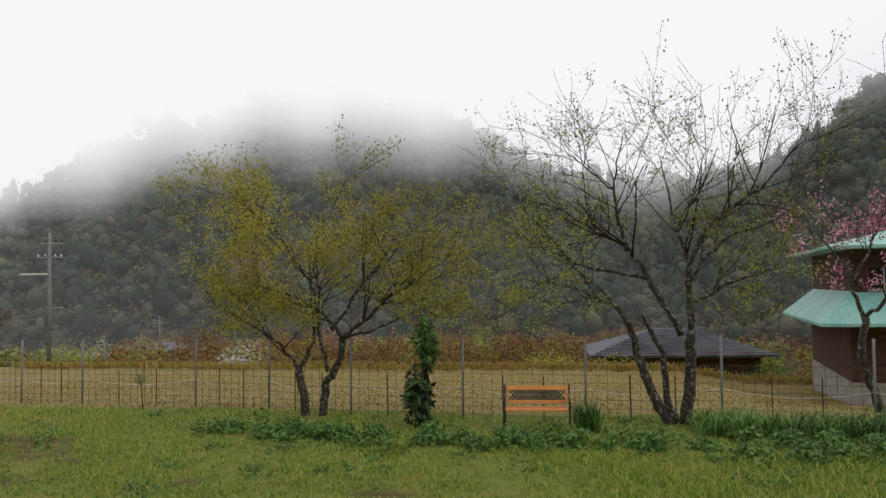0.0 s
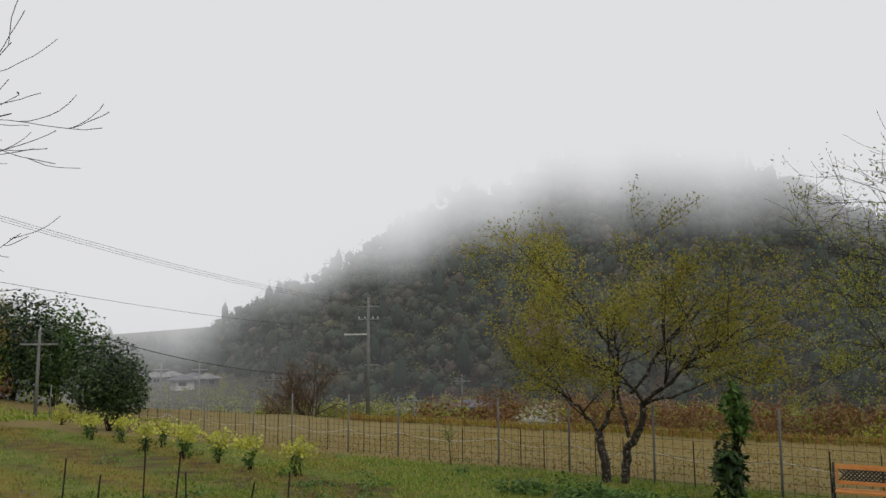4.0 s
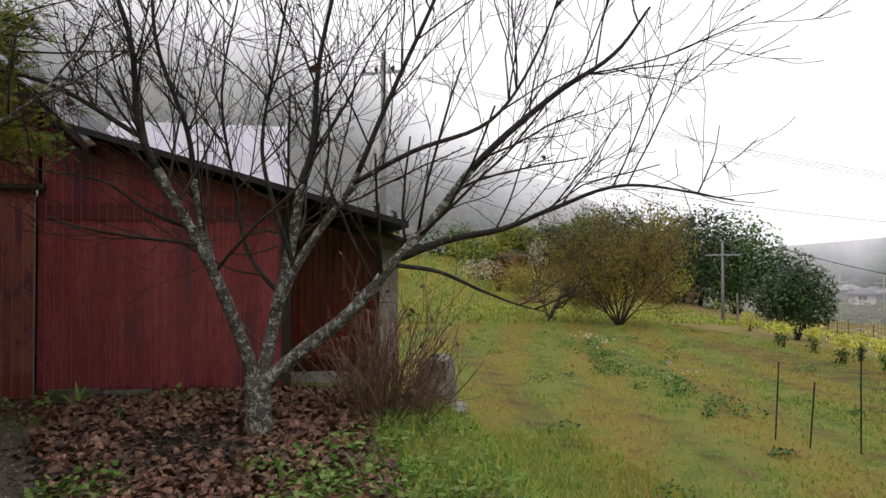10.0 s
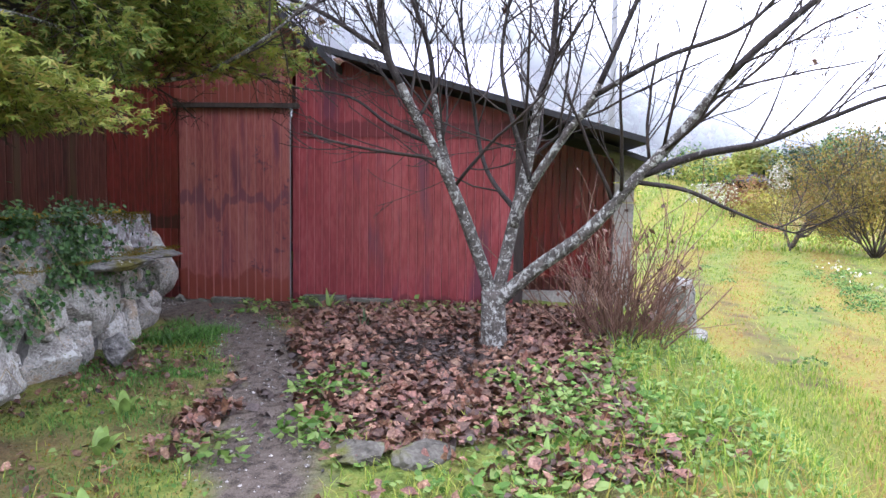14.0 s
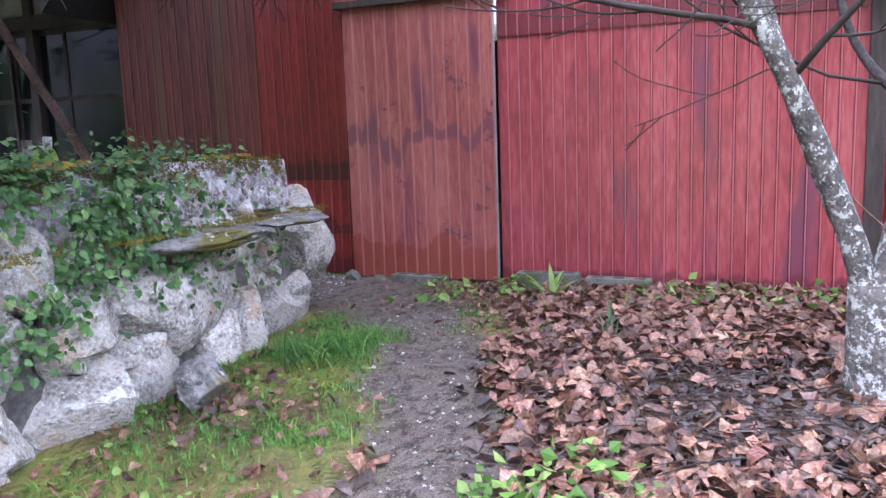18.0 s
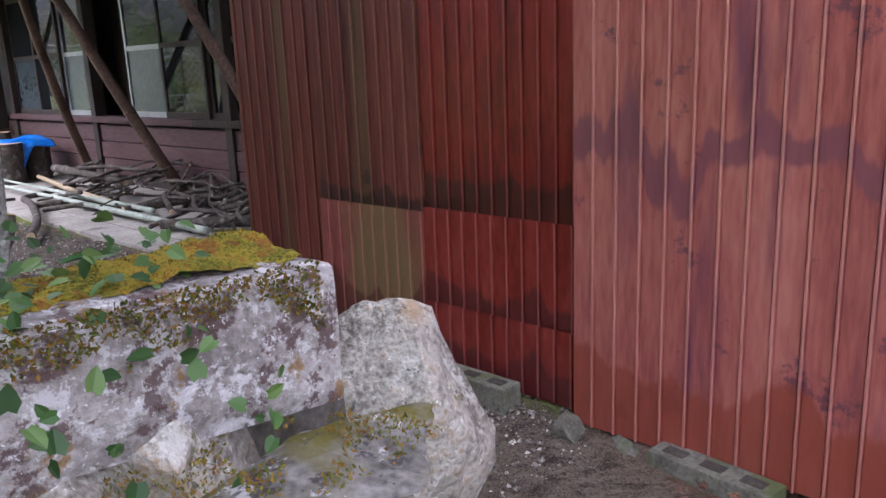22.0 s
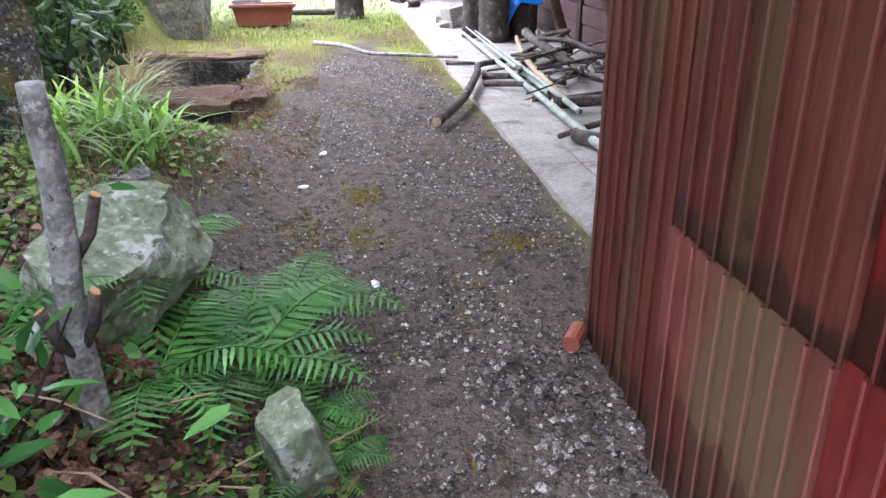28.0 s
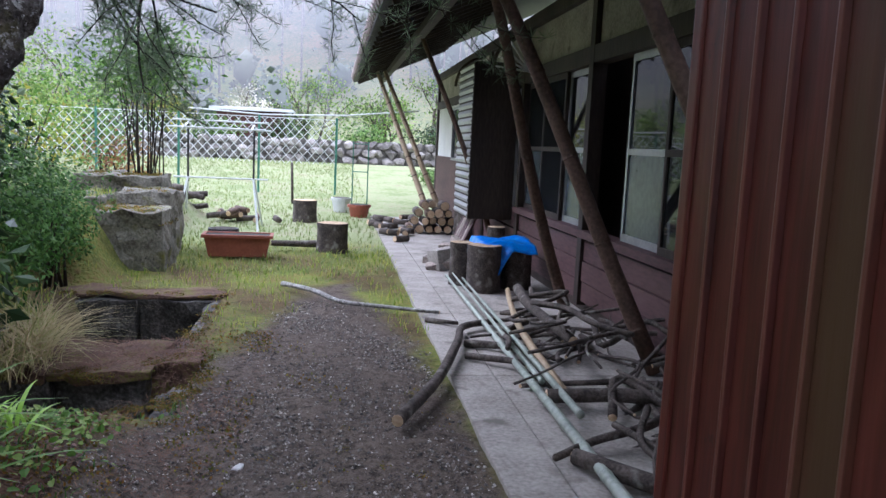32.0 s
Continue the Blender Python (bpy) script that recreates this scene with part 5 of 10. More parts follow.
bush("yellow_shrub", (-30.8, 19.2, hz(-30.8, 19.2)), (1.2, 1.0, 1.1), 500, YELLOW_BLOOM, 0.10, 44, "small shrub covered in yellow blossom")
for i, (az, r, w, h) in enumerate([(56, 58, 5, 6.2), (58.5, 62, 6, 8.5), (61, 60, 6, 8), (63.5, 66, 7, 8.0), (66, 62, 6.5, 6.5), (68.5, 66, 6, 5.0), (71, 62, 5, 4), (74, 62, 5, 3.5)]):
    x, y = -r * math.sin(radians(az)), r * math.cos(radians(az))
    bush("valley_tree", (x, y, hz(x, y) - 0.4), (w, w, h), 5000, (LEAF_DARK, LEAF_MID, LEAF_DARK, LEAF_OLIVE)[i % 4], 0.27, 50 + i, "mixed dark trees at the valley side", "tree", lumps=11, ratio=0.7, group="trees at the valley side")
for i, (az, r, w, h, m) in enumerate([(42.3, 56, 6, 5.2, None), (25.4, 46, 4.0, 2.6, WHITE_BLOOM), (15.5, 60, 5, 2.6, LEAF_RUST), (12.5, 66, 6, 3.0, LEAF_RUST), (19.5, 62, 5, 3.4, LEAF_RUST), (9.3, 52, 3.6, 3.2, LEAF_RUST), (11.8, 44, 2.0, 1.9, PINK), (22.0, 70, 7, 3.6, LEAF_RUST), (28.5, 75, 6, 3.2, LEAF_RUST), (3.4, 50, 5, 2.3, LEAF_YELLOW), (-1.2, 46, 3.4, 2.2, LEAF_YELLOW), (-11.5, 50, 3.2, 3.2, LEAF_MID)]):
    x, y = -r * math.sin(radians(az)), r * math.cos(radians(az))
    if m is None:
        tree("bare_tree", (x, y, hz(x, y)), [((0.1, 0, 1), 3.3, 0.16), ((-0.6, 0.2, 1), 3.2, 0.13), ((0.7, 0.2, 1), 3.2, 0.13)], dict(BIGC, rmin=0.012), 61, LEAF_RUST, 0.12, 2, 0.15, "brown leafless tree by the lower field")
    else:
        bush("valley_shrub", (x, y, hz(x, y) - 0.2), (w, w, h + 1.2), 900, m, 0.22, 70 + i, {WHITE_BLOOM: "broad shrub white with blossom", PINK: "small bright pink azalea shrub", LEAF_MID: "rounded green shrub by the houses"}.get(m, "brown and yellow spring scrub"), lumps=10, ratio=0.6)
az, r = 25.3, 95
x, y = -r * math.sin(radians(az)), r * math.cos(radians(az))
wild = bush("wild_cherry", (x, y, 0.6), (4.6, 4.6, 6.4), 1500, PINK_FAR, 0.42, 90, "tall wild cherry with muted pink blossom", "tree", lumps=12, ratio=0.8)
s = Soup()
tube(s, [(0, 0, hz(x, y) - 1.0), (0.2, 0, 1.0), (0, 0.2, 3.5)], [0.25, 0.18, 0.08], 7)
put("trunk", s, BARK, wild, smooth=True)


def far_house(name, at, w, d, h, rise, walls, roof, rz, label, over=0.6, windows=()):
    t = thing(name, at, label, "house", rz=rz)
    s = Soup()
    bbox(s, (-w / 2, -d / 2, -1.0), (w / 2, d / 2, h))
    put("wall", s, walls, t)
    s = Soup()
    a, b = w / 2 + over, d / 2 + over
    g = max(0.0, a - b)
    s.add([(-a, -b, h), (a, -b, h), (a, b, h), (-a, b, h), (-g, 0, h + rise), (g, 0, h + rise), (-a, -b, h - 0.12), (a, -b, h - 0.12), (a, b, h - 0.12), (-a, b, h - 0.12)],
          [(0, 1, 5, 4), (1, 2, 5), (2, 3, 4, 5), (3, 0, 4), (0, 6, 7, 1), (1, 7, 8, 2), (2, 8, 9, 3), (3, 9, 6, 0), (9, 8, 7, 6)])
    put("roof", s, roof, t)
    for x0, z0, x1, z1 in windows:
        put("window", box((x0, -d / 2 - 0.03, z0), (x1, -d / 2 + 0.02, z1), 0.01), PANE, t)
        for q in ((x0 - 0.06, x0), (x1, x1 + 0.06), ((x0 + x1) / 2 - 0.025, (x0 + x1) / 2 + 0.025)):
            put("window_frame", box((q[0], -d / 2 - 0.05, z0 - 0.05), (q[1], -d / 2 + 0.02, z1 + 0.05)), GALVA, t)
    return t


tile = far_house("tiled_house", (4.7, 52, -5.75), 9.0, 6.6, 2.6, 1.4, BROWN_WALL, SLATE_TILE, 4, "low house with a grey tiled hip roof", 0.9, ((-3.6, 0.7, -1.8, 2.0), (0.6, 0.9, 2.0, 1.9)))
for i in range(13):
    s = Soup()
    z0 = 2.6 + 1.4 * i / 13
    a, b = 5.45 - 4.25 * i / 13, 4.25 - 4.25 * i / 13
    beam(s, (-a, -b, z0 + 0.03), (a, -b, z0 + 0.03), 0.08, 0.06)
    put("tile_course", s, SLATE_TILE, tile)
shed_row = thing("board_fence", (11, 48.5, hz(11, 48.5)), "low slatted board fence by the houses", "fence")
for i in range(5):
    put("board", box((-3.5, -0.03, 0.35 + i * 0.28), (3.5, 0.03, 0.55 + i * 0.28)), OLD_WALL, shed_row)
for i in range(6):
    put("post", box((-3.5 + i * 1.38, 0.03, -0.5), (-3.38 + i * 1.38, 0.13, 1.75)), OLD_WALL, shed_row)
far_house("white_hut", (-25.5, 52, hz(-25.5, 52) + 0.6), 1.6, 1.6, 1.5, 0.3, PLASTER, OLD_WALL, 10, "small white roadside hut", 0.15, ((-0.4, 0.6, 0.4, 1.1),))
far_house("old_house", (-47.0, 80, hz(-47, 80) - 0.4), 3.8, 3, 1.2, 0.7, BROWN_WALL, SLATE_TILE, 20, "weathered house with a dark tiled roof")
far_house("farm_shed", (-53, 76, hz(-53, 76) - 0.6), 3.0, 2.2, 1.0, 0.25, PLASTER, OLD_WALL, 30, "low white-walled farm shed")
far_house("farm_shed", (-27, 76, hz(-27, 76) - 0.4), 2.6, 2, 1.0, 0.4, BROWN_WALL, SLATE_TILE, 5, "low grey-roofed farm shed")
for i, (az, r, w, m) in enumerate([(49.9, 172, 6, SLATE_TILE), (51.3, 190, 6, OLD_WALL), (50.6, 160, 5, SLATE_TILE), (52.4, 180, 6, OLD_WALL), (53.6, 185, 6, SLATE_TILE), (49.0, 166, 5, OLD_WALL)]):
    x, y = -r * math.sin(radians(az)), r * math.cos(radians(az))
    far_house("village_house", (x, y, hz(x, y) + 0.3), w * 0.7, 3.4, 1.7, 1.0, OLD_WALL if i % 2 else PLASTER, m, az + 10 * i, "pale village house with a grey roof in the valley", 0.7, ((-1.2, 0.6, 0.2, 1.3),))
for i, (az, r) in enumerate([(74.2, 62), (82.6, 64)]):
    x, y = -r * math.sin(radians(az)), r * math.cos(radians(az))
    far_house("hill_house", (x, y, hz(x, y) - 0.6), 2.8, 2.4, 1.0, 0.9, BROWN_WALL, SLATE_TILE, 60 + 20 * i, "old tiled farmhouse above the garden", 0.6, ((-1.2, 0.4, 0.4, 1.1),))
store = thing("barn", (0, 0, 0), "barn with a pale lilac metal roof behind the shed", "barn")
s = Soup()
s.add([(-12.2, -3.4, 2.15), (-12.2, -0.30, 2.15), (-15.2, -0.30, 3.72), (-15.2, -3.4, 3.72), (-12.2, -3.4, 2.09), (-12.2, -0.30, 2.09), (-15.2, -0.30, 3.66), (-15.2, -3.4, 3.66)], [(0, 1, 2, 3), (7, 6, 5, 4), (0, 4, 5, 1), (1, 5, 6, 2), (2, 6, 7, 3), (3, 7, 4, 0)])
put("metal_roof", s, PALE_ROOF, store, "pale lilac standing-seam roof")
for i in range(8):
    s = Soup()
    beam(s, (-12.2, -3.3 + 0.42 * i, 2.165), (-15.2, -3.3 + 0.42 * i, 3.735), 0.03, 0.035)
    put("seam", s, PALE_ROOF, store)
s = Soup()
bbox(s, (-18.0, -3.2, -1), (-13.6, -0.5, 2.7))
put("barn_wall", s, OLD_WALL, store)

rs2 = np.random.RandomState(8)
for i in range(44):
    az, r = rs2.uniform(62, 88), rs2.uniform(49, 70)
    x, y = -r * math.sin(radians(az)), r * math.cos(radians(az))
    bush("hillside_scrub", (x, y, hz(x, y) - 0.2), (rs2.uniform(2, 4.5), rs2.uniform(2, 4.5), rs2.uniform(1.2, 3.2)), 420, (LEAF_OLIVE, LEAF_RUST, LEAF_MID, LEAF_YELLOW, WHITE_BLOOM, LEAF_DARK)[i % 6], 0.24, 800 + i, "scrub and garden shrubs on the terraced slope", lumps=8, ratio=0.6, group="scrub on the terraced slope")

# red-brown house with turquoise roofs
rh = thing("turquoise_roofed_house", (7.95, 27.1, -2.75), "red-brown boarded house with weathered turquoise roofs", "house", rz=-6)
put("foundation", box((0, 0, -0.6), (9, 8, 0.62)), CONCRETE, rh, "white concrete foundation")
put("lower_wall", box((0.04, 0.04, 0.62), (9, 8, 2.9)), BROWN_WALL, rh)
put("upper_wall", box((0.15, 0.3, 2.9), (9, 8, 5.1)), BROWN_WALL, rh)
for x, y, z0, z1, up in ((-0.95, -0.9, 2.55, 3.55, 0.16), (-0.7, -0.6, 5.0, 5.9, 3.0)):
    s = Soup()
    s.add([(x, y, z0), (10, y, z0), (10, 9, z0), (x, 9, z0), (up, up + 0.2, z1), (10, up + 0.2, z1), (10, 8, z1), (up, 8, z1), (x, y, z0 - 0.1), (10, y, z0 - 0.1), (10, 9, z0 - 0.1), (x, 9, z0 - 0.1)],
          [(0, 1, 5, 4), (3, 0, 4, 7), (4, 5, 6, 7), (0, 8, 9, 1), (3, 11, 8, 0), (11, 10, 9, 8)])
    put("roof", s, TURQUOISE, rh, "weathered turquoise metal roof")
for i in range(11):
    put("roof_seam", box((-0.6 + i * 0.9, -0.9, 2.56), (-0.57 + i * 0.9, -0.86, 2.60)), TURQUOISE, rh)
put("window", box((0.7, 0.26, 3.6), (1.5, 0.34, 4.3), 0.01), PANE, rh)
put("window_frame", box((0.62, 0.24, 3.52), (1.58, 0.29, 3.6)), GALVA, rh)
put("window_frame", box((1.08, 0.24, 3.6), (1.13, 0.29, 4.3)), GALVA, rh)


# utility poles and lines
def utility_pole(at, h, arms=2, r=0.16, box_on=False, rz=0, label="grey concrete utility pole with crossarms"):
    t = thing("utility_pole", at, label, "utility pole", rz=rz)
    s = Soup()
    tube(s, [(0, 0, -0.5), (0, 0, h)], [r, r * 0.62], 10)
    put("pole", s, POLE_GREY, t, smooth=True)
    for i in range(arms):
        z = h - 0.8 - i * 1.05
        put("crossarm", box((-0.9, -0.05, z), (0.9, 0.05, z + 0.09)), GALVA, t)
        for x in (-0.8, -0.3, 0.4, 0.8):
            s = Soup()
            tube(s, [(x, 0, z + 0.08), (x, 0, z + 0.18), (x, 0, z + 0.27)], [0.04, 0.075, 0.04], 7)
            put("insulator", s, PLASTER if i else IRON, t, smooth=True)
    if box_on:
        put("outrigger", box((-2.1, -0.05, h - 3.1), (0.1, 0.05, h - 2.98)), PLASTER, t, "pale outrigger arm")
        put("transformer", box((-0.85, -0.25, h - 7.0), (-0.35, 0.25, h - 6.2), 0.06), POLE_GREY, t, "grey transformer drum")
        put("lower_arm", box((-0.3, -0.04, h - 5.6), (1.0, 0.04, h - 5.5)), GALVA, t)
    return t


def around(az, r, z=None):
    x, y = -r * math.sin(radians(az)), r * math.cos(radians(az))
    return (x, y, hz(x, y) if z is None else z)


P1 = around(37.8, 65, -4.8)
utility_pole(P1, 10.4, 2, 0.18, True, 20)
P2 = around(83.8, 30)
utility_pole(P2, 9.2 - P2[2], 1, 0.15, rz=60)
P3 = around(59.6, 45)
utility_pole(P3, 4.4, 1, 0.10, rz=40, label="thin grey utility pole beside the garden")
for az, r, h in ((31.0, 90, 4.5), (26.0, 84, 4.6), (44.5, 88, 5), (49.5, 95, 6), (52, 100, 6), (34.5, 74, 3.4)):
    utility_pole(around(az, r), h, 1, 0.12, rz=az, label="distant grey utility pole in the valley")


def cable(a, b, sag, r=0.009, label="black overhead power line"):
    s = Soup()
    A, B = np.array(a, float), np.array(b, float)
    ts = np.linspace(0, 1, 17)
    tube(s, [A + (B - A) * t - np.array([0, 0, sag * 4 * t * (1 - t)]) for t in ts], r, 4)
    put("overhead_cable", s, BLACK_WIRE, None, label, category="cable")


for i, dx in enumerate((-0.8, 0.0, 0.8)):
    cable((P2[0] + dx * 0.6, P2[1] - dx * 0.5, 8.6), (P1[0] + dx, P1[1], 5.0), 0.9)
cable((P2[0], P2[1], 5.6), (P1[0], P1[1], 3.0), 0.8, 0.012)
cable((P3[0], P3[1], 3.0), (P1[0] + 0.5, P1[1], -0.5), 1.2, 0.022)
cable((P3[0], P3[1], 2.6), (P2[0], P2[1], 5.0), 1.0, 0.014)
cable((P2[0], P2[1], 6.5), around(100, 40, 12), 0.5, 0.014)

# rape plants in a row, stakes, sapling
for i, (x, y) in enumerate([(-11.84, 12.7), (-13.6, 13.0), (-14.9, 13.3), (-16.0, 13.2), (-16.9, 13.9), (-18.1, 13.6), (-18.6, 14.6), (-20.4, 14.6), (-22.2, 14.8), (-23.2, 15.3)]):
    g = bush("rape_plant", (x, y, hz(x, y)), (0.42, 0.42, 0.55), 90, LEAF_MID, 0.10, 100 + i, "leafy rape plant topped with pale yellow flowers", "plant", lumps=5, stems=5, group="row of flowering rape plants")
    rr = np.random.RandomState(200 + i)
    P = rr.normal(size=(170, 3)) * [0.17, 0.17, 0.09] + [0, 0, 0.56]
    s = Soup()
    leaves(s, P, 0.09, 0.9, 0.4, rr)
    put("flower_head", s, YELLOW_BLOOM, g, "pale yellow flowers", kind="stuff")
for x, y, h, lean in ((-10.3, 6.9, 0.95, 0.12), (-9.9, 7.4, 1.45, 0.02), (-9.5, 7.6, 1.25, 0.14), (-9.3, 7.7, 0.95, -0.06), (-9.1, 8.6, 0.7, 0.2), (-8.9, 9.3, 0.75, 0.05), (-10.8, 6.7, 1.15, 0.1)):
    s = Soup()
    tube(s, [(x, y, hz(x, y) - 0.1), (x + lean, y, hz(x, y) + h)], 0.012, 5)
    put("garden_stake", s, BLACK_WIRE, None, "thin dark garden stake stuck in the ground", category="stake", group="garden stakes")
tree("sapling", (-9.9, 15.9, hz(-9.9, 15.9)), [((0.02, 0, 1), 0.9, 0.014)], dict(segs=4, wander=0.08, up=[0.05, 0.05], kids=[6], angle=(20, 45), ratio=0.35, **{"from": [0.5]}, rmin=0.004), 33, LEAF_BRIGHT, 0.07, 3, 0.05, "young sapling with fresh leaves by the fence")


# ---- turf and weeds ----
GRASS = leafy("grass_blades", [(0.16, 0.25, 0.028), (0.23, 0.36, 0.038), (0.31, 0.40, 0.055), (0.38, 0.39, 0.08)], vary=0.25, through_light=0.45)
DRY_GRASS = leafy("dry_straw_grass", [(0.30, 0.27, 0.05), (0.37, 0.32, 0.07), (0.39, 0.29, 0.08), (0.35, 0.20, 0.06)], vary=0.2, through_light=0.5)


def blades(s, P, h, w, rng, lean=0.5):
    """Tapered grass blades that bend over."""
    k = len(P)
    if not k:
        return
    a = rng.uniform(0, 6.283, k)
    d = np.stack([np.cos(a), np.sin(a), np.zeros(k)], 1)
    sd = np.stack([-np.sin(a), np.cos(a), np.zeros(k)], 1) * (w / 2)
    H = (h * rng.uniform(0.5, 1.3, k))[:, None]
    up = np.array([0, 0, 1.0])
    b = lean * rng.uniform(0.2, 1.2, (k, 1))
    m = P + up * H * 0.55 + d * H * b * 0.25
    t = P + up * H * 0.92 + d * H * b
    v = np.stack([P - sd, P + sd, m + sd * 0.8, m - sd * 0.8, t], 1)
    s.add_many(v, 5, [(0, 1, 2, 3)])
    base = np.arange(k) * 5 + s.n - 5 * k
    s.f.append(np.stack([base + 3, base + 2, base + 4], 1))


def patch(x0, x1, y0, y1, n, rng, keep=None):
    x, y = rng.uniform(x0, x1, n), rng.uniform(y0, y1, n)
    if keep is not None:
        ok = keep(x, y) > rng.uniform(size=n)
        x, y = x[ok], y[ok]
    return np.stack([x, y, height(x, y)], 1)


def clumps(s, C, radius, h, per, size, rng, ratio=0.6):
    """Low cushions of weed leaves round the points C."""
    u = rng.normal(size=(len(C), per, 3))
    u /= np.linalg.norm(u, axis=2)[:, :, None]
    u[:, :, 2] = np.abs(u[:, :, 2])
    k = rng.uniform(0.5, 1.3, (len(C), 1, 1))
    P = (C[:, None] + u * k * np.array([radius, radius, h])).reshape(-1, 3)
    leaves(s, P, size, ratio, 0.4, rng, face=u.reshape(-1, 3) + np.array([0, 0, 0.6]), tilt=0.5)


def garden_turf():
    rng = np.random.RandomState(77)
    s = Soup()
    bare = lambda x, y: 1 - 0.9 * covers(x, y)[1]
    P = patch(-14, 9, 8.5, 15.6, 60000, rng, lambda x, y: np.clip(0.5 + 0.7 * fbm(x, y, 0.9), 0.12, 1) * bare(x, y))
    blades(s, P, 0.065, 0.018, rng, 1.3)
    P = patch(-1, 9, 8.5, 12.2, 16000, rng, lambda x, y: np.clip((x + 3) / 5, 0, 1) * np.clip(0.6 + 0.6 * fbm(x, y, 0.8, 3.0), 0, 1))
    blades(s, P, 0.11, 0.02, rng, 1.2)
    P = patch(-62, -33, 4, 26, 9000, rng)
    blades(s, P, 0.22, 0.07, rng, 1.1)
    P = patch(-34, -3, 1.6, 16, 60000, rng, lambda x, y: np.clip(0.4 + 0.7 * fbm(x, y, 0.7, 2.0), 0.06, 1) * (1 - 0.7 * covers(x, y)[2]) * bare(x, y))
    blades(s, P, 0.075, 0.02, rng, 1.2)
    put("grass", s, GRASS, None, "short rough grass of the garden", category="grass", kind="stuff")
    s = Soup()
    C = patch(-7, 8, 11.6, 13.9, 330, rng, lambda x, y: np.clip(1.15 - np.abs(y - np.interp(x, [-7, -4, 0, 4, 8], [13.2, 13.0, 12.8, 12.4, 12.2])) / 0.75, 0, 1))
    clumps(s, C, 0.22, 0.24, 90, 0.085, rng)
    C = patch(-12, 9, 8.6, 15.0, 420, rng, lambda x, y: np.clip(1.2 * fbm(x, y, 0.55, 5.0) + 0.1, 0, 1))
    clumps(s, C, 0.22, 0.09, 46, 0.07, rng)
    C = patch(-30, -6, 2.2, 15, 300, rng, lambda x, y: np.clip(1.6 * fbm(x, y, 0.9, 7.0) - 0.25, 0, 1))
    clumps(s, C, 0.24, 0.12, 50, 0.08, rng)
    x = rng.uniform(-25, -12, 60)
    y = 8.75 - (x + 25) * 0.14 + rng.normal(size=60) * 0.35
    row = np.stack([x, y, height(x, y)], 1)
    clumps(s, row, 0.2, 0.26, 45, 0.07, rng)
    put("weeds", s, LEAF_MID, None, "cushions of broad-leaved weeds in the turf", category="weeds", kind="stuff")
    s = Soup()
    C = patch(-14, 9, 8.5, 15.4, 700, rng, lambda x, y: np.clip(1.1 * fbm(x, y, 0.8, 9.0) + 0.25, 0, 1))
    clumps(s, C, 0.2, 0.05, 30, 0.05, rng)
    put("clover", s, LEAF_BRIGHT, None, "low fresh clover patches in the turf", category="weeds", kind="stuff")
    s = Soup()
    P = patch(-34, -6, 1.8, 16, 42000, rng, lambda x, y: np.clip(covers(x, y)[2] * 1.1, 0, 1) * bare(x, y))
    blades(s, P, 0.055, 0.016, rng, 1.5)
    P = patch(-12, 6, 8.5, 15, 9000, rng, lambda x, y: np.clip(0.9 * fbm(x, y, 0.7, 13.0), 0, 1))
    blades(s, P, 0.06, 0.014, rng, 1.5)
    P = patch(-20, 9, 15.9, 37, 12000, rng)
    blades(s, P, 0.06, 0.04, rng, 1.2)
    P = patch(-30, 14, 36.0, 37.6, 5000, rng)
    blades(s, P, 0.35, 0.07, rng, 0.9)
    put("dry_grass", s, DRY_GRASS, None, "dry straw-coloured grass in strips", category="grass", kind="stuff")
    s = Soup()
    P = patch(1.6, 7.5, 13.4, 14.6, 2600, rng, lambda x, y: np.clip(0.7 + 0.6 * fbm(x, y, 1.5), 0, 1))
    blades(s, P, 0.36, 0.035, rng, 1.1)
    P = np.concatenate([patch(-0.42, 0.0, 13.9, 14.3, 260, rng)])
    blades(s, P, 0.5, 0.03, rng, 0.7)
    put("long_grass", s, LEAF_MID, None, "long green daylily and grass clumps by the fence", category="grass", kind="stuff")
    s = Soup()
    Q = row[rng.choice(len(row), 60)] + rng.normal(size=(60, 3)) * [0.15, 0.15, 0.05] + [0, 0, 0.42]
    leaves(s, Q, 0.09, 0.9, 0.5, rng)
    put("white_flowers", s, WHITE_BLOOM, None, "scattered small white flowers", category="flowers", kind="stuff")


garden_turf()

# ---- by the shed: bare tree, stone wall, leaf mould ----
LICHEN_BARK = mat("dark_bark_with_pale_lichen", [(0.03, 0.026, 0.021), (0.07, 0.06, 0.05), (0.12, 0.105, 0.088)], scale=14, fine=70, rough=0.9, bump=0.8, speck=(((0.36, 0.36, 0.32), 22, 0.53), ((0.48, 0.48, 0.43), 48, 0.58)))
DARK_BARK = mat("dark_wet_bark", [(0.012, 0.009, 0.008), (0.028, 0.021, 0.018), (0.05, 0.04, 0.034)], scale=12, fine=70, rough=0.85, bump=0.6, speck=(((0.22, 0.22, 0.19), 24, 0.62),))
STONE = mat("pale_lichened_stone", [(0.13, 0.116, 0.098), (0.255, 0.235, 0.20), (0.40, 0.378, 0.333), (0.32, 0.245, 0.165)], scale=5.5, fine=60, rough=0.85, bump=1.0, deep=0.028, rnd="object", vary=0.18, stain=(0.36, 0.25, 0.15), stain_scale=3.5, stain_at=0.60,
            speck=(((0.50, 0.49, 0.45), 9, 0.56), ((0.05, 0.045, 0.038), 16, 0.62), ((0.13, 0.12, 0.03), 7, 0.63), ((0.60, 0.59, 0.55), 44, 0.60)))
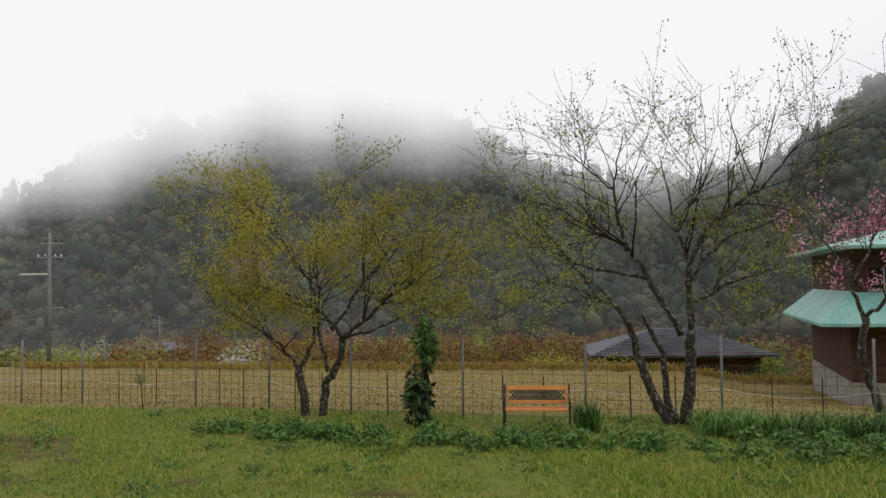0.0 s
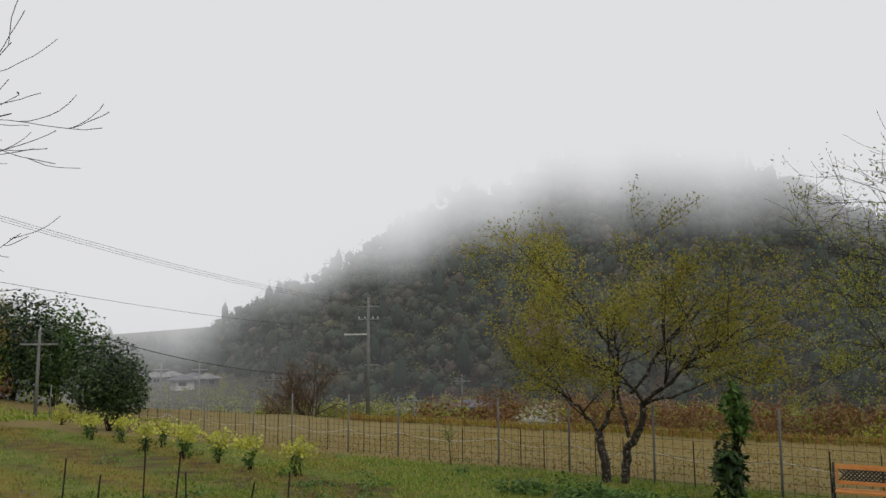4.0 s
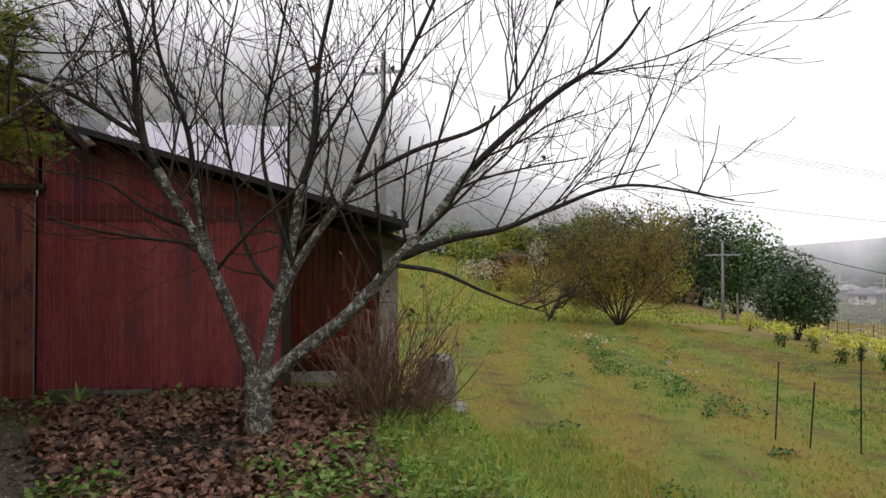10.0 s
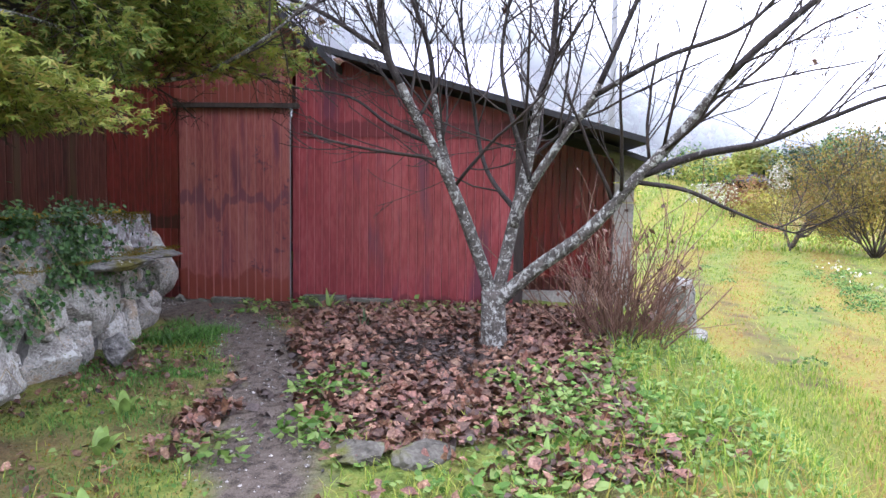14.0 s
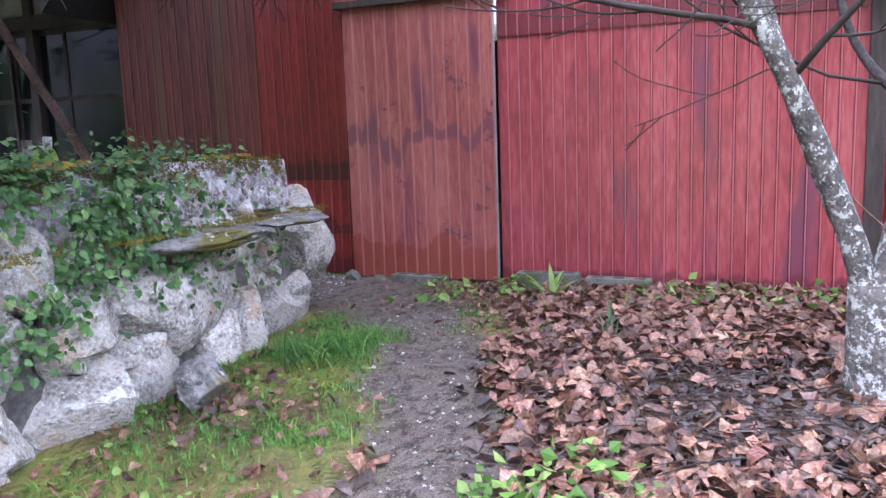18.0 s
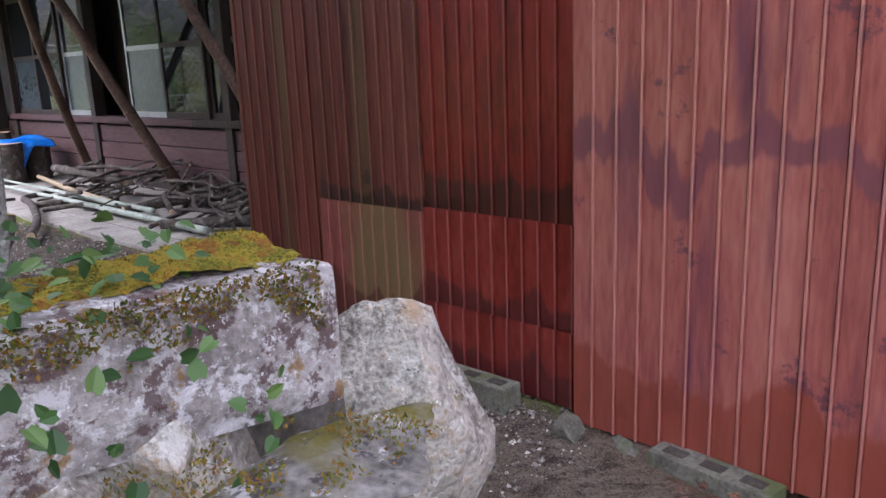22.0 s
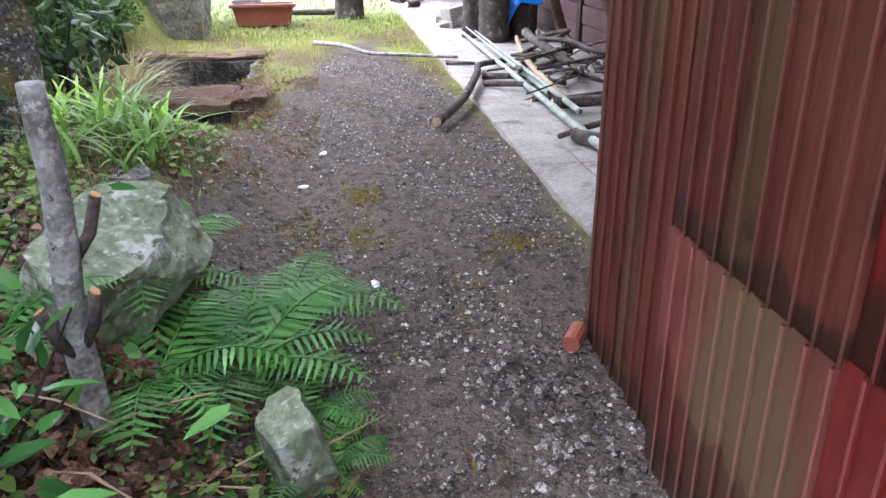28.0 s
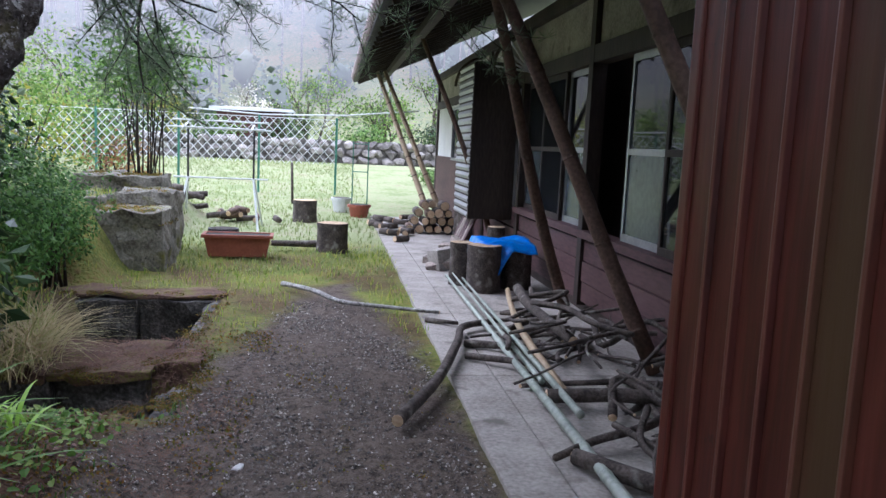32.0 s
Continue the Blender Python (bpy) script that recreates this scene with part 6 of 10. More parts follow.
MOSS_STONE = mat("mossy_weathered_stone", [(0.08, 0.075, 0.068), (0.18, 0.17, 0.155), (0.30, 0.285, 0.265)], scale=7, fine=45, rough=0.9, bump=1.0, deep=0.02, rnd="object", vary=0.15, stain=(0.12, 0.105, 0.02), stain_scale=5, stain_at=0.49,
                 speck=(((0.55, 0.54, 0.55), 13, 0.60), ((0.04, 0.03, 0.035), 20, 0.58)))
DULL_STONE = mat("dull_brown_mossy_stone", [(0.045, 0.04, 0.03), (0.095, 0.085, 0.065), (0.15, 0.14, 0.11)], scale=7, fine=45, rough=0.95, bump=1.0, deep=0.02, stain=(0.10, 0.10, 0.022), stain_scale=5, stain_at=0.52)
MOSS_PAD = mat("matted_ochre_moss", [(0.05, 0.055, 0.01), (0.15, 0.14, 0.018), (0.26, 0.19, 0.022), (0.20, 0.085, 0.018)], scale=9, fine=130, rough=1.0, bump=1.0, deep=0.02, spec=0.1, speck=(((0.17, 0.065, 0.018), 11, 0.56), ((0.05, 0.06, 0.012), 30, 0.60)))
MORTAR = mat("grey_damp_mortar", [(0.05, 0.047, 0.042), (0.10, 0.093, 0.083), (0.17, 0.16, 0.14)], scale=6, fine=40, rough=0.95, bump=0.8)
SLAB_LICHEN = mat("concrete_slab_with_white_and_purple_lichen", [(0.13, 0.115, 0.11), (0.24, 0.22, 0.21), (0.34, 0.32, 0.31)], scale=8, fine=60, rough=0.95, bump=1.0, deep=0.02, rnd="object", vary=0.1,
                  speck=(((0.46, 0.45, 0.46), 24, 0.53), ((0.07, 0.038, 0.036), 15, 0.53), ((0.54, 0.53, 0.54), 70, 0.60), ((0.18, 0.10, 0.03), 7, 0.58)))
SOIL = mat("dark_potting_soil", [(0.03, 0.024, 0.02), (0.07, 0.058, 0.05)], scale=9, fine=60, rough=0.95, bump=0.6)
LITTER = mat("dead_brown_leaves", [(0.04, 0.019, 0.012), (0.10, 0.045, 0.027), (0.17, 0.085, 0.05), (0.27, 0.165, 0.105)], scale=11, fine=95, rough=0.5, bump=0.25, rnd="island", vary=0.62, hue=0.012, speck=(((0.05, 0.025, 0.016), 42, 0.60),))
DARK_LITTER = mat("rotting_dark_leaves", [(0.03, 0.02, 0.016), (0.065, 0.045, 0.036), (0.11, 0.08, 0.065)], scale=12, fine=90, rough=0.6, bump=0.2, rnd="island", vary=0.5)
STRAW = mat("dry_straw_stalks", [(0.28, 0.20, 0.10), (0.42, 0.33, 0.19)], scale=4, fine=20, rough=0.8, bump=0.05)
RED_STEM = mat("red_brown_bare_stems", [(0.09, 0.045, 0.03), (0.17, 0.09, 0.06), (0.22, 0.14, 0.09)], scale=6, fine=25, rough=0.8, bump=0.05)
MOSS = leafy("yellow_green_moss", [(0.09, 0.10, 0.014), (0.16, 0.15, 0.02), (0.22, 0.18, 0.024), (0.20, 0.11, 0.02)], through_light=0.1, rough=0.9)


def smooth_line(pts, n=6):
    """A soft curve through a few points."""
    P = np.array(pts, float)
    Q = np.vstack([2 * P[0] - P[1], P, 2 * P[-1] - P[-2]])
    out = []
    for i in range(1, len(Q) - 2):
        for t in np.linspace(0, 1, n, endpoint=False):
            a, b, c, d = Q[i - 1:i + 3]
            out.append(0.5 * ((2 * b) + (c - a) * t + (2 * a - 5 * b + 4 * c - d) * t * t + (3 * b - a - 3 * c + d) * t ** 3))
    out.append(P[-1])
    return np.array(out)


def bare_tree():
    rng = np.random.RandomState(17)
    t = thing("bare_tree", (0, 0, 0), "leafless tree with lichen-spotted grey bark beside the shed", "tree")
    s = Soup()
    trunk = smooth_line([(-6.06, -0.53, -0.25), (-6.06, -0.54, 0.05), (-6.06, -0.55, 0.40)])
    tube(s, trunk, np.linspace(0.105, 0.082, len(trunk)) + 0.02 * np.exp(-np.linspace(0, 6, len(trunk))), 12)
    put("trunk", s, LICHEN_BARK, t, smooth=True)
    limbs = [([(-6.06, -0.55, 0.32), (-6.03, -0.66, 0.66), (-5.98, -0.88, 1.2), (-5.95, -1.17, 1.74), (-5.92, -1.32, 2.1), (-5.88, -1.38, 2.7), (-5.8, -1.65, 3.4)], 0.05, 0.012),
             ([(-6.05, -0.66, 0.62), (-6.10, -0.84, 1.1), (-6.15, -0.97, 1.6), (-6.18, -1.04, 2.1), (-6.2, -1.25, 2.7), (-6.2, -1.3, 3.3)], 0.034, 0.009),
             ([(-6.06, -0.53, 0.32), (-6.1, -0.43, 0.82), (-6.15, -0.325, 1.3), (-6.2, -0.25, 1.75), (-6.25, -0.17, 2.05), (-6.3, -0.12, 2.7), (-6.3, 0.05, 3.5)], 0.05, 0.012),
             ([(-6.09, -0.42, 0.85), (-6.0, -0.30, 1.14), (-5.95, -0.095, 1.46), (-5.9, 0.09, 1.73), (-5.85, 0.33, 2.3), (-5.8, 0.62, 2.95), (-5.7, 0.9, 3.6)], 0.036, 0.009),
             ([(-6.05, -0.52, 0.32), (-6.0, -0.30, 0.53), (-5.92, 0.08, 0.84), (-5.86, 0.38, 1.19), (-5.8, 0.62, 1.46), (-5.7, 0.96, 1.9), (-5.6, 1.45, 2.34), (-5.5, 1.85, 2.62), (-5.45, 2.1, 2.95)], 0.055, 0.008),
             ([(-5.85, 0.42, 1.22), (-5.8, 0.74, 1.34), (-5.7, 1.12, 1.42), (-5.6, 1.43, 1.55), (-5.5, 1.95, 1.72), (-5.4, 2.7, 1.62)], 0.03, 0.006),
             ([(-5.87, 0.36, 1.17), (-5.8, 0.68, 1.12), (-5.75, 0.95, 1.0), (-5.72, 1.2, 0.9), (-5.7, 1.42, 0.84)], 0.018, 0.004),
             ([(-6.03, -1.02, 1.42), (-6.0, -1.3, 1.55), (-5.95, -1.55, 1.72), (-5.9, -1.95, 1.78)], 0.016, 0.005),
             ([(-5.93, -1.28, 2.0), (-5.9, -1.9, 2.35), (-5.8, -2.6, 2.45), (-5.75, -3.1, 2.6)], 0.02, 0.005),
             ([(-6.12, -0.4, 0.95), (-6.25, -0.62, 1.25), (-6.3, -0.72, 1.7), (-6.3, -0.82, 2.4), (-6.2, -0.7, 3.1)], 0.02, 0.006),
             ([(-6.0, -0.30, 1.14), (-5.9, -0.45, 1.6), (-5.85, -0.52, 2.0), (-5.8, -0.42, 2.6), (-5.75, -0.3, 3.3)], 0.02, 0.006),
             ([(-5.9, 0.09, 1.73), (-5.75, 0.5, 1.95), (-5.6, 1.0, 2.15), (-5.5, 1.3, 2.6), (-5.4, 1.5, 3.2)], 0.02, 0.005)]
    c = dict(segs=6, wander=0.085, up=[0.05, 0.06, 0.06], kids=[4, 3], angle=(22, 52), ratio=0.58, **{"from": [0.15, 0.2]}, rmin=0.0023, thin=0.5)
    tips = []
    for pts, r0, r1 in limbs:
        L = smooth_line(pts)
        s = Soup()
        R = np.linspace(r0, r1, len(L))
        low = int(np.searchsorted(L[:, 2], 1.75)) if r0 > 0.03 else 0
        if low > 2:
            tube(s, L[:low + 1], R[:low + 1], 10, knob=0.04)
            put("limb", s, LICHEN_BARK, t, smooth=True)
            s = Soup()
        if low < len(L) - 2:
            tube(s, L[low:], R[low:], 8, knob=0.04)
            put("upper_limb", s, DARK_BARK, t, smooth=True)
        s = Soup()
        k = (15 if r0 > 0.031 else 8) if len(pts) > 5 else 2 if r0 < 0.019 else 9
        for j in range(k):
            i = int(rng.uniform(0.28 if r0 > 0.03 else 0.15, 0.98) * (len(L) - 1))
            d = L[min(i + 1, len(L) - 1)] - L[max(i - 1, 0)]
            d = turn_dir(d / (np.linalg.norm(d) + 1e-9), radians(rng.uniform(25, 65)), rng)
            d[2] += 0.15
            if L[i][1] < -1.2:
                d = d + np.array([0, 0, 0.45])
            branch(s, tips, L[i], d / np.linalg.norm(d), rng.uniform(0.6, 1.3) * (0.7 if L[i][1] < -1.2 else 0.4 if r0 < 0.019 else 1), max(0.0065, 0.34 * (r0 + (r1 - r0) * i / len(L))), 0, c, rng)
        put("twig", s, TWIG, t, smooth=True, kind="stuff")
    T = np.array(tips)
    pick = T[rng.choice(len(T), 260)]
    s = Soup()
    leaves(s, pick, 0.022, 0.5, 0.5, rng)
    put("buds", s, RED_STEM, t, kind="stuff")
    s = Soup()
    leaves(s, T[rng.choice(len(T), 10)], 0.09, 0.6, -1.0, rng)
    put("dead_leaves", s, LITTER, t, "a few withered brown leaves", kind="stuff")


bare_tree()


def rock_mesh(name, size, seed, material, detail=3, cuts=18, rough=0.07, keep=0.0, chip=0.034):
    """A broken stone: a ball cut by random planes, then roughened."""
    rng = np.random.RandomState(seed)
    bm = bmesh.new()
    bmesh.ops.create_icosphere(bm, subdivisions=detail, radius=1.0)
    N = rng.normal(size=(cuts, 3))
    N /= np.linalg.norm(N, axis=1)[:, None]
    D = rng.uniform(0.48 + keep, 0.8 + keep, cuts)
    V = np.array([v.co[:] for v in bm.verts])
    for n, d in zip(N, D):
        o = V @ n - d
        V -= np.clip(o, 0, None)[:, None] * n
    V += rough * np.stack([fbm(V[:, 1] * 3 + seed, V[:, 2] * 3, 1.0), fbm(V[:, 2] * 3, V[:, 0] * 3 + seed, 1.0), fbm(V[:, 0] * 3, V[:, 1] * 3, 1.0, seed)], 1)
    if detail > 3:
        V += chip * np.stack([fbm(V[:, 1] * 9 + seed, V[:, 2] * 9, 1.0), fbm(V[:, 2] * 9, V[:, 0] * 9 + seed, 1.0), fbm(V[:, 0] * 9, V[:, 1] * 9, 1.0, seed)], 1)
    V /= np.abs(V).max(0)
    V *= np.array(size) / 2
    for v, co in zip(bm.verts, V):
        v.co = co
    me = bpy.data.meshes.new(name)
    bm.to_mesh(me)
    bm.free()
    me.materials.append(material)
    return me


def rock(name, at, size, seed, material=None, parent=None, label="", rz=0.0, category="rock", rx=0.0, detail=4, keep=0.0, cuts=18, rough=0.07, chip=0.034):
    return put(name, rock_mesh(name, size, seed, material or STONE, detail, cuts, rough, keep, chip), None, parent, label, category=category if parent is None else "", at=pose(*at, rx, 0, rz))


def face_y(x):
    return float(np.interp(x, [-7.0, -5.6, -4.2, -2.4], [-3.28, -3.22, -3.18, -3.1]))


def stone_wall():
    rng = np.random.RandomState(4)
    w = thing("stone_wall", (0, 0, 0), "rough retaining wall of pale lichened boulders", "wall")
    s = Soup()
    xs = np.linspace(-6.62, -2.2, 14)
    v, f = [], []
    for x in xs:
        y = face_y(x) + 0.005
        v += [(x, y, -0.3), (x, y - 0.10, 0.60), (x, y - 0.38, 0.60), (x, y - 0.38, -0.3)]
    for i in range(len(xs) - 1):
        for j in range(4):
            f.append((4 * i + j, 4 * i + 4 + j, 4 * i + 4 + (j + 1) % 4, 4 * i + (j + 1) % 4))
    f += [(0, 1, 2, 3), tuple(len(v) - 4 + j for j in (3, 2, 1, 0))]
    s.add(v, f)
    put("core", s, MORTAR, w)
    for row, (z0, h) in enumerate(((-0.16, 0.36), (0.15, 0.30), (0.41, 0.24))):
        x = -6.72 + 0.15 * row
        while x < -2.3:
            L = rng.uniform(0.24, 0.50) * (1.0 if row < 2 else 0.85) * (1.15 if x > -5.0 else 1.0)
            y = face_y(x + L / 2) - 0.10 - 0.03 * row
            rock("stone", (x + L / 2, y + rng.uniform(-0.035, 0.035), z0 + h / 2 + rng.uniform(-0.035, 0.035)), (L * 1.34, 0.44, h * 1.52), int(rng.randint(1000)), STONE, w, rz=rng.uniform(-12, 12), rx=rng.uniform(-12, 12), keep=0.0, cuts=13, rough=0.03, chip=0.022)
            x += L * 0.98
    # small wedges filling the joints
    for k in range(46):
        x = rng.uniform(-6.6, -2.5)
        d = rng.uniform(0.08, 0.17)
        rock("wedge_stone", (x, face_y(x) + rng.uniform(-0.02, 0.05) - 0.05, rng.uniform(-0.08, 0.58)), (d * 1.3, d, d), int(rng.randint(1000)), STONE, w, rz=rng.uniform(0, 180), rx=rng.uniform(-30, 30), detail=3, cuts=9, rough=0.03, keep=-0.05)
    # end boulders and the slab on top
    rock("end_boulder", (-6.81, -3.44, 0.42), (0.46, 0.52, 0.64), 71, STONE, w, "big pale rounded end boulder", 12, keep=0.2, cuts=16, rough=0.05)
    rock("end_boulder", (-6.62, -3.40, 0.05), (0.40, 0.40, 0.42), 72, STONE, w, rz=60, cuts=11, rough=0.03)
    rock("ledge_stone", (-6.35, -3.12, 0.575), (0.62, 0.34, 0.07), 73, MOSS_STONE, w, "thin flat ledge stone", 4)
    rock("ledge_stone", (-5.65, -3.10, 0.56), (0.75, 0.34, 0.10), 74, MOSS_STONE, w, rz=-6)
    bm = box((-0.95, -0.16, -0.13), (0.95, 0.16, 0.13), 0.03)
    bmesh.ops.subdivide_edges(bm, edges=bm.edges[:], cuts=7, use_grid_fill=True)
    for v in bm.verts:
        v.co += noise.noise_vector(v.co * 5) * 0.03 + noise.noise_vector(v.co * 17) * 0.010
    put("coping_slab", bm, SLAB_LICHEN, w, "long squared slab furred with ochre moss", at=pose(-5.60, -3.46, 0.765, 3, -1, -3))
    bm = box((-0.9, -0.16, -0.10), (0.9, 0.16, 0.10), 0.03)
    bmesh.ops.subdivide_edges(bm, edges=bm.edges[:], cuts=7, use_grid_fill=True)
    for v in bm.verts:
        v.co += noise.noise_vector(v.co * 5 + Vector((7, 1, 2))) * 0.025
    put("coping_slab", bm, SLAB_LICHEN, w, at=pose(-3.72, -3.38, 0.72, 0, 0, 3))
    # moss cushions on the top
    s = Soup()
    def cushion(x0, x1, yc, half, z, seed, thick=0.03):
        xs_, ys_ = np.arange(x0, x1, 0.012), np.arange(-half, half + 0.001, 0.012)
        X, Y = np.meshgrid(xs_, ys_)
        cover = fbm(X, Y * 2, 3.2, seed) + 0.35 * fbm(X, Y, 14.0, seed) + 0.30 - 6 * np.clip(np.abs(Y) - half * 0.65, 0, 1)
        Z = z(X) + thick * np.clip(cover, -1, 0.8) + 0.005 * fbm(X, Y, 60.0, seed)
        q = Soup()
        i = (np.arange(X.shape[0] - 1)[:, None] * X.shape[1] + np.arange(X.shape[1] - 1)[None, :]).ravel()
        q.v, q.n = [np.stack([X.ravel(), (Y + yc(X)).ravel(), Z.ravel()], 1)], X.size
        q.f = [np.stack([i, i + 1, i + X.shape[1] + 1, i + X.shape[1]], 1)]
        put("moss_cushion", q, MOSS_PAD, w, "ochre and yellow-green moss cushion", smooth=True)
        V = q.v[0][(cover > 0.1).ravel()]
        V = V[rng.choice(len(V), min(len(V), 9000))]
        leaves(s, V, 0.007, 0.4, 1.5, rng)

    cushion(-6.55, -4.72, lambda x: np.interp(x, [-7.0, -5.6, -4.2], [-3.45, -3.49, -3.23]), 0.11, lambda x: np.interp(x, [-6.6, -4.7], [0.882, 0.898]), 2.0)
    cushion(-4.66, -3.1, lambda x: np.interp(x, [-4.7, -2.9], [-3.42, -3.34]), 0.13, lambda x: 0.81 + 0 * x, 6.0)
    P = np.stack([rng.uniform(-6.55, -4.6, 9000), rng.uniform(-3.30, -3.0, 9000), np.full(9000, 0.612)], 1)
    k = fbm(P[:, 0], P[:, 1], 6.0, 5.0)
    P[:, 2] += 0.025 * np.clip(k, 0, 1) * rng.uniform(0, 1, 9000)
    leaves(s, P[k > 0.05], 0.010, 0.5, 1.2, rng)
    x, f = rng.uniform(-6.5, -4.7, 15000), rng.uniform(0, 1, 15000)
    keep = fbm(x, f * 0.4, 4.5, 8.0) + 0.4 * fbm(x, f * 0.5, 13.0, 2.0) + 0.55 - 1.5 * f
    P = np.stack([x, -3.297 + np.interp(x, [-6.5, -4.7], [0.045, -0.05]) + 0.012 * f, 0.895 - 0.20 * f], 1)[keep > 0]
    leaves(s, P, 0.011, 0.5, 0.6, rng, dirs=np.array([0, 0.9, 0.2]))
    put("moss", s, MOSS, w, "ochre-green moss cushions", kind="stuff")


stone_wall()
rock("loose_stone", (-5.35, -2.92, 0.05), (0.26, 0.22, 0.30), 81, MOSS_STONE, None, "pale loose stone at the wall's foot", 30)
rock("edge_stone", (-4.08, -1.12, hz(-4.08, -1.12) + 0.015), (0.30, 0.24, 0.13), 83, DULL_STONE, None, "flat mossy stone edging the leaf bed", 15)
rock("edge_stone", (-4.12, -0.82, hz(-4.12, -0.82) + 0.02), (0.42, 0.26, 0.14), 84, DULL_STONE, None, "flat mossy stone edging the leaf bed", -20)
rock("bank_boulder", (-7.1, 0.92, hz(-7.1, 0.92) + 0.14), (0.46, 0.42, 0.58), 85, STONE, None, "upright grey boulder at the bank's edge", 20)
rock("bank_stone", (-6.85, 1.05, hz(-6.85, 1.05) + 0.03), (0.24, 0.2, 0.16), 86, STONE, None, "small pale stone at the bank's edge", 50)
rock("bank_stone", (-5.3, 2.35, hz(-5.3, 2.35) + 0.03), (0.34, 0.28, 0.14), 87, STONE, None, "flat grey stone lying in the grass", 70)


def concrete_block(at, rz, tilt=0.0):
    t = thing("concrete_block", at, "weathered hollow concrete block lying at the shed wall", "block", "blocks along the shed", rz)
    s = Soup()
    L, W, H = 0.39, 0.10, 0.15
    put("shell", box((-L / 2, -W / 2, 0), (L / 2, W / 2, H), 0.006), BLOCK, t)
    # The block is solid; dark patches on top paint the shade of its cores.
    for i in range(3):
        x = -0.125 + 0.125 * i
        put("core_hole", box((x - 0.035, -0.022, H - 0.001), (x + 0.035, 0.022, H + 0.002)), SOIL, t, "dark patch painted as the shade in a hollow core")
    return t


concrete_block((SX + 0.13, -2.13, -0.05), 91)
concrete_block((SX + 0.13, -1.70, -0.07), 88)
concrete_block((SX + 0.07, -3.98, -0.06), 90)
concrete_block((SX + 0.10, -3.02, -0.10), 84)
rock("block_rubble", (SX + 0.10, -3.52, 0.0), (0.17, 0.13, 0.14), 88, BLOCK, None, "broken lump of concrete by the wall", 20)
rock("block_rubble", (SX + 0.11, -2.78, -0.02), (0.22, 0.13, 0.12), 89, BLOCK, None, "broken lump of concrete by the wall", 80)
rock("block_rubble", (SX + 0.09, -3.30, -0.02), (0.20, 0.12, 0.12), 90, BLOCK, None, "broken lump of concrete by the wall", 60)


def fallen(s, P, size, rng, tilt=0.45):
    """Dead leaves: a pointed oval of six corners, folded and curled."""
    k = len(P)
    a = rng.uniform(0, 6.283, k)
    up = np.array([0, 0, 1.0]) + rng.normal(size=(k, 3)) * tilt
    up /= np.linalg.norm(up, axis=1)[:, None]
    d = np.cross(up, np.stack([np.cos(a), np.sin(a), 0 * a], 1))
    d /= np.linalg.norm(d, axis=1)[:, None]
    w = np.cross(up, d)
    L = (size * rng.uniform(0.55, 1.25, k))[:, None]
    B = L * rng.uniform(0.2, 0.33, k)[:, None]
    cu = (rng.uniform(-0.1, 0.35, k))[:, None] * L
    fo = (rng.uniform(0.0, 0.3, k))[:, None] * L
    v = np.stack([P - d * L * 0.5 + up * cu, P - d * L * 0.2 + w * B + up * fo, P + d * L * 0.18 + w * B * 0.9 + up * (fo + cu * 0.2), P + d * L * 0.5 + up * cu,
                  P + d * L * 0.18 - w * B * 0.9 + up * (fo + cu * 0.2), P - d * L * 0.2 - w * B + up * fo], 1)
    v = v + rng.normal(size=v.shape) * (L * 0.06)[:, None]
    s.add_many(v, 6, [(0, 1, 5), (1, 2, 4, 5), (2, 3, 4)])


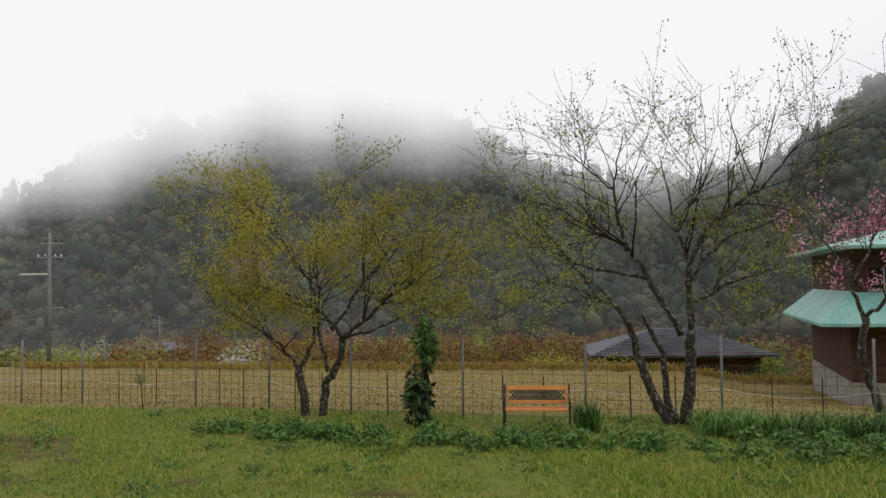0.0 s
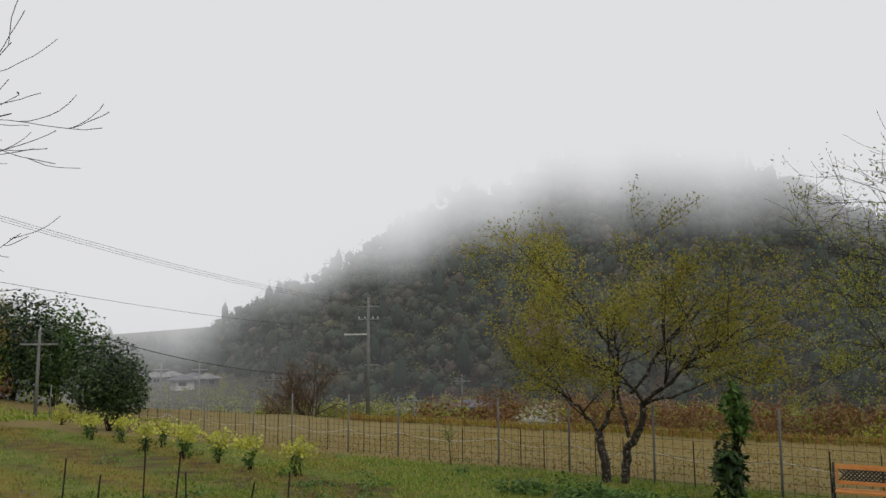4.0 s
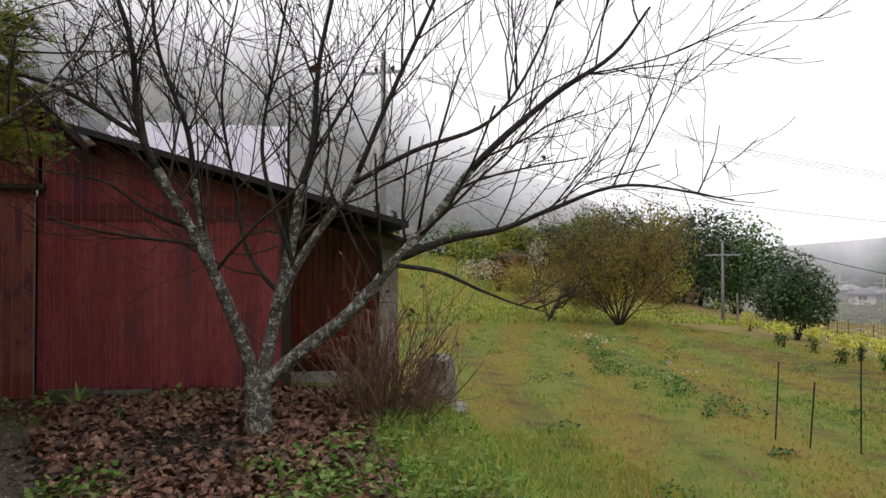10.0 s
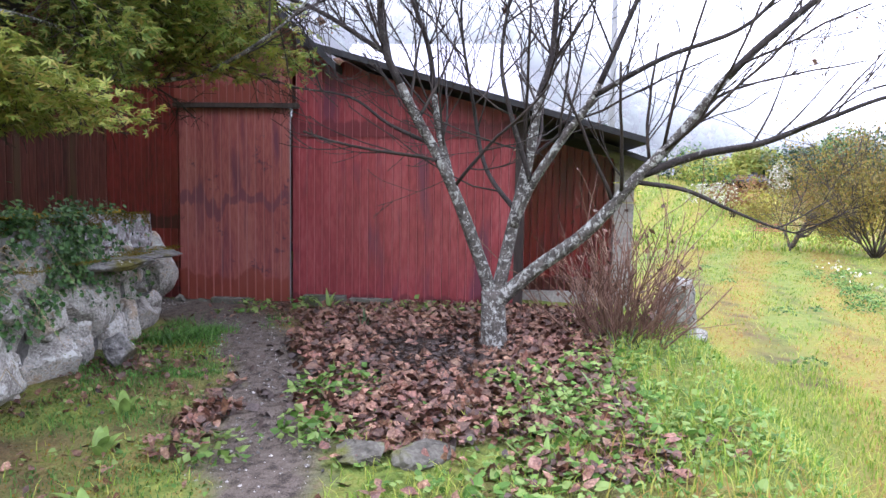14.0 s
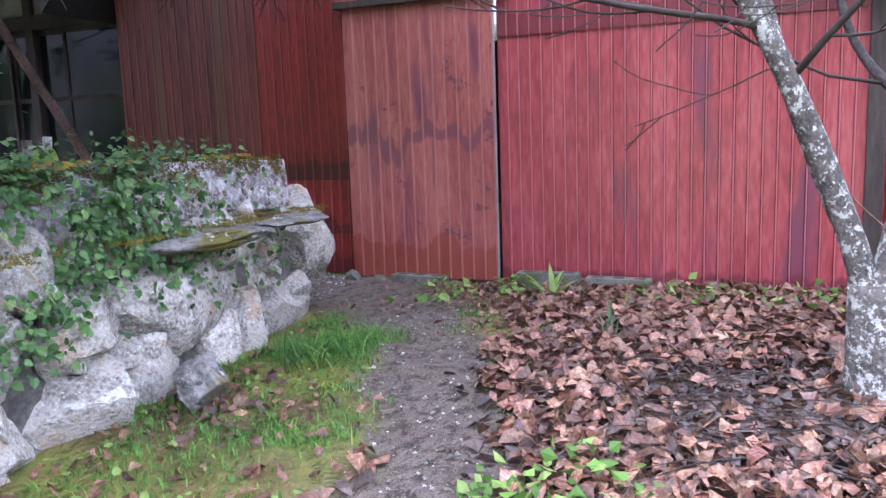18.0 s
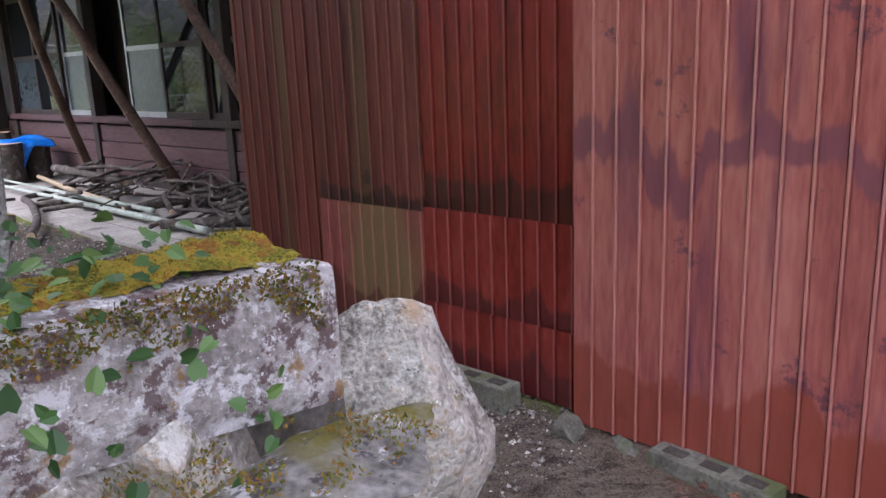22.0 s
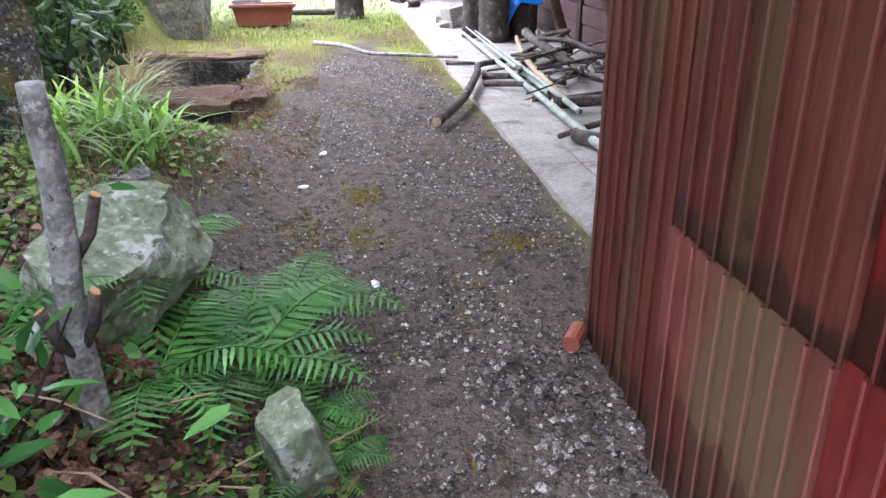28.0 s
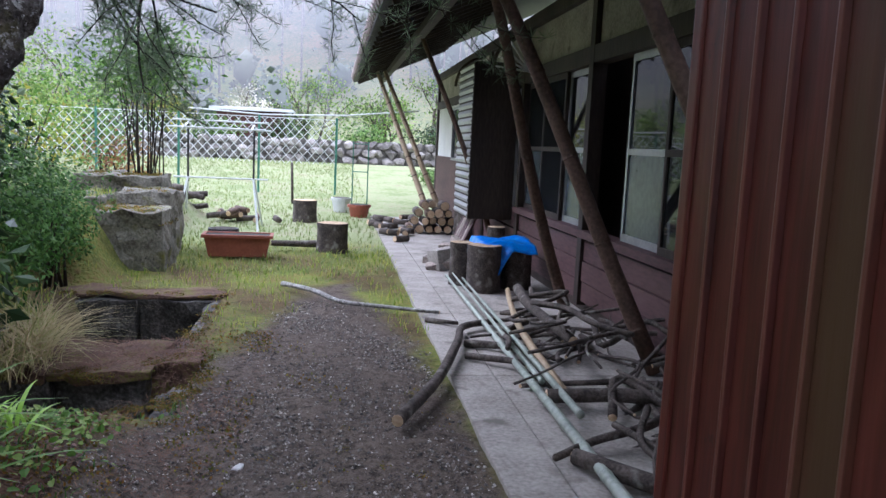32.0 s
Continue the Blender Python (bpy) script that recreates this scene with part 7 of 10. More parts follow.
def litter():
    rng = np.random.RandomState(9)
    s = Soup()
    P = patch(-7.75, -3.9, -2.1, 0.35, 14000, rng, lambda x, y: np.clip(covers(x, y)[1] * (1 - covers(x, y)[0]) * 1.3, 0, 1) * np.clip(1.0 - 0.92 * np.exp(-((x + 5.85) ** 2 + (y + 1.0) ** 2) / 0.34), 0, 1))
    fallen(s, P + np.stack([0 * P[:, 0], 0 * P[:, 0], rng.uniform(0.005, 0.05, len(P))], 1), 0.078, rng, 0.55)
    P = patch(-7.7, -6.6, -3.2, -1.9, 420, rng, lambda x, y: 1 - 0.85 * covers(x, y)[0])
    fallen(s, P + [0, 0, 0.015], 0.05, rng, 0.5)
    P = patch(-7.3, -2.6, -3.1, -1.7, 1500, rng, lambda x, y: (1 - covers(x, y)[0]) * np.clip(0.25 + 0.9 * fbm(x, y, 1.9, 6.0) + 0.5 * np.clip((-2.5 - y) / 0.4, 0, 1), 0.08, 1))
    fallen(s, P + [0, 0, 0.02], 0.06, rng, 0.5)
    P = patch(-4.6, -2.2, -1.3, 0.7, 900, rng, lambda x, y: np.clip(0.3 + fbm(x, y, 1.7, 2.0), 0, 1))
    fallen(s, P + [0, 0, 0.03], 0.07, rng, 0.5)
    P = patch(-7.1, -5.3, -6.2, -3.55, 8000, rng, lambda x, y: 1 - covers(x, y)[0])
    fallen(s, P + [0, 0, 0.02], 0.062, rng, 0.55)
    P = patch(-7.0, -5.0, -8.7, -6.0, 1500, rng, lambda x, y: (1 - covers(x, y)[0]) * np.clip(0.5 + fbm(x, y, 2.0), 0, 1))
    fallen(s, P + [0, 0, 0.015], 0.05, rng, 0.4)
    put("leaf_litter", s, LITTER, None, "thick bed of curled brown dead leaves", category="leaf litter", kind="stuff")
    s = Soup()
    P = patch(-6.8, -4.4, -1.7, -0.1, 4200, rng, lambda x, y: np.exp(-((x + 5.85) ** 2 + (y + 1.0) ** 2) / 0.4))
    fallen(s, P + [0, 0, 0.03], 0.045, rng, 0.6)
    P = patch(-7.7, -3.9, -2.1, 0.3, 1500, rng, lambda x, y: covers(x, y)[1])
    fallen(s, P + [0, 0, 0.008], 0.08, rng, 0.4)
    put("leaf_mould", s, DARK_LITTER, None, "dark rotting leaves on the bed", category="leaf litter", kind="stuff")
    s = Soup()
    for i in range(130):
        x, y = -5.85 + rng.normal() * 0.4, -1.0 + rng.normal() * 0.3
        a, L = rng.uniform(0, 6.28), rng.uniform(0.15, 0.5)
        z = hz(x, y) + 0.04
        tube(s, [(x, y, z), (x + math.cos(a) * L * 0.5, y + math.sin(a) * L * 0.5, z + rng.uniform(0, 0.04)), (x + math.cos(a) * L, y + math.sin(a) * L, z + rng.uniform(-0.02, 0.05))], [0.003, 0.0022, 0.001], 4)
    st_ = Soup()
    for i in range(70):
        x, y = rng.uniform(-6.95, -5.8), rng.uniform(-5.0, -3.7)
        a, L = rng.uniform(-0.7, 0.7) + (3.14 if i % 2 else 0), rng.uniform(0.12, 0.4)
        z = hz(x, y) + 0.05
        tube(st_, [(x, y, z), (x + math.cos(a) * L * 0.5, y + math.sin(a) * L * 0.5, z + rng.uniform(0.01, 0.05)), (x + math.cos(a) * L, y + math.sin(a) * L, z + rng.uniform(-0.03, 0.02))], [0.003, 0.003, 0.0015], 4)
    put("straw", st_, STRAW, None, "dry straw lying on the planting bed", category="straw", kind="stuff")
    put("fallen_twigs", s, TWIG, None, "fallen dark twigs on the leaf bed", category="twigs", kind="stuff")


litter()


def rounded(s, P, size, rng, tilt=0.45, face=(0, 0, 1.0), wide=0.9):
    """Small broad leaves with a notch at the stalk and a short tip."""
    k = len(P)
    up = np.array(face) + rng.normal(size=(k, 3)) * tilt
    up /= np.linalg.norm(up, axis=1)[:, None]
    d = np.cross(up, rng.normal(size=(k, 3)))
    d /= np.linalg.norm(d, axis=1)[:, None]
    w = np.cross(up, d) * wide
    L = (size * rng.uniform(0.5, 1.3, k))[:, None]
    at = lambda a, b, c=0.0: P + d * L * a + w * L * b + up * L * c
    s.add_many(np.stack([at(0, 0), at(-0.12, 0.3, 0.05), at(0.3, 0.5, 0.10), at(0.72, 0.3, 0.04), at(1.0, 0, -0.06), at(0.72, -0.3, 0.04), at(0.3, -0.5, 0.10), at(-0.12, -0.3, 0.05)], 1), 8,
               [(0, 1, 2, 3), (0, 3, 4), (0, 4, 5), (0, 5, 6, 7)])


# Blades paled along with the lawn ground, for its open light.
LAWN_BLADE = leafy("pale_lawn_blades", [(0.15, 0.20, 0.06), (0.21, 0.27, 0.09), (0.29, 0.31, 0.14)], through_light=0.4, even=True)
TURF_DARK = leafy("short_dark_turf", [(0.04, 0.11, 0.02), (0.07, 0.17, 0.03), (0.11, 0.23, 0.04)], through_light=0.35)


def near_green():
    rng = np.random.RandomState(19)
    s = Soup()
    keep = lambda x, y: (1 - covers(x, y)[0]) * (1 - covers(x, y)[1])
    P = patch(-7.2, -1.5, -3.1, -1.5, 4200, rng, lambda x, y: keep(x, y) * np.clip(0.3 + 0.9 * fbm(x, y, 2.2, 3.0), 0.03, 1))
    blades(s, P, 0.055, 0.005, rng, 1.3)
    P = patch(-4.8, -2.0, -1.2, 1.0, 9000, rng, lambda x, y: (1 - covers(x, y)[0]) * np.clip(0.45 + 0.8 * fbm(x, y, 2.0, 1.0), 0, 1))
    blades(s, P, 0.06, 0.006, rng, 1.2)
    P = patch(-8.0, -1.0, 0.1, 1.8, 7000, rng, lambda x, y: 1 - 0.8 * covers(x, y)[1])
    blades(s, P, 0.10, 0.008, rng, 1.0)
    P = patch(-12, -2.0, 1.2, 4.0, 9000, rng)
    blades(s, P, 0.11, 0.012, rng, 0.9)
    P = patch(-8.2, -4.5, -16, -10.6, 5000, rng, lambda x, y: (1 - covers(x, y)[0]) * np.clip(0.5 + 0.8 * fbm(x, y, 1.3, 6.0), 0, 1) * (height(x, y) > -0.1))
    blades(s, P, 0.08, 0.008, rng, 0.9)
    put("grass", s, GRASS, None, "short tufts of green grass along the path", category="grass", kind="stuff")
    s = Soup()
    P = patch(-7.2, -1.2, -3.1, -1.4, 5200, rng, lambda x, y: keep(x, y) * np.clip(0.4 + 0.9 * fbm(x, y, 1.8, 8.0), 0, 1))
    rounded(s, P + [0, 0, 0.025], 0.026, rng)
    P = patch(-4.8, -2.0, -1.2, 0.9, 3400, rng, lambda x, y: (1 - covers(x, y)[0]) * np.clip(0.4 + 0.9 * fbm(x, y, 2.4, 4.0), 0, 1))
    rounded(s, P + [0, 0, 0.03], 0.032, rng)
    P = patch(-7.5, -2.0, 0.0, 1.6, 3200, rng)
    leaves(s, P + [0, 0, 0.04], 0.04, 0.7, 0.2, rng, face=np.tile([0, 0, 1.0], (len(P), 1)), tilt=0.5)
    for cx, cy, r, n in ((-4.3, -1.35, 0.22, 120), (-4.6, -0.2, 0.3, 160), (-5.6, 0.15, 0.28, 130), (-7.4, -1.3, 0.25, 60), (-7.45, -0.75, 0.3, 60), (-7.3, -2.65, 0.2, 40), (-4.0, -1.75, 0.2, 60), (-7.55, -2.3, 0.14, 26), (-4.95, -1.42, 0.28, 170), (-5.1, -0.2, 0.4, 240), (-4.6, 0.1, 0.4, 200)):
        a, q = rng.uniform(0, 6.28, n), r * np.sqrt(rng.uniform(0, 1, n))
        x, y = cx + q * np.cos(a), cy + q * np.sin(a)
        leaves(s, np.stack([x, y, height(x, y) + rng.uniform(0.02, 0.10, n)], 1), 0.055, 0.75, 0.3, rng, face=np.tile([0, 0, 1.0], (n, 1)), tilt=0.5)
    P = patch(-7.1, -5.4, -6.2, -3.6, 3000, rng, lambda x, y: (1 - covers(x, y)[0]) * np.clip(0.45 + 0.9 * fbm(x, y, 2.5, 4.0), 0, 1))
    rounded(s, P + [0, 0, 0.05], 0.032, rng)
    P = patch(-7.05, -6.7, -5.6, -3.7, 700, rng)
    rounded(s, P + [0, 0, 0.03], 0.03, rng)
    P = patch(-7.0, -5.2, -8.6, -5.8, 8000, rng, lambda x, y: (height(x, y) > -0.08) * (1 - covers(x, y)[0]) * np.clip(0.5 + 0.9 * fbm(x, y, 2.5, 9.0), 0, 1))
    rounded(s, P + [0, 0, 0.035], 0.03, rng)
    P = patch(-5.2, -3.0, -0.6, 0.9, 1500, rng, lambda x, y: np.clip(0.4 + fbm(x, y, 2.0, 5.0), 0, 1))
    rounded(s, P + [0, 0, 0.04], 0.05, rng)
    P = patch(-7.7, -6.9, -2.9, -0.4, 260, rng, lambda x, y: np.clip(0.2 + fbm(x, y, 3.0, 5.0), 0, 1))
    rounded(s, P + [0, 0, 0.05], 0.05, rng)
    put("weeds", s, LEAF_BRIGHT, None, "small fresh green weeds beside the path", category="weeds", kind="stuff")
    s = Soup()
    P = patch(-6.9, -5.1, -3.15, -2.2, 15000, rng, lambda x, y: (1 - covers(x, y)[0]) * np.clip(0.45 + 0.8 * fbm(x, y, 3.0, 2.0), 0, 1))
    blades(s, P, 0.035, 0.004, rng, 1.3)
    P = patch(-7.0, -5.9, -3.05, -2.3, 9000, rng, lambda x, y: (1 - covers(x, y)[0]) * np.clip(0.3 + 1.1 * fbm(x, y, 3.5, 4.0), 0, 1))
    blades(s, P, 0.085, 0.0035, rng, 1.4)
    P = patch(-5.1, -2.2, -3.0, -1.5, 12000, rng, lambda x, y: (1 - covers(x, y)[0]) * np.clip(0.4 + 0.8 * fbm(x, y, 2.0, 2.0), 0, 1))
    blades(s, P, 0.032, 0.005, rng, 1.3)
    P = patch(-7.0, -5.0, -9.0, -5.8, 9000, rng, lambda x, y: (height(x, y) > -0.08) * (1 - covers(x, y)[0]) * np.clip(0.3 + 0.8 * fbm(x, y, 2.0, 7.0), 0, 1))
    blades(s, P, 0.06, 0.006, rng, 1.0)
    put("turf", s, TURF_DARK, None, "short dense dark green turf", category="grass", kind="stuff")
    s = Soup()
    P = patch(-8.2, 1.0, -37, -13.2, 30000, rng, lambda x, y: np.clip(0.6 + 0.5 * fbm(x, y, 0.8, 2.0), 0, 1))
    blades(s, P, 0.07, 0.016, rng, 1.0)
    put("lawn_grass", s, LAWN_BLADE, None, "lawn grass paled as if in open light", category="grass", kind="stuff")
    s = Soup()
    P = patch(-7.0, -2.0, -3.0, -1.3, 22000, rng, lambda x, y: keep(x, y) * np.clip(0.25 + 1.1 * fbm(x, y, 1.5, 11.0), 0, 1))
    leaves(s, P + [0, 0, 0.003], 0.016, 0.6, 0.8, rng)
    P = patch(-7.6, -6.5, -9.5, -4.5, 2200, rng, lambda x, y: np.clip(1.6 * fbm(x, y, 2.0, 4.0) - 0.5, 0, 1))
    leaves(s, P + [0, 0, 0.005], 0.022, 0.6, 0.8, rng)
    P = patch(-7.2, -5.0, -10.5, -6.0, 15000, rng, lambda x, y: np.clip(0.3 + 1.1 * fbm(x, y, 1.6, 2.0), 0, 1) * (height(x, y) > -0.06) * (1 - covers(x, y)[0]))
    leaves(s, P + [0, 0, 0.005], 0.026, 0.6, 0.8, rng)
    P = patch(-6.98, -6.1, -10.6, -6.4, 14000, rng, lambda x, y: np.clip(1.5 * fbm(x, y, 2.4, 2.0) + 0.12, 0, 1) * (height(x, y) > -0.06))
    leaves(s, P + [0, 0, 0.004], 0.018, 0.6, 0.8, rng)
    P = patch(-8.1, -6.8, -10.5, -5.5, 5000, rng, lambda x, y: np.clip(2.2 * fbm(x, y, 1.9, 6.0) - 0.9, 0, 1))
    leaves(s, P + [0, 0, 0.004], 0.016, 0.6, 0.8, rng)
    put("moss", s, MOSS, None, "yellow-green moss on the damp soil", category="moss", kind="stuff")
    s = Soup()
    P = patch(-4.6, -2.4, -0.1, 1.2, 900, rng, lambda x, y: np.clip(fbm(x, y, 1.5, 1.0) + 0.3, 0, 1))
    blades(s, P, 0.16, 0.006, rng, 1.3)
    put("dry_grass", s, DRY_GRASS, None, "dry pale grass on the bank", category="grass", kind="stuff")


near_green()


def tuft(name, at, n, h, w, material, label, seed, lean=1.0, r=0.06, category="plant"):
    rng = np.random.RandomState(seed)
    s = Soup()
    P = rng.normal(size=(n, 3)) * [r, r, 0]
    k = 7
    a = rng.uniform(0, 6.283, n)
    d = np.stack([np.cos(a), np.sin(a), 0 * a], 1)
    sd = np.stack([-np.sin(a), np.cos(a), 0 * a], 1)
    H = h * rng.uniform(0.6, 1.2, n)
    ln = lean * rng.uniform(0.35, 1.0, n)
    rows = []
    for i in range(k):
        t = i / (k - 1)
        c = P + d * (H * ln * t ** 1.6)[:, None] + np.array([0, 0, 1]) * (H * (t - 0.42 * ln * t ** 2.6))[:, None]
        ww = w * (0.55 + 1.2 * t - 1.72 * t * t) / 2
        rows += [c - sd * ww, c + sd * ww]
    v = np.stack(rows, 1)
    faces = [(2 * i, 2 * i + 1, 2 * i + 3, 2 * i + 2) for i in range(k - 1)]
    if n > 30:
        s.add_many(v, 2 * k, faces)
        return put(name, s, material, None, label, category=category, at=pose(*at), kind="stuff")
    t = thing(name, at, label, category)
    for q in v:
        s = Soup()
        s.add(q, faces)
        put("leaf", s, material, t, smooth=True)
    return t


BLUE_GRASS = leafy("blue_green_grass", [(0.05, 0.10, 0.05), (0.09, 0.17, 0.08), (0.13, 0.22, 0.11)])
tuft("grass_clump", (-6.15, 0.42, -0.22), 150, 0.42, 0.012, BLUE_GRASS, "arching clump of fine blue-green grass", 3, 1.5, 0.10, "grass")
tuft("broadleaf_rosette", (-5.0, 0.08, -0.2), 22, 0.30, 0.07, LEAF_MID, "rosette of broad dock leaves", 4, 1.1, 0.05)
tuft("broadleaf_rosette", (-5.35, -0.12, -0.18), 16, 0.22, 0.05, LEAF_BRIGHT, "rosette of fresh green leaves", 5, 1.0, 0.05)
tuft("broadleaf_rosette", (-4.05, -0.35, -0.19), 14, 0.22, 0.055, LEAF_BRIGHT, "rosette of pale green leaves", 6, 1.2, 0.03)
tuft("broadleaf_rosette", (-7.3, -2.0, -0.04), 9, 0.26, 0.05, LEAF_BRIGHT, "rosette of fresh leaves before the blocks", 7, 0.9, 0.02)
tuft("spring_onion", (-6.55, -1.55, -0.04), 9, 0.26, 0.014, BLUE_GRASS, "spring onion growing out of the leaf bed", 8, 0.5, 0.015)
tuft("grass_clump", (-5.9, -2.75, -0.06), 60, 0.24, 0.010, LEAF_MID, "grass clump at the wall's foot", 9, 1.1, 0.08, "grass")
for i, (x, y, n, h) in enumerate([(-4.0, -2.3, 9, 0.13), (-4.5, -2.45, 7, 0.12), (-3.4, -2.05, 8, 0.14)]):
    tuft("cabbage_seedling", (x, y, hz(x, y)), n, h, 0.075, LEAF_BRIGHT, "young broad-leaved green seedling beside the path", 40 + i, 0.9, 0.02)
for i, (x, y) in enumerate([(-5.2, -3.5), (-4.9, -3.55)]):
    tuft("cabbage_plant", (x, y, 0.80), 10, 0.2, 0.11, LEAF_BRIGHT, "bright green leafy plant on top of the wall", 50 + i, 0.9, 0.03)


def dead_shrub():
    rng = np.random.RandomState(23)
    t = thing("bare_shrub", (-6.55, 0.40, -0.25), "tangle of bare red-brown hydrangea stems", "shrub")
    c = dict(segs=5, wander=0.12, up=[0.08, 0.05], kids=[4], angle=(18, 50), ratio=0.5, **{"from": [0.25]}, rmin=0.003, thin=0.6)
    tips = []
    for i in range(84):
        s = Soup()
        a, q = rng.uniform(0, 6.28), rng.uniform(0.1, 1.05)
        branch(s, tips, (math.cos(a) * 0.14 * rng.uniform(), math.sin(a) * 0.14 * rng.uniform(), -0.05), np.array([math.cos(a) * q, math.sin(a) * q, 1]) / math.hypot(1, q), rng.uniform(0.65, 1.2), 0.0075, 0, c, rng)
        put("stem", s, RED_STEM, t, smooth=True)
    s = Soup()
    T = np.array(tips)
    leaves(s, T[rng.choice(len(T), 240)], 0.055, 0.5, -0.6, rng)
    put("withered_leaf", s, LITTER, t, kind="stuff")


dead_shrub()


LEAF_IVY = leafy("ivy_leaves", [(0.022, 0.055, 0.016), (0.04, 0.09, 0.025), (0.07, 0.14, 0.04), (0.13, 0.21, 0.065)], through_light=0.2, rough=0.4, even=True)


def ivy():
    rng = np.random.RandomState(29)
    s = Soup()
    n = 21000
    x = rng.uniform(-6.35, -2.6, n)
    up = rng.uniform(0, 1, n) ** 0.6
    keep = np.clip((x + 6.3) / 1.1, 0.2, 1) * np.clip(0.5 + 1.2 * fbm(x, up * 2, 2.6, 3.0), 0.02, 1)
    ok = rng.uniform(size=n) < keep
    x, up = x[ok], up[ok]
    fy = np.interp(x, [-7.0, -5.6, -4.2, -2.4], [-3.28, -3.22, -3.18, -3.1])
    top = up > 0.62
    y = np.where(top, fy - 0.02 - 0.35 * (up - 0.62) / 0.38, fy + 0.07 + 0.03 * rng.normal(size=len(x)))
    z = np.where(top, 0.88 + 0.05 * rng.normal(size=len(x)), 0.22 + up * 1.0)
    nrm = np.where(top[:, None], [0.0, 0.3, 1.0], [0.0, 1.0, 0.35])
    rounded(s, np.stack([x, y + 0.02, z], 1), 0.030, rng, 0.5, nrm)
    put("ivy", s, LEAF_IVY, None, "ivy trailing over the stone wall", category="ivy", kind="stuff")
    s = Soup()
    for i in range(80):
        x0, y0 = rng.uniform(-4.4, -2.4), rng.uniform(-3.3, -2.75)
        a, L = rng.uniform(0, 6.28), rng.uniform(0.3, 0.8)
        z0 = rng.uniform(0.0, 0.8)
        tube(s, [(x0, y0, z0), (x0 + math.cos(a) * L * 0.5, y0 + math.sin(a) * L * 0.3, z0 + 0.15), (x0 + math.cos(a) * L, y0 + math.sin(a) * L * 0.6, z0 - 0.1 + rng.uniform(-0.1, 0.2))], [0.0025, 0.002, 0.001], 4)
    put("dry_stalks", s, STRAW, None, "dry straw stalks hanging over the wall", category="stalks", kind="stuff")


ivy()

MAPLE = leafy("young_maple_leaves", [(0.10, 0.14, 0.02), (0.17, 0.21, 0.03), (0.24, 0.25, 0.045), (0.27, 0.19, 0.05)], through_light=0.4, even=True)
MAPLE_MID = leafy("green_maple_leaves", [(0.07, 0.115, 0.02), (0.125, 0.18, 0.03), (0.20, 0.23, 0.042), (0.27, 0.21, 0.055)], through_light=0.42, even=True)
# Darker copy of the maple leaves, with shade put into the colour.
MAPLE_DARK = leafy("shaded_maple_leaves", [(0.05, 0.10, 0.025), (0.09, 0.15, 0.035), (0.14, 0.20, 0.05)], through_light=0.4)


def maple_leaves(s, P, size, rng):
    """Palmate leaves: five narrow lobes each, drooping a little."""
    k = len(P)
    d = rng.normal(size=(k, 3)) * [1, 1, 0.35] + [0, 0, -0.35]
    d /= np.linalg.norm(d, axis=1)[:, None]
    w = np.cross(d, np.array([0, 0, 1.0]) + rng.normal(size=(k, 3)) * 0.4)
    w /= np.linalg.norm(w, axis=1)[:, None] + 1e-9
    S = (size * rng.uniform(0.6, 1.25, k))[:, None]
    out = []
    for ang, L in ((-1.35, 0.62), (-0.68, 0.9), (0, 1.0), (0.68, 0.9), (1.35, 0.62)):
        e = d * math.cos(ang) + w * math.sin(ang)
        g = -d * math.sin(ang) + w * math.cos(ang)
        out += [P, P + e * S * L * 0.45 + g * S * 0.10, P + e * S * L, P + e * S * L * 0.45 - g * S * 0.10]
    s.add_many(np.stack(out, 1), 20, [(4 * i, 4 * i + 1, 4 * i + 2, 4 * i + 3) for i in range(5)])


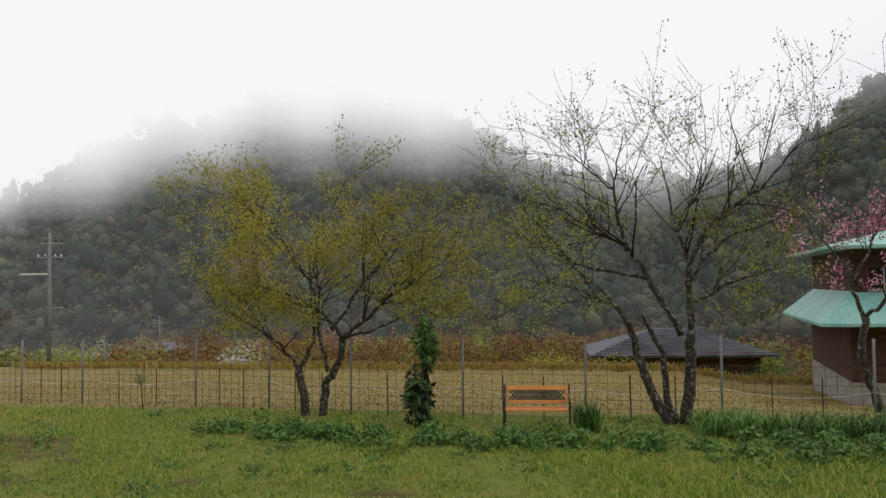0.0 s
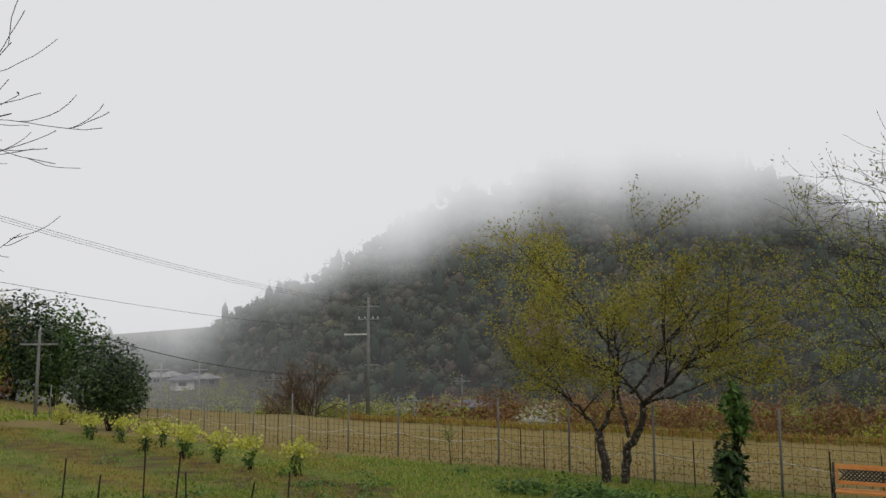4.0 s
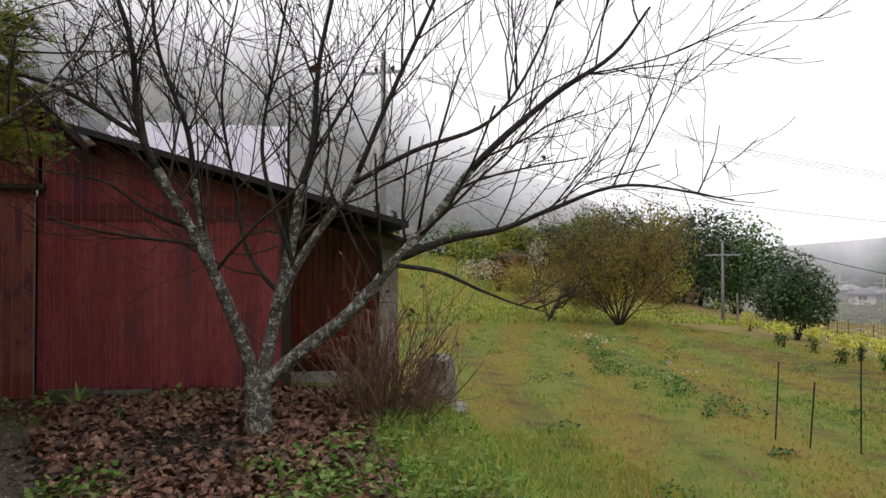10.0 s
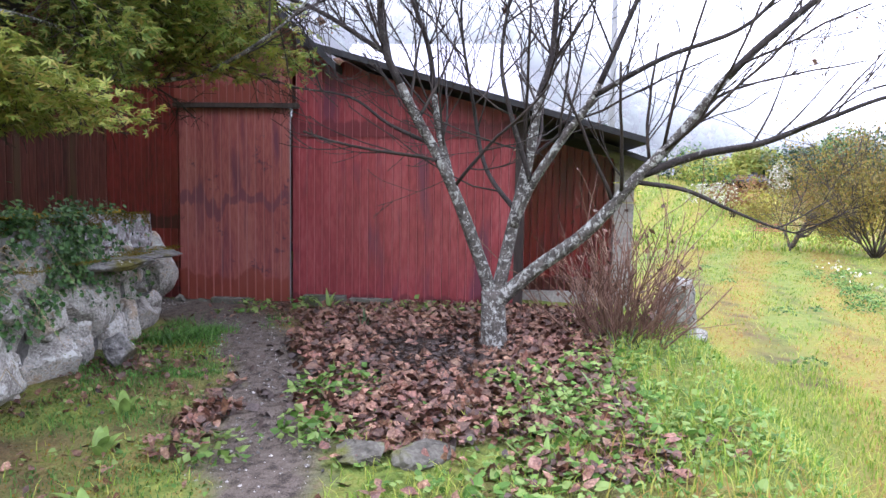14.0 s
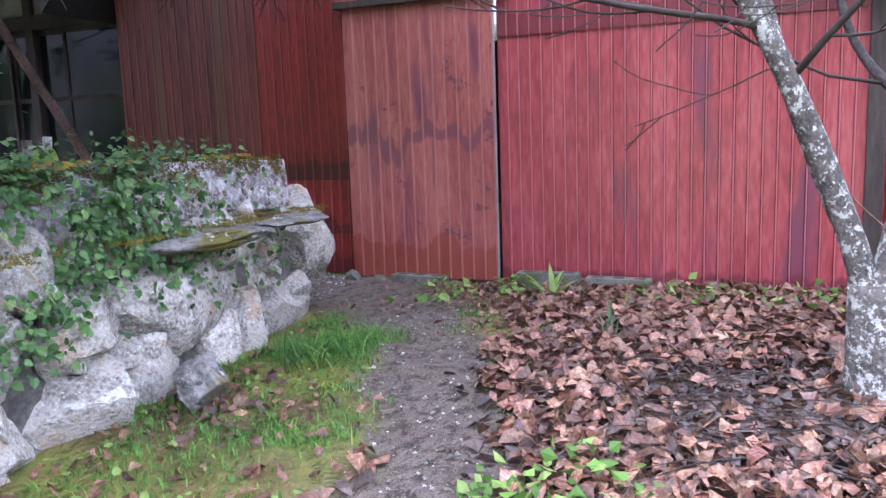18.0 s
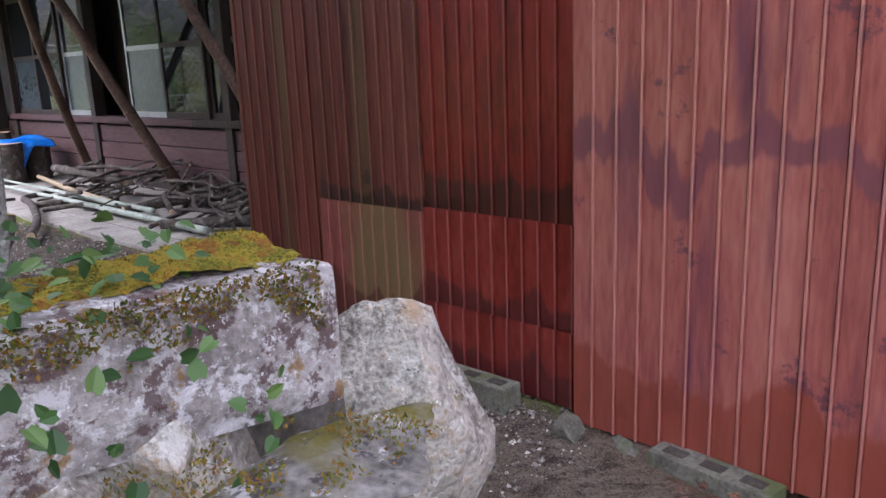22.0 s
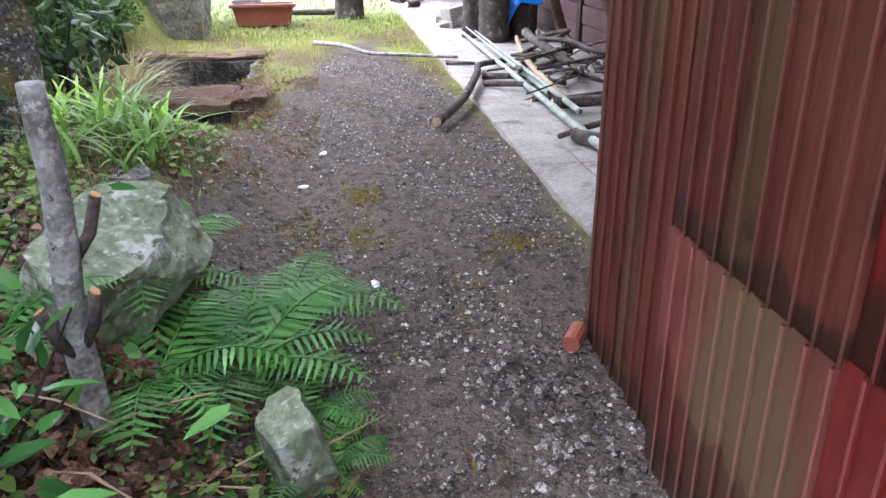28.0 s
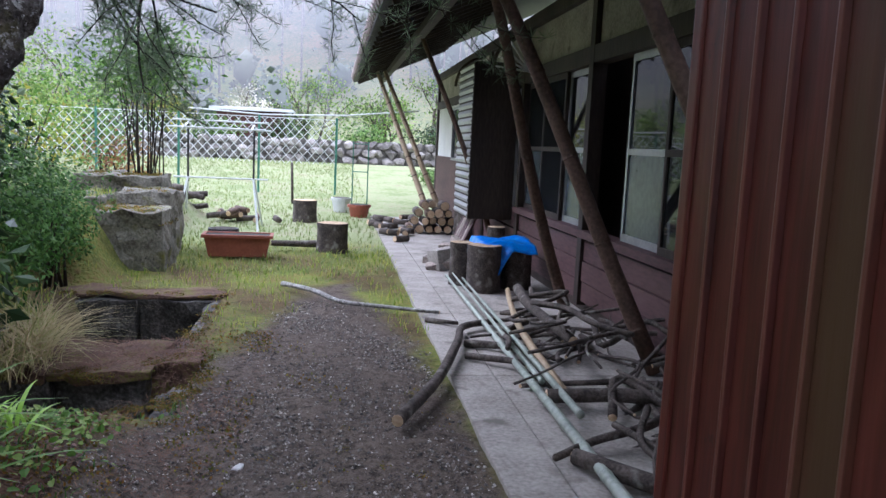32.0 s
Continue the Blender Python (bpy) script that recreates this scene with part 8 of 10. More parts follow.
def maple():
    rng = np.random.RandomState(31)
    t = thing("maple_tree", (0, 0, 0), "maple with fresh yellow-green leaves overhanging the path", "tree")
    s = Soup()
    tube(s, smooth_line([(-4.1, -4.5, 0.2), (-4.2, -4.3, 1.2), (-4.5, -3.9, 2.0), (-4.9, -3.6, 2.8)]), np.linspace(0.10, 0.05, 19), 9)
    put("trunk", s, BARK, t, smooth=True)
    c = dict(segs=5, wander=0.10, up=[0.0, -0.02, -0.03], kids=[6, 5], angle=(22, 55), ratio=0.5, **{"from": [0.2, 0.2]}, rmin=0.002, thin=0.55)
    for pts, r0, n, L0 in (([(-4.55, -3.85, 1.85), (-5.15, -3.2, 1.77), (-5.22, -2.4, 1.75), (-5.2, -1.8, 2.05), (-5.1, -1.5, 2.35)], 0.022, 12, 0.55),
                           ([(-4.5, -3.9, 2.0), (-5.0, -3.2, 2.4), (-5.4, -2.7, 2.5), (-5.8, -2.35, 2.5)], 0.03, 13, 0.65),
                           ([(-4.6, -3.8, 2.2), (-4.9, -3.0, 2.5), (-5.2, -2.4, 2.55), (-5.5, -1.9, 2.4)], 0.03, 13, 0.7),
                           ([(-4.4, -3.9, 2.1), (-4.5, -3.2, 2.35), (-4.6, -2.6, 2.3), (-4.7, -2.1, 2.25)], 0.026, 11, 0.6),
                           ([(-4.4, -3.9, 2.0), (-4.7, -3.35, 2.05), (-5.1, -3.05, 2.0), (-5.5, -2.9, 1.9)], 0.026, 11, 0.5),
                           ([(-4.2, -3.9, 1.9), (-4.1, -3.3, 2.0), (-4.05, -2.9, 1.85), (-4.0, -2.7, 1.6)], 0.02, 12, 0.42),
                           ([(-4.9, -3.6, 2.8), (-5.6, -3.7, 3.0), (-6.2, -3.9, 2.95), (-6.8, -4.4, 2.8)], 0.03, 8, 0.7)):
        L = smooth_line(pts)
        s, tips = Soup(), []
        tube(s, L, np.linspace(r0, 0.006, len(L)), 7)
        put("bough", s, LICHEN_BARK, t, smooth=True)
        tw = Soup()
        for j in range(n):
            i = int(rng.uniform(0.25, 1.0) * (len(L) - 1))
            d = L[min(i + 1, len(L) - 1)] - L[max(i - 1, 0)]
            d = turn_dir(d / np.linalg.norm(d), radians(rng.uniform(25, 60)), rng) + np.array([0, 0, -0.1])
            branch(tw, tips, L[i], d / np.linalg.norm(d), L0 * rng.uniform(0.7, 1.2), 0.007, 0, c, rng)
        put("twig", tw, TWIG, t, smooth=True)
        P = np.array(tips)
        P = np.repeat(P, 2, 0)
        P = P + rng.normal(size=P.shape) * 0.05
        P = P[(P[:, 2] > np.interp(P[:, 0], [-6.4, -5.6, -4.8, -4.2], [2.3, 1.85, 1.5, 1.35])) & (P[:, 1] < np.where(P[:, 2] > 1.95, -1.95, -1.6) + 0.12 * rng.normal(size=len(P)))]
        ls = Soup()
        maple_leaves(ls, P, 0.058, rng)
        put("foliage", ls, MAPLE if r0 < 0.025 else MAPLE_MID, t)

    # Clumps near z 3.5 are unseen, added to shade the shed and wall.
    P = np.concatenate([rng.normal(size=(2200, 3)) * [0.9, 0.8, 0.35] + [-5.2, -4.3, 3.6], rng.normal(size=(2200, 3)) * [0.32, 0.3, 0.45] + [-4.9, -4.5, 2.2]])
    P = np.concatenate([P[(P[:, 0] > -5.6) | (P[:, 2] > 2.9)], rng.normal(size=(2400, 3)) * [0.7, 0.5, 0.25] + [-5.9, -4.6, 3.5]])
    ls = Soup()
    maple_leaves(ls, P, 0.10, rng)
    put("foliage_with_shade_canopy", ls, MAPLE_DARK, t)


maple()
bush("evergreen_hedge", (-3.3, -4.6, 0.3), (2.4, 2.0, 2.9), 2600, LEAF_DARK, 0.11, 131, "dark broad-leaved evergreen behind the wall", lumps=12)
bush("evergreen_hedge", (-1.2, -4.4, 0.2), (2.4, 2.0, 2.4), 1500, LEAF_DARK, 0.12, 132, "dark broad-leaved evergreen behind the wall", lumps=10)

# ---- the yard beside the house ----
LOG_BARK = mat("grey_log_bark", [(0.03, 0.024, 0.02), (0.07, 0.056, 0.046), (0.125, 0.105, 0.088)], scale=10, fine=60, rough=0.9, bump=0.6, stain=(0.22, 0.21, 0.18), stain_scale=9, stain_at=0.60)
PALE_BARK = mat("pale_lichened_bark", [(0.13, 0.125, 0.11), (0.26, 0.255, 0.235), (0.40, 0.39, 0.365)], scale=14, fine=70, rough=0.9, bump=0.8, speck=(((0.50, 0.50, 0.47), 24, 0.56), ((0.04, 0.035, 0.03), 20, 0.62)))
ORANGE_CUT = mat("orange_fresh_cut_wood", [(0.48, 0.24, 0.09), (0.62, 0.36, 0.16)], scale=12, fine=50, rough=0.7, bump=0.1)
CUT_WOOD = mat("pale_cut_wood", [(0.34, 0.22, 0.12), (0.50, 0.36, 0.22), (0.58, 0.45, 0.30)], scale=9, fine=50, rough=0.75, bump=0.2, rnd="object", vary=0.25)
SPLIT_WOOD = mat("weathered_split_wood", [(0.13, 0.10, 0.085), (0.24, 0.20, 0.17), (0.36, 0.31, 0.27)], scale=6, fine=50, rough=0.8, bump=0.3, rnd="object", vary=0.3)
BAMBOO = mat("grey_green_bamboo", [(0.20, 0.23, 0.19), (0.30, 0.34, 0.28), (0.38, 0.41, 0.35)], scale=5, fine=30, rough=0.5, bump=0.05)
BAMBOO_TAN = mat("weathered_tan_bamboo", [(0.26, 0.19, 0.11), (0.38, 0.29, 0.18)], scale=5, fine=30, rough=0.55, bump=0.05)
BRACE = mat("brown_debarked_log", [(0.055, 0.032, 0.02), (0.10, 0.06, 0.04), (0.15, 0.095, 0.065)], scale=5, fine=40, rough=0.7, bump=0.2)
TARP = mat("bright_blue_tarpaulin", [(0.008, 0.13, 0.52), (0.012, 0.19, 0.68), (0.02, 0.26, 0.78)], scale=3, fine=30, rough=0.35, bump=0.15)
TERRACOTTA = mat("terracotta_plastic", [(0.24, 0.07, 0.04), (0.33, 0.10, 0.06)], scale=4, fine=30, rough=0.6, bump=0.1)
BLACK_POT = mat("black_plastic_pot", [(0.015, 0.015, 0.017), (0.03, 0.03, 0.033)], rough=0.5, bump=0.05)
WHITE_PAINT = mat("white_painted_steel", [(0.55, 0.57, 0.56), (0.68, 0.70, 0.69)], scale=4, fine=30, rough=0.45, bump=0.05)
GREEN_STEEL = mat("green_coated_steel", [(0.03, 0.12, 0.08), (0.05, 0.18, 0.12)], scale=4, fine=30, rough=0.45, bump=0.05)
LAWN_STONE = mat("dry_stone_walling", [(0.11, 0.10, 0.09), (0.22, 0.20, 0.18), (0.34, 0.32, 0.29)], scale=4, fine=30, rough=0.9, bump=0.6, rnd="object", vary=0.5)
FERN = leafy("bright_fern_fronds", [(0.05, 0.18, 0.03), (0.095, 0.27, 0.05), (0.16, 0.37, 0.09)], through_light=0.35, rough=0.35, even=True)
STRAP = leafy("pale_green_strap_leaves", [(0.07, 0.16, 0.025), (0.12, 0.25, 0.04), (0.18, 0.32, 0.065)], through_light=0.35, rough=0.35)
# Brighter copy of the strap leaves; their wet shine is put into the colour.
STRAP_BRIGHT = leafy("strap_leaves_with_painted_shine", [(0.20, 0.42, 0.045), (0.28, 0.52, 0.06), (0.36, 0.58, 0.10)], vary=0.2, through_light=0.4, rough=0.3)
NEEDLE = leafy("pine_needles", [(0.10, 0.15, 0.08), (0.16, 0.22, 0.12), (0.22, 0.27, 0.17)])
PEBBLE = mat("mixed_gravel", [(0.035, 0.031, 0.028), (0.14, 0.125, 0.11), (0.42, 0.39, 0.35)], scale=30, fine=200, rough=0.7, bump=0.1, rnd="island", vary=0.9)
MOSSY_BARK = mat("mossy_old_bark", [(0.025, 0.02, 0.016), (0.07, 0.058, 0.048), (0.13, 0.115, 0.10)], scale=10, fine=60, rough=0.95, bump=1.0, deep=0.06, stain=(0.10, 0.095, 0.015), stain_scale=4, stain_at=0.54, speck=(((0.36, 0.35, 0.32), 11, 0.55), ((0.02, 0.016, 0.013), 22, 0.60), ((0.45, 0.44, 0.42), 40, 0.58)))


def log(name, pts, r0, r1, material, parent=None, label="", category="log", group="", sides=9, ends=None, kind=""):
    """A round log with cut ends; the ends are a part of their own."""
    P = smooth_line(pts, 4) if len(pts) > 2 else np.array(pts, float)
    s = Soup()
    tube(s, P, np.linspace(r0, r1, len(P)), sides)
    if parent is not None and ends is None:
        return put(name, s, material, parent, label, smooth=True)
    t = thing(name, (0, 0, 0), label, category, group) if parent is None else parent
    body = put("body" if parent is None else name, s, material, t, smooth=True)
    if ends:
        for a, b, r in ((P[0], P[1], r0), (P[-1], P[-2], r1)):
            d = (a - b) / np.linalg.norm(a - b)
            s = Soup()
            tube(s, [a + d * 0.001, a + d * 0.004], [r * 0.93, r * 0.90], sides)
            put("cut_end", s, ends, t if parent is None else body)
    return t


# eaves propped by poles
PROP, THIN, TAN = "slanting log prop holding up the eave", "thin slanting log prop holding up the eave", "tan bamboo prop leaning under the eave"
for i, (f, tp, r, m, lb) in enumerate([((-9.57, -11.43, 0.03), (-8.4, -10.2, 2.88), 0.055, BRACE, PROP), ((-9.62, -9.44, 0.05), (-8.37, -10.05, 2.88), 0.062, BRACE, PROP), ((-9.62, -14.5, 0.03), (-8.5, -14.7, 2.88), 0.042, BRACE, THIN),
                                       ((-9.45, -7.2, 0.03), (-8.5, -8.05, 2.88), 0.055, BRACE, PROP), ((-9.17, -17.8, 0.03), (-8.2, -19.7, 2.84), 0.055, BAMBOO_TAN, TAN), ((-9.45, -18.2, 0.03), (-8.35, -19.9, 2.88), 0.055, BAMBOO_TAN, TAN)]):
    f, tp = np.array(f), np.array(tp)
    t = thing("eave_prop", (0, 0, 0), lb, "prop", "props under the eave")
    s = Soup()
    tube(s, [f + (tp - f) * k + (0.03 if m is BRACE else 0.0) * np.array([math.sin(k * 5 + i), math.cos(k * 4), 0]) for k in np.linspace(0, 1, 9)], np.linspace(r, r * 0.72, 9), 9)
    put("shaft", s, m, t, smooth=True)
    for k in np.linspace(0.1, 0.9, 8 if m is BAMBOO_TAN else 5):
        s = Soup()
        p = f + (tp - f) * k
        d = (tp - f) / np.linalg.norm(tp - f)
        if m is BRACE:
            p = p + 0.03 * np.array([math.sin(k * 5 + i), math.cos(k * 4), 0])
        tube(s, [p - d * 0.012, p, p + d * 0.012], [r * (1 - 0.28 * k), r * (1.09 - 0.28 * k), r * (1 - 0.28 * k)], 9)
        put("node", s, BRACE, t)

# fan-shaped eave brackets
for y in (-13.6, -16.4):
    t = thing("eave_bracket", (HX, y, 2.36), "black fan-shaped wooden eave bracket", "bracket", "brackets under the eave")
    for a in np.linspace(0.1, 1.45, 6):
        s = Soup()
        beam(s, (0.05, 0, 0.05), (0.05 + 0.42 * math.cos(a), 0, 0.05 + 0.42 * math.sin(a)), 0.03, 0.02)
        put("rib", s, PLASTER, t)
    s = Soup()
    tube(s, [(0.05 + 0.45 * math.cos(a), 0, 0.05 + 0.45 * math.sin(a)) for a in np.linspace(0, 1.57, 9)], 0.022, 6)
    put("rim", s, DARK_WOOD, t)

# heap of cut branches on the apron
rb = np.random.RandomState(51)
for i in range(58):
    y = rb.uniform(-11.3, -6.6)
    x = rb.uniform(-9.45, -8.85)
    a = math.pi / 2 + rb.normal() * 0.75
    L = rb.uniform(0.5, 1.7)
    r = rb.uniform(0.009, 0.028)
    z = 0.04 + r + 0.30 * rb.uniform() ** 2
    d = np.array([math.cos(a), math.sin(a), rb.normal() * 0.05])
    p = np.array([x, y, z])
    side = np.array([-d[1], d[0], 0.3]) * rb.normal() * 0.2 * L
    e = p + d * L
    e[0] = min(max(e[0], -9.58), -8.45)
    log("cut_branch", [p, p * 0.68 + e * 0.32 + side, p * 0.35 + e * 0.65 - side * rb.uniform(-0.4, 0.9), e], r, r * 0.7, LOG_BARK, None, "crooked grey cut branch heaped on the apron", "branch", "heap of cut branches", 8, CUT_WOOD if i % 3 == 0 else None)
log("cut_branch", [(-9.05, -11.2, 0.28), (-8.95, -10.4, 0.30), (-9.0, -9.4, 0.26)], 0.045, 0.036, LOG_BARK, None, "thick cut branch on top of the heap", "branch", "heap of cut branches", 9, CUT_WOOD)
log("cut_branch", [(-8.65, -8.75, 0.10), (-9.1, -8.7, 0.12), (-9.5, -8.55, 0.12)], 0.042, 0.042, LOG_BARK, None, "thick cut branch lying across the apron", "branch", "heap of cut branches", 9, CUT_WOOD)
log("cut_branch", [(-8.55, -7.9, 0.09), (-8.85, -7.5, 0.10), (-9.3, -7.0, 0.11)], 0.04, 0.05, LOG_BARK, None, "thick cut branch lying across the apron", "branch", "heap of cut branches", 9, CUT_WOOD)
log("bent_log", [(-7.76, -8.42, 0.075), (-8.06, -9.1, 0.09), (-8.32, -9.95, 0.11), (-8.45, -10.5, 0.09), (-8.75, -10.75, 0.08)], 0.036, 0.026, LOG_BARK, None, "bent grey log lying half on the apron", "log", "", 10, CUT_WOOD)
log("fallen_branch", [(-6.93, -12.4, 0.06), (-7.25, -11.9, 0.09), (-7.5, -11.55, 0.06), (-7.9, -11.35, 0.06), (-8.35, -11.15, 0.06)], 0.026, 0.016, PALE_BARK, None, "lichened branch lying across the path", "branch", "", 8, CUT_WOOD)
log("stick", [(-8.2, -10.9, 0.05), (-8.45, -10.75, 0.06)], 0.022, 0.016, LOG_BARK, None, "short dark stick on the apron", "stick")
log("stick", [(-8.35, -9.75, 0.06), (-8.7, -9.4, 0.10), (-8.75, -8.95, 0.07)], 0.025, 0.016, LOG_BARK, None, "forked dark stick on the apron", "stick")
log("stick", [(-8.4, -10.1, 0.06), (-8.75, -9.9, 0.08), (-9.0, -9.6, 0.07)], 0.03, 0.02, LOG_BARK, None, "forked dark stick on the apron", "stick")


def bamboo_pole(a, b, r, material, label):
    a, b = np.array(a), np.array(b)
    t = thing("bamboo_pole", (0, 0, 0), label, "pole", "poles on the apron")
    n = max(5, int(np.linalg.norm(b - a) / 0.32))
    for k in range(n):
        p, q = a + (b - a) * k / n, a + (b - a) * (k + 1) / n
        rr = r * (0.45 + 0.55 * (k + 0.5) / n)
        s = Soup()
        d = (q - p)
        tube(s, [p, p + d * 0.03, p + d * 0.06, p + d * 0.94, p + d * 0.97, q], [rr * 1.08, rr * 1.1, rr, rr, rr * 1.1, rr * 1.08], 10)
        put("segment", s, material, t, smooth=True)


bamboo_pole((-8.66, -12.9, 0.10), (-8.62, -7.35, 0.09), 0.030, BAMBOO, "long grey-green bamboo pole on the apron")
bamboo_pole((-8.80, -12.7, 0.12), (-8.72, -8.35, 0.13), 0.022, BAMBOO, "long grey-green bamboo pole on the apron")
bamboo_pole((-8.70, -12.75, 0.16), (-8.66, -8.9, 0.14), 0.018, BAMBOO, "thin grey-green bamboo pole on the apron")
log("pale_branch", [(-9.15, -12.0, 0.12), (-9.0, -11.2, 0.13), (-8.86, -10.2, 0.12), (-8.78, -8.75, 0.08)], 0.024, 0.032, BAMBOO_TAN, None, "long peeled pale branch on the apron", "branch", "", 8, CUT_WOOD)


def log_round(x, y, r, h, label="upright sawn log round used as a stool", z=None, seed=0):
    t = thing("log_round", (x, y, hz(x, y) if z is None else z), label, "log round", "log rounds in the yard")
    rr = np.random.RandomState(seed)
    s = Soup()
    n = 14
    ang = np.arange(n) * 2 * np.pi / n
    wob = 1 + 0.06 * rr.normal(size=n)
    ring = lambda z, k: np.stack([r * k * wob * np.cos(ang), r * k * wob * np.sin(ang), np.full(n, z)], 1)
    V = np.concatenate([ring(0, 1.05), ring(h * 0.3, 0.98), ring(h * 0.75, 0.97), ring(h, 1.0)])
    s.add(V, [(i * n + j, i * n + (j + 1) % n, (i + 1) * n + (j + 1) % n, (i + 1) * n + j) for i in range(3) for j in range(n)])
    put("bark", s, LOG_BARK, t, smooth=True)
    s = Soup()
    s.add(np.concatenate([ring(h + 0.001, 0.99), ring(h + 0.003, 0.93)]), [(j, (j + 1) % n, n + (j + 1) % n, n + j) for j in range(n)] + [tuple(n + j for j in range(n))])
    put("sawn_top", s, CUT_WOOD, t)
    return t


for i, (x, y, r, h) in enumerate([(-8.98, -12.40, 0.17, 0.48), (-9.36, -12.55, 0.15, 0.48), (-9.15, -12.85, 0.17, 0.47), (-8.80, -12.75, 0.12, 0.46)]):
    log_round(x, y, r, h, "upright log round under a blue tarpaulin", 0.03, i)
log_round(-7.43, -15.2, 0.20, 0.40, seed=11)
log_round(-6.92, -19.1, 0.22, 0.40, seed=12)
log_round(-9.5, -17.0, 0.14, 0.74, "tall upright log round beside the woodpile", 0.03, 13)
log_round(-9.45, -16.4, 0.12, 0.6, "tall upright log round beside the woodpile", 0.03, 14)
log_round(-9.35, -13.6, 0.11, 0.55, "slim upright log by the firewood", 0.03, 15)
log("lying_log", [(-6.6, -15.2, 0.10), (-7.1, -15.3, 0.09), (-7.5, -15.35, 0.10)], 0.04, 0.06, LOG_BARK, None, "pale crooked log lying on the grass", "log", "", 8, CUT_WOOD)


def tarp():
    rr = np.random.RandomState(6)
    n, m = 26, 22
    U, V = np.meshgrid(np.linspace(0, 1, n), np.linspace(0, 1, m))
    X = -9.52 + 0.62 * U
    Y = -13.02 + 0.72 * V
    Z = 0.535 + 0.02 * fbm(X * 5, Y * 5, 1.0, 1.0) + 0.010 * np.sin(U * 9 + V * 4) - 0.03 * (U - 0.4) ** 2
    over = np.clip(U - 0.80, 0, 1) / 0.20
    X = np.where(over > 0, -9.02 + 0.10 * np.minimum(over * 3, 1) + 0.03 * fbm(Y * 9, over * 2, 1.0), X)
    Z = Z - 0.58 * np.clip(over - 0.2, 0, 1) * (0.62 + 0.38 * np.sin(V * 3.1 + 0.6)) + 0.012 * fbm(V * 14, over * 3, 1.0, 2.0)
    edge = np.clip(V - 0.86, 0, 1) / 0.14
    Z = Z - 0.34 * edge * np.clip(1.2 - np.abs(U - 0.72) * 3.2, 0.25, 1)
    s = Soup()
    i = (np.arange(m - 1)[:, None] * n + np.arange(n - 1)[None, :]).ravel()
    s.v, s.n, s.f = [np.stack([X.ravel(), Y.ravel(), Z.ravel()], 1)], n * m, [np.stack([i, i + 1, i + n + 1, i + n], 1)]
    ob = put("tarpaulin", s, TARP, None, "crumpled bright blue tarpaulin over log rounds", smooth=True, category="tarpaulin")
    ob.modifiers.new("thick", "SOLIDIFY").thickness = 0.006


tarp()

# split firewood
rf = np.random.RandomState(71)
billet = [box((-0.045 - 0.01 * k, -0.17, -0.04), (0.04, 0.17, 0.035 + 0.01 * k), 0.012) for k in range(3)]
billet_me = []
for k, bm in enumerate(billet):
    me = bpy.data.meshes.new("firewood_billet")
    bm.to_mesh(me)
    bm.free()
    me.materials.append(SPLIT_WOOD)
    billet_me.append(me)
for i in range(44):
    q = rf.uniform()
    x, y = -9.08 + rf.normal() * 0.2, -14.1 + rf.normal() * 0.34
    z = 0.07 + 0.30 * rf.uniform() * math.exp(-((x + 9.15) ** 2 + (y + 14.1) ** 2) / 0.12)
    put("firewood_billet", billet_me[i % 3], None, None, "split grey firewood billet in a loose heap", category="firewood", group="heap of split firewood", at=pose(x, y, z, rf.uniform(-25, 25), rf.uniform(-30, 30), rf.uniform(0, 180)))
put("grey_box", box((-0.16, -0.12, 0), (0.16, 0.12, 0.26), 0.02), CONCRETE, None, "square grey concrete lump by the firewood", category="block", at=pose(-8.78, -13.75, 0.03, 6, 8, 25))
for i in range(9):
    y = -14.75 - 0.13 * i
    put("leaning_board", box((-0.012, -0.05, 0), (0.012, 0.05, 0.62 + 0.07 * (i % 3)), 0.004), SPLIT_WOOD if i % 2 else PURLIN, None, "old board leaning on the house wall", category="board", group="boards leaning on the wall", at=pose(-9.05 - 0.01 * i, y, 0.03, 6 * (i % 3) - 6, -24, 0))
# stacked logs with pale ends toward the yard
for row in range(4):
    for k in range(6 - row):
        r = rf.uniform(0.06, 0.082)
        x = -8.72 - 0.155 * k - 0.077 * row + rf.normal() * 0.008
        z = 0.11 + row * 0.135
        y1 = -17.5 + rf.normal() * 0.12
        log("stacked_log", [(x, y1 - 0.42, z), (x, y1, z)], r, r, LOG_BARK if (row + k) % 3 else BRACE, None, "sawn log with a pale end in a stack", "log", "stack of sawn logs", 10, CUT_WOOD)
for i in range(14):
    x, y, a = -8.5 + rf.normal() * 0.16, -18.2 + rf.normal() * 0.9, rf.uniform(0, 3.1)
    L = rf.uniform(0.2, 0.36)
    d = np.array([math.cos(a), math.sin(a), 0.0])
    p = np.array([x, y, 0.09])
    log("loose_log", [p - d * L / 2, p + d * L / 2], 0.05, 0.05, LOG_BARK, None, "short loose log on the apron's end", "log", "loose logs by the stack", 9, CUT_WOOD)
for i in range(22):
    x, y, a = -5.6 + rf.normal() * 0.38, -18.7 + rf.normal() * 0.25, rf.uniform(0, 3.1)
    L = rf.uniform(0.25, 0.45)
    d = np.array([math.cos(a), math.sin(a), rf.uniform(-0.2, 0.2)])
    p = np.array([x, y, hz(x, y) + 0.08 + 0.16 * rf.uniform()])
    log("fire_log", [p - d * L / 2, p + d * L / 2], 0.055, 0.05, BRACE if i % 2 else LOG_BARK, None, "dark log in a heap on the lawn", "log", "heap of logs on the lawn", 8, CUT_WOOD if i % 2 else None)

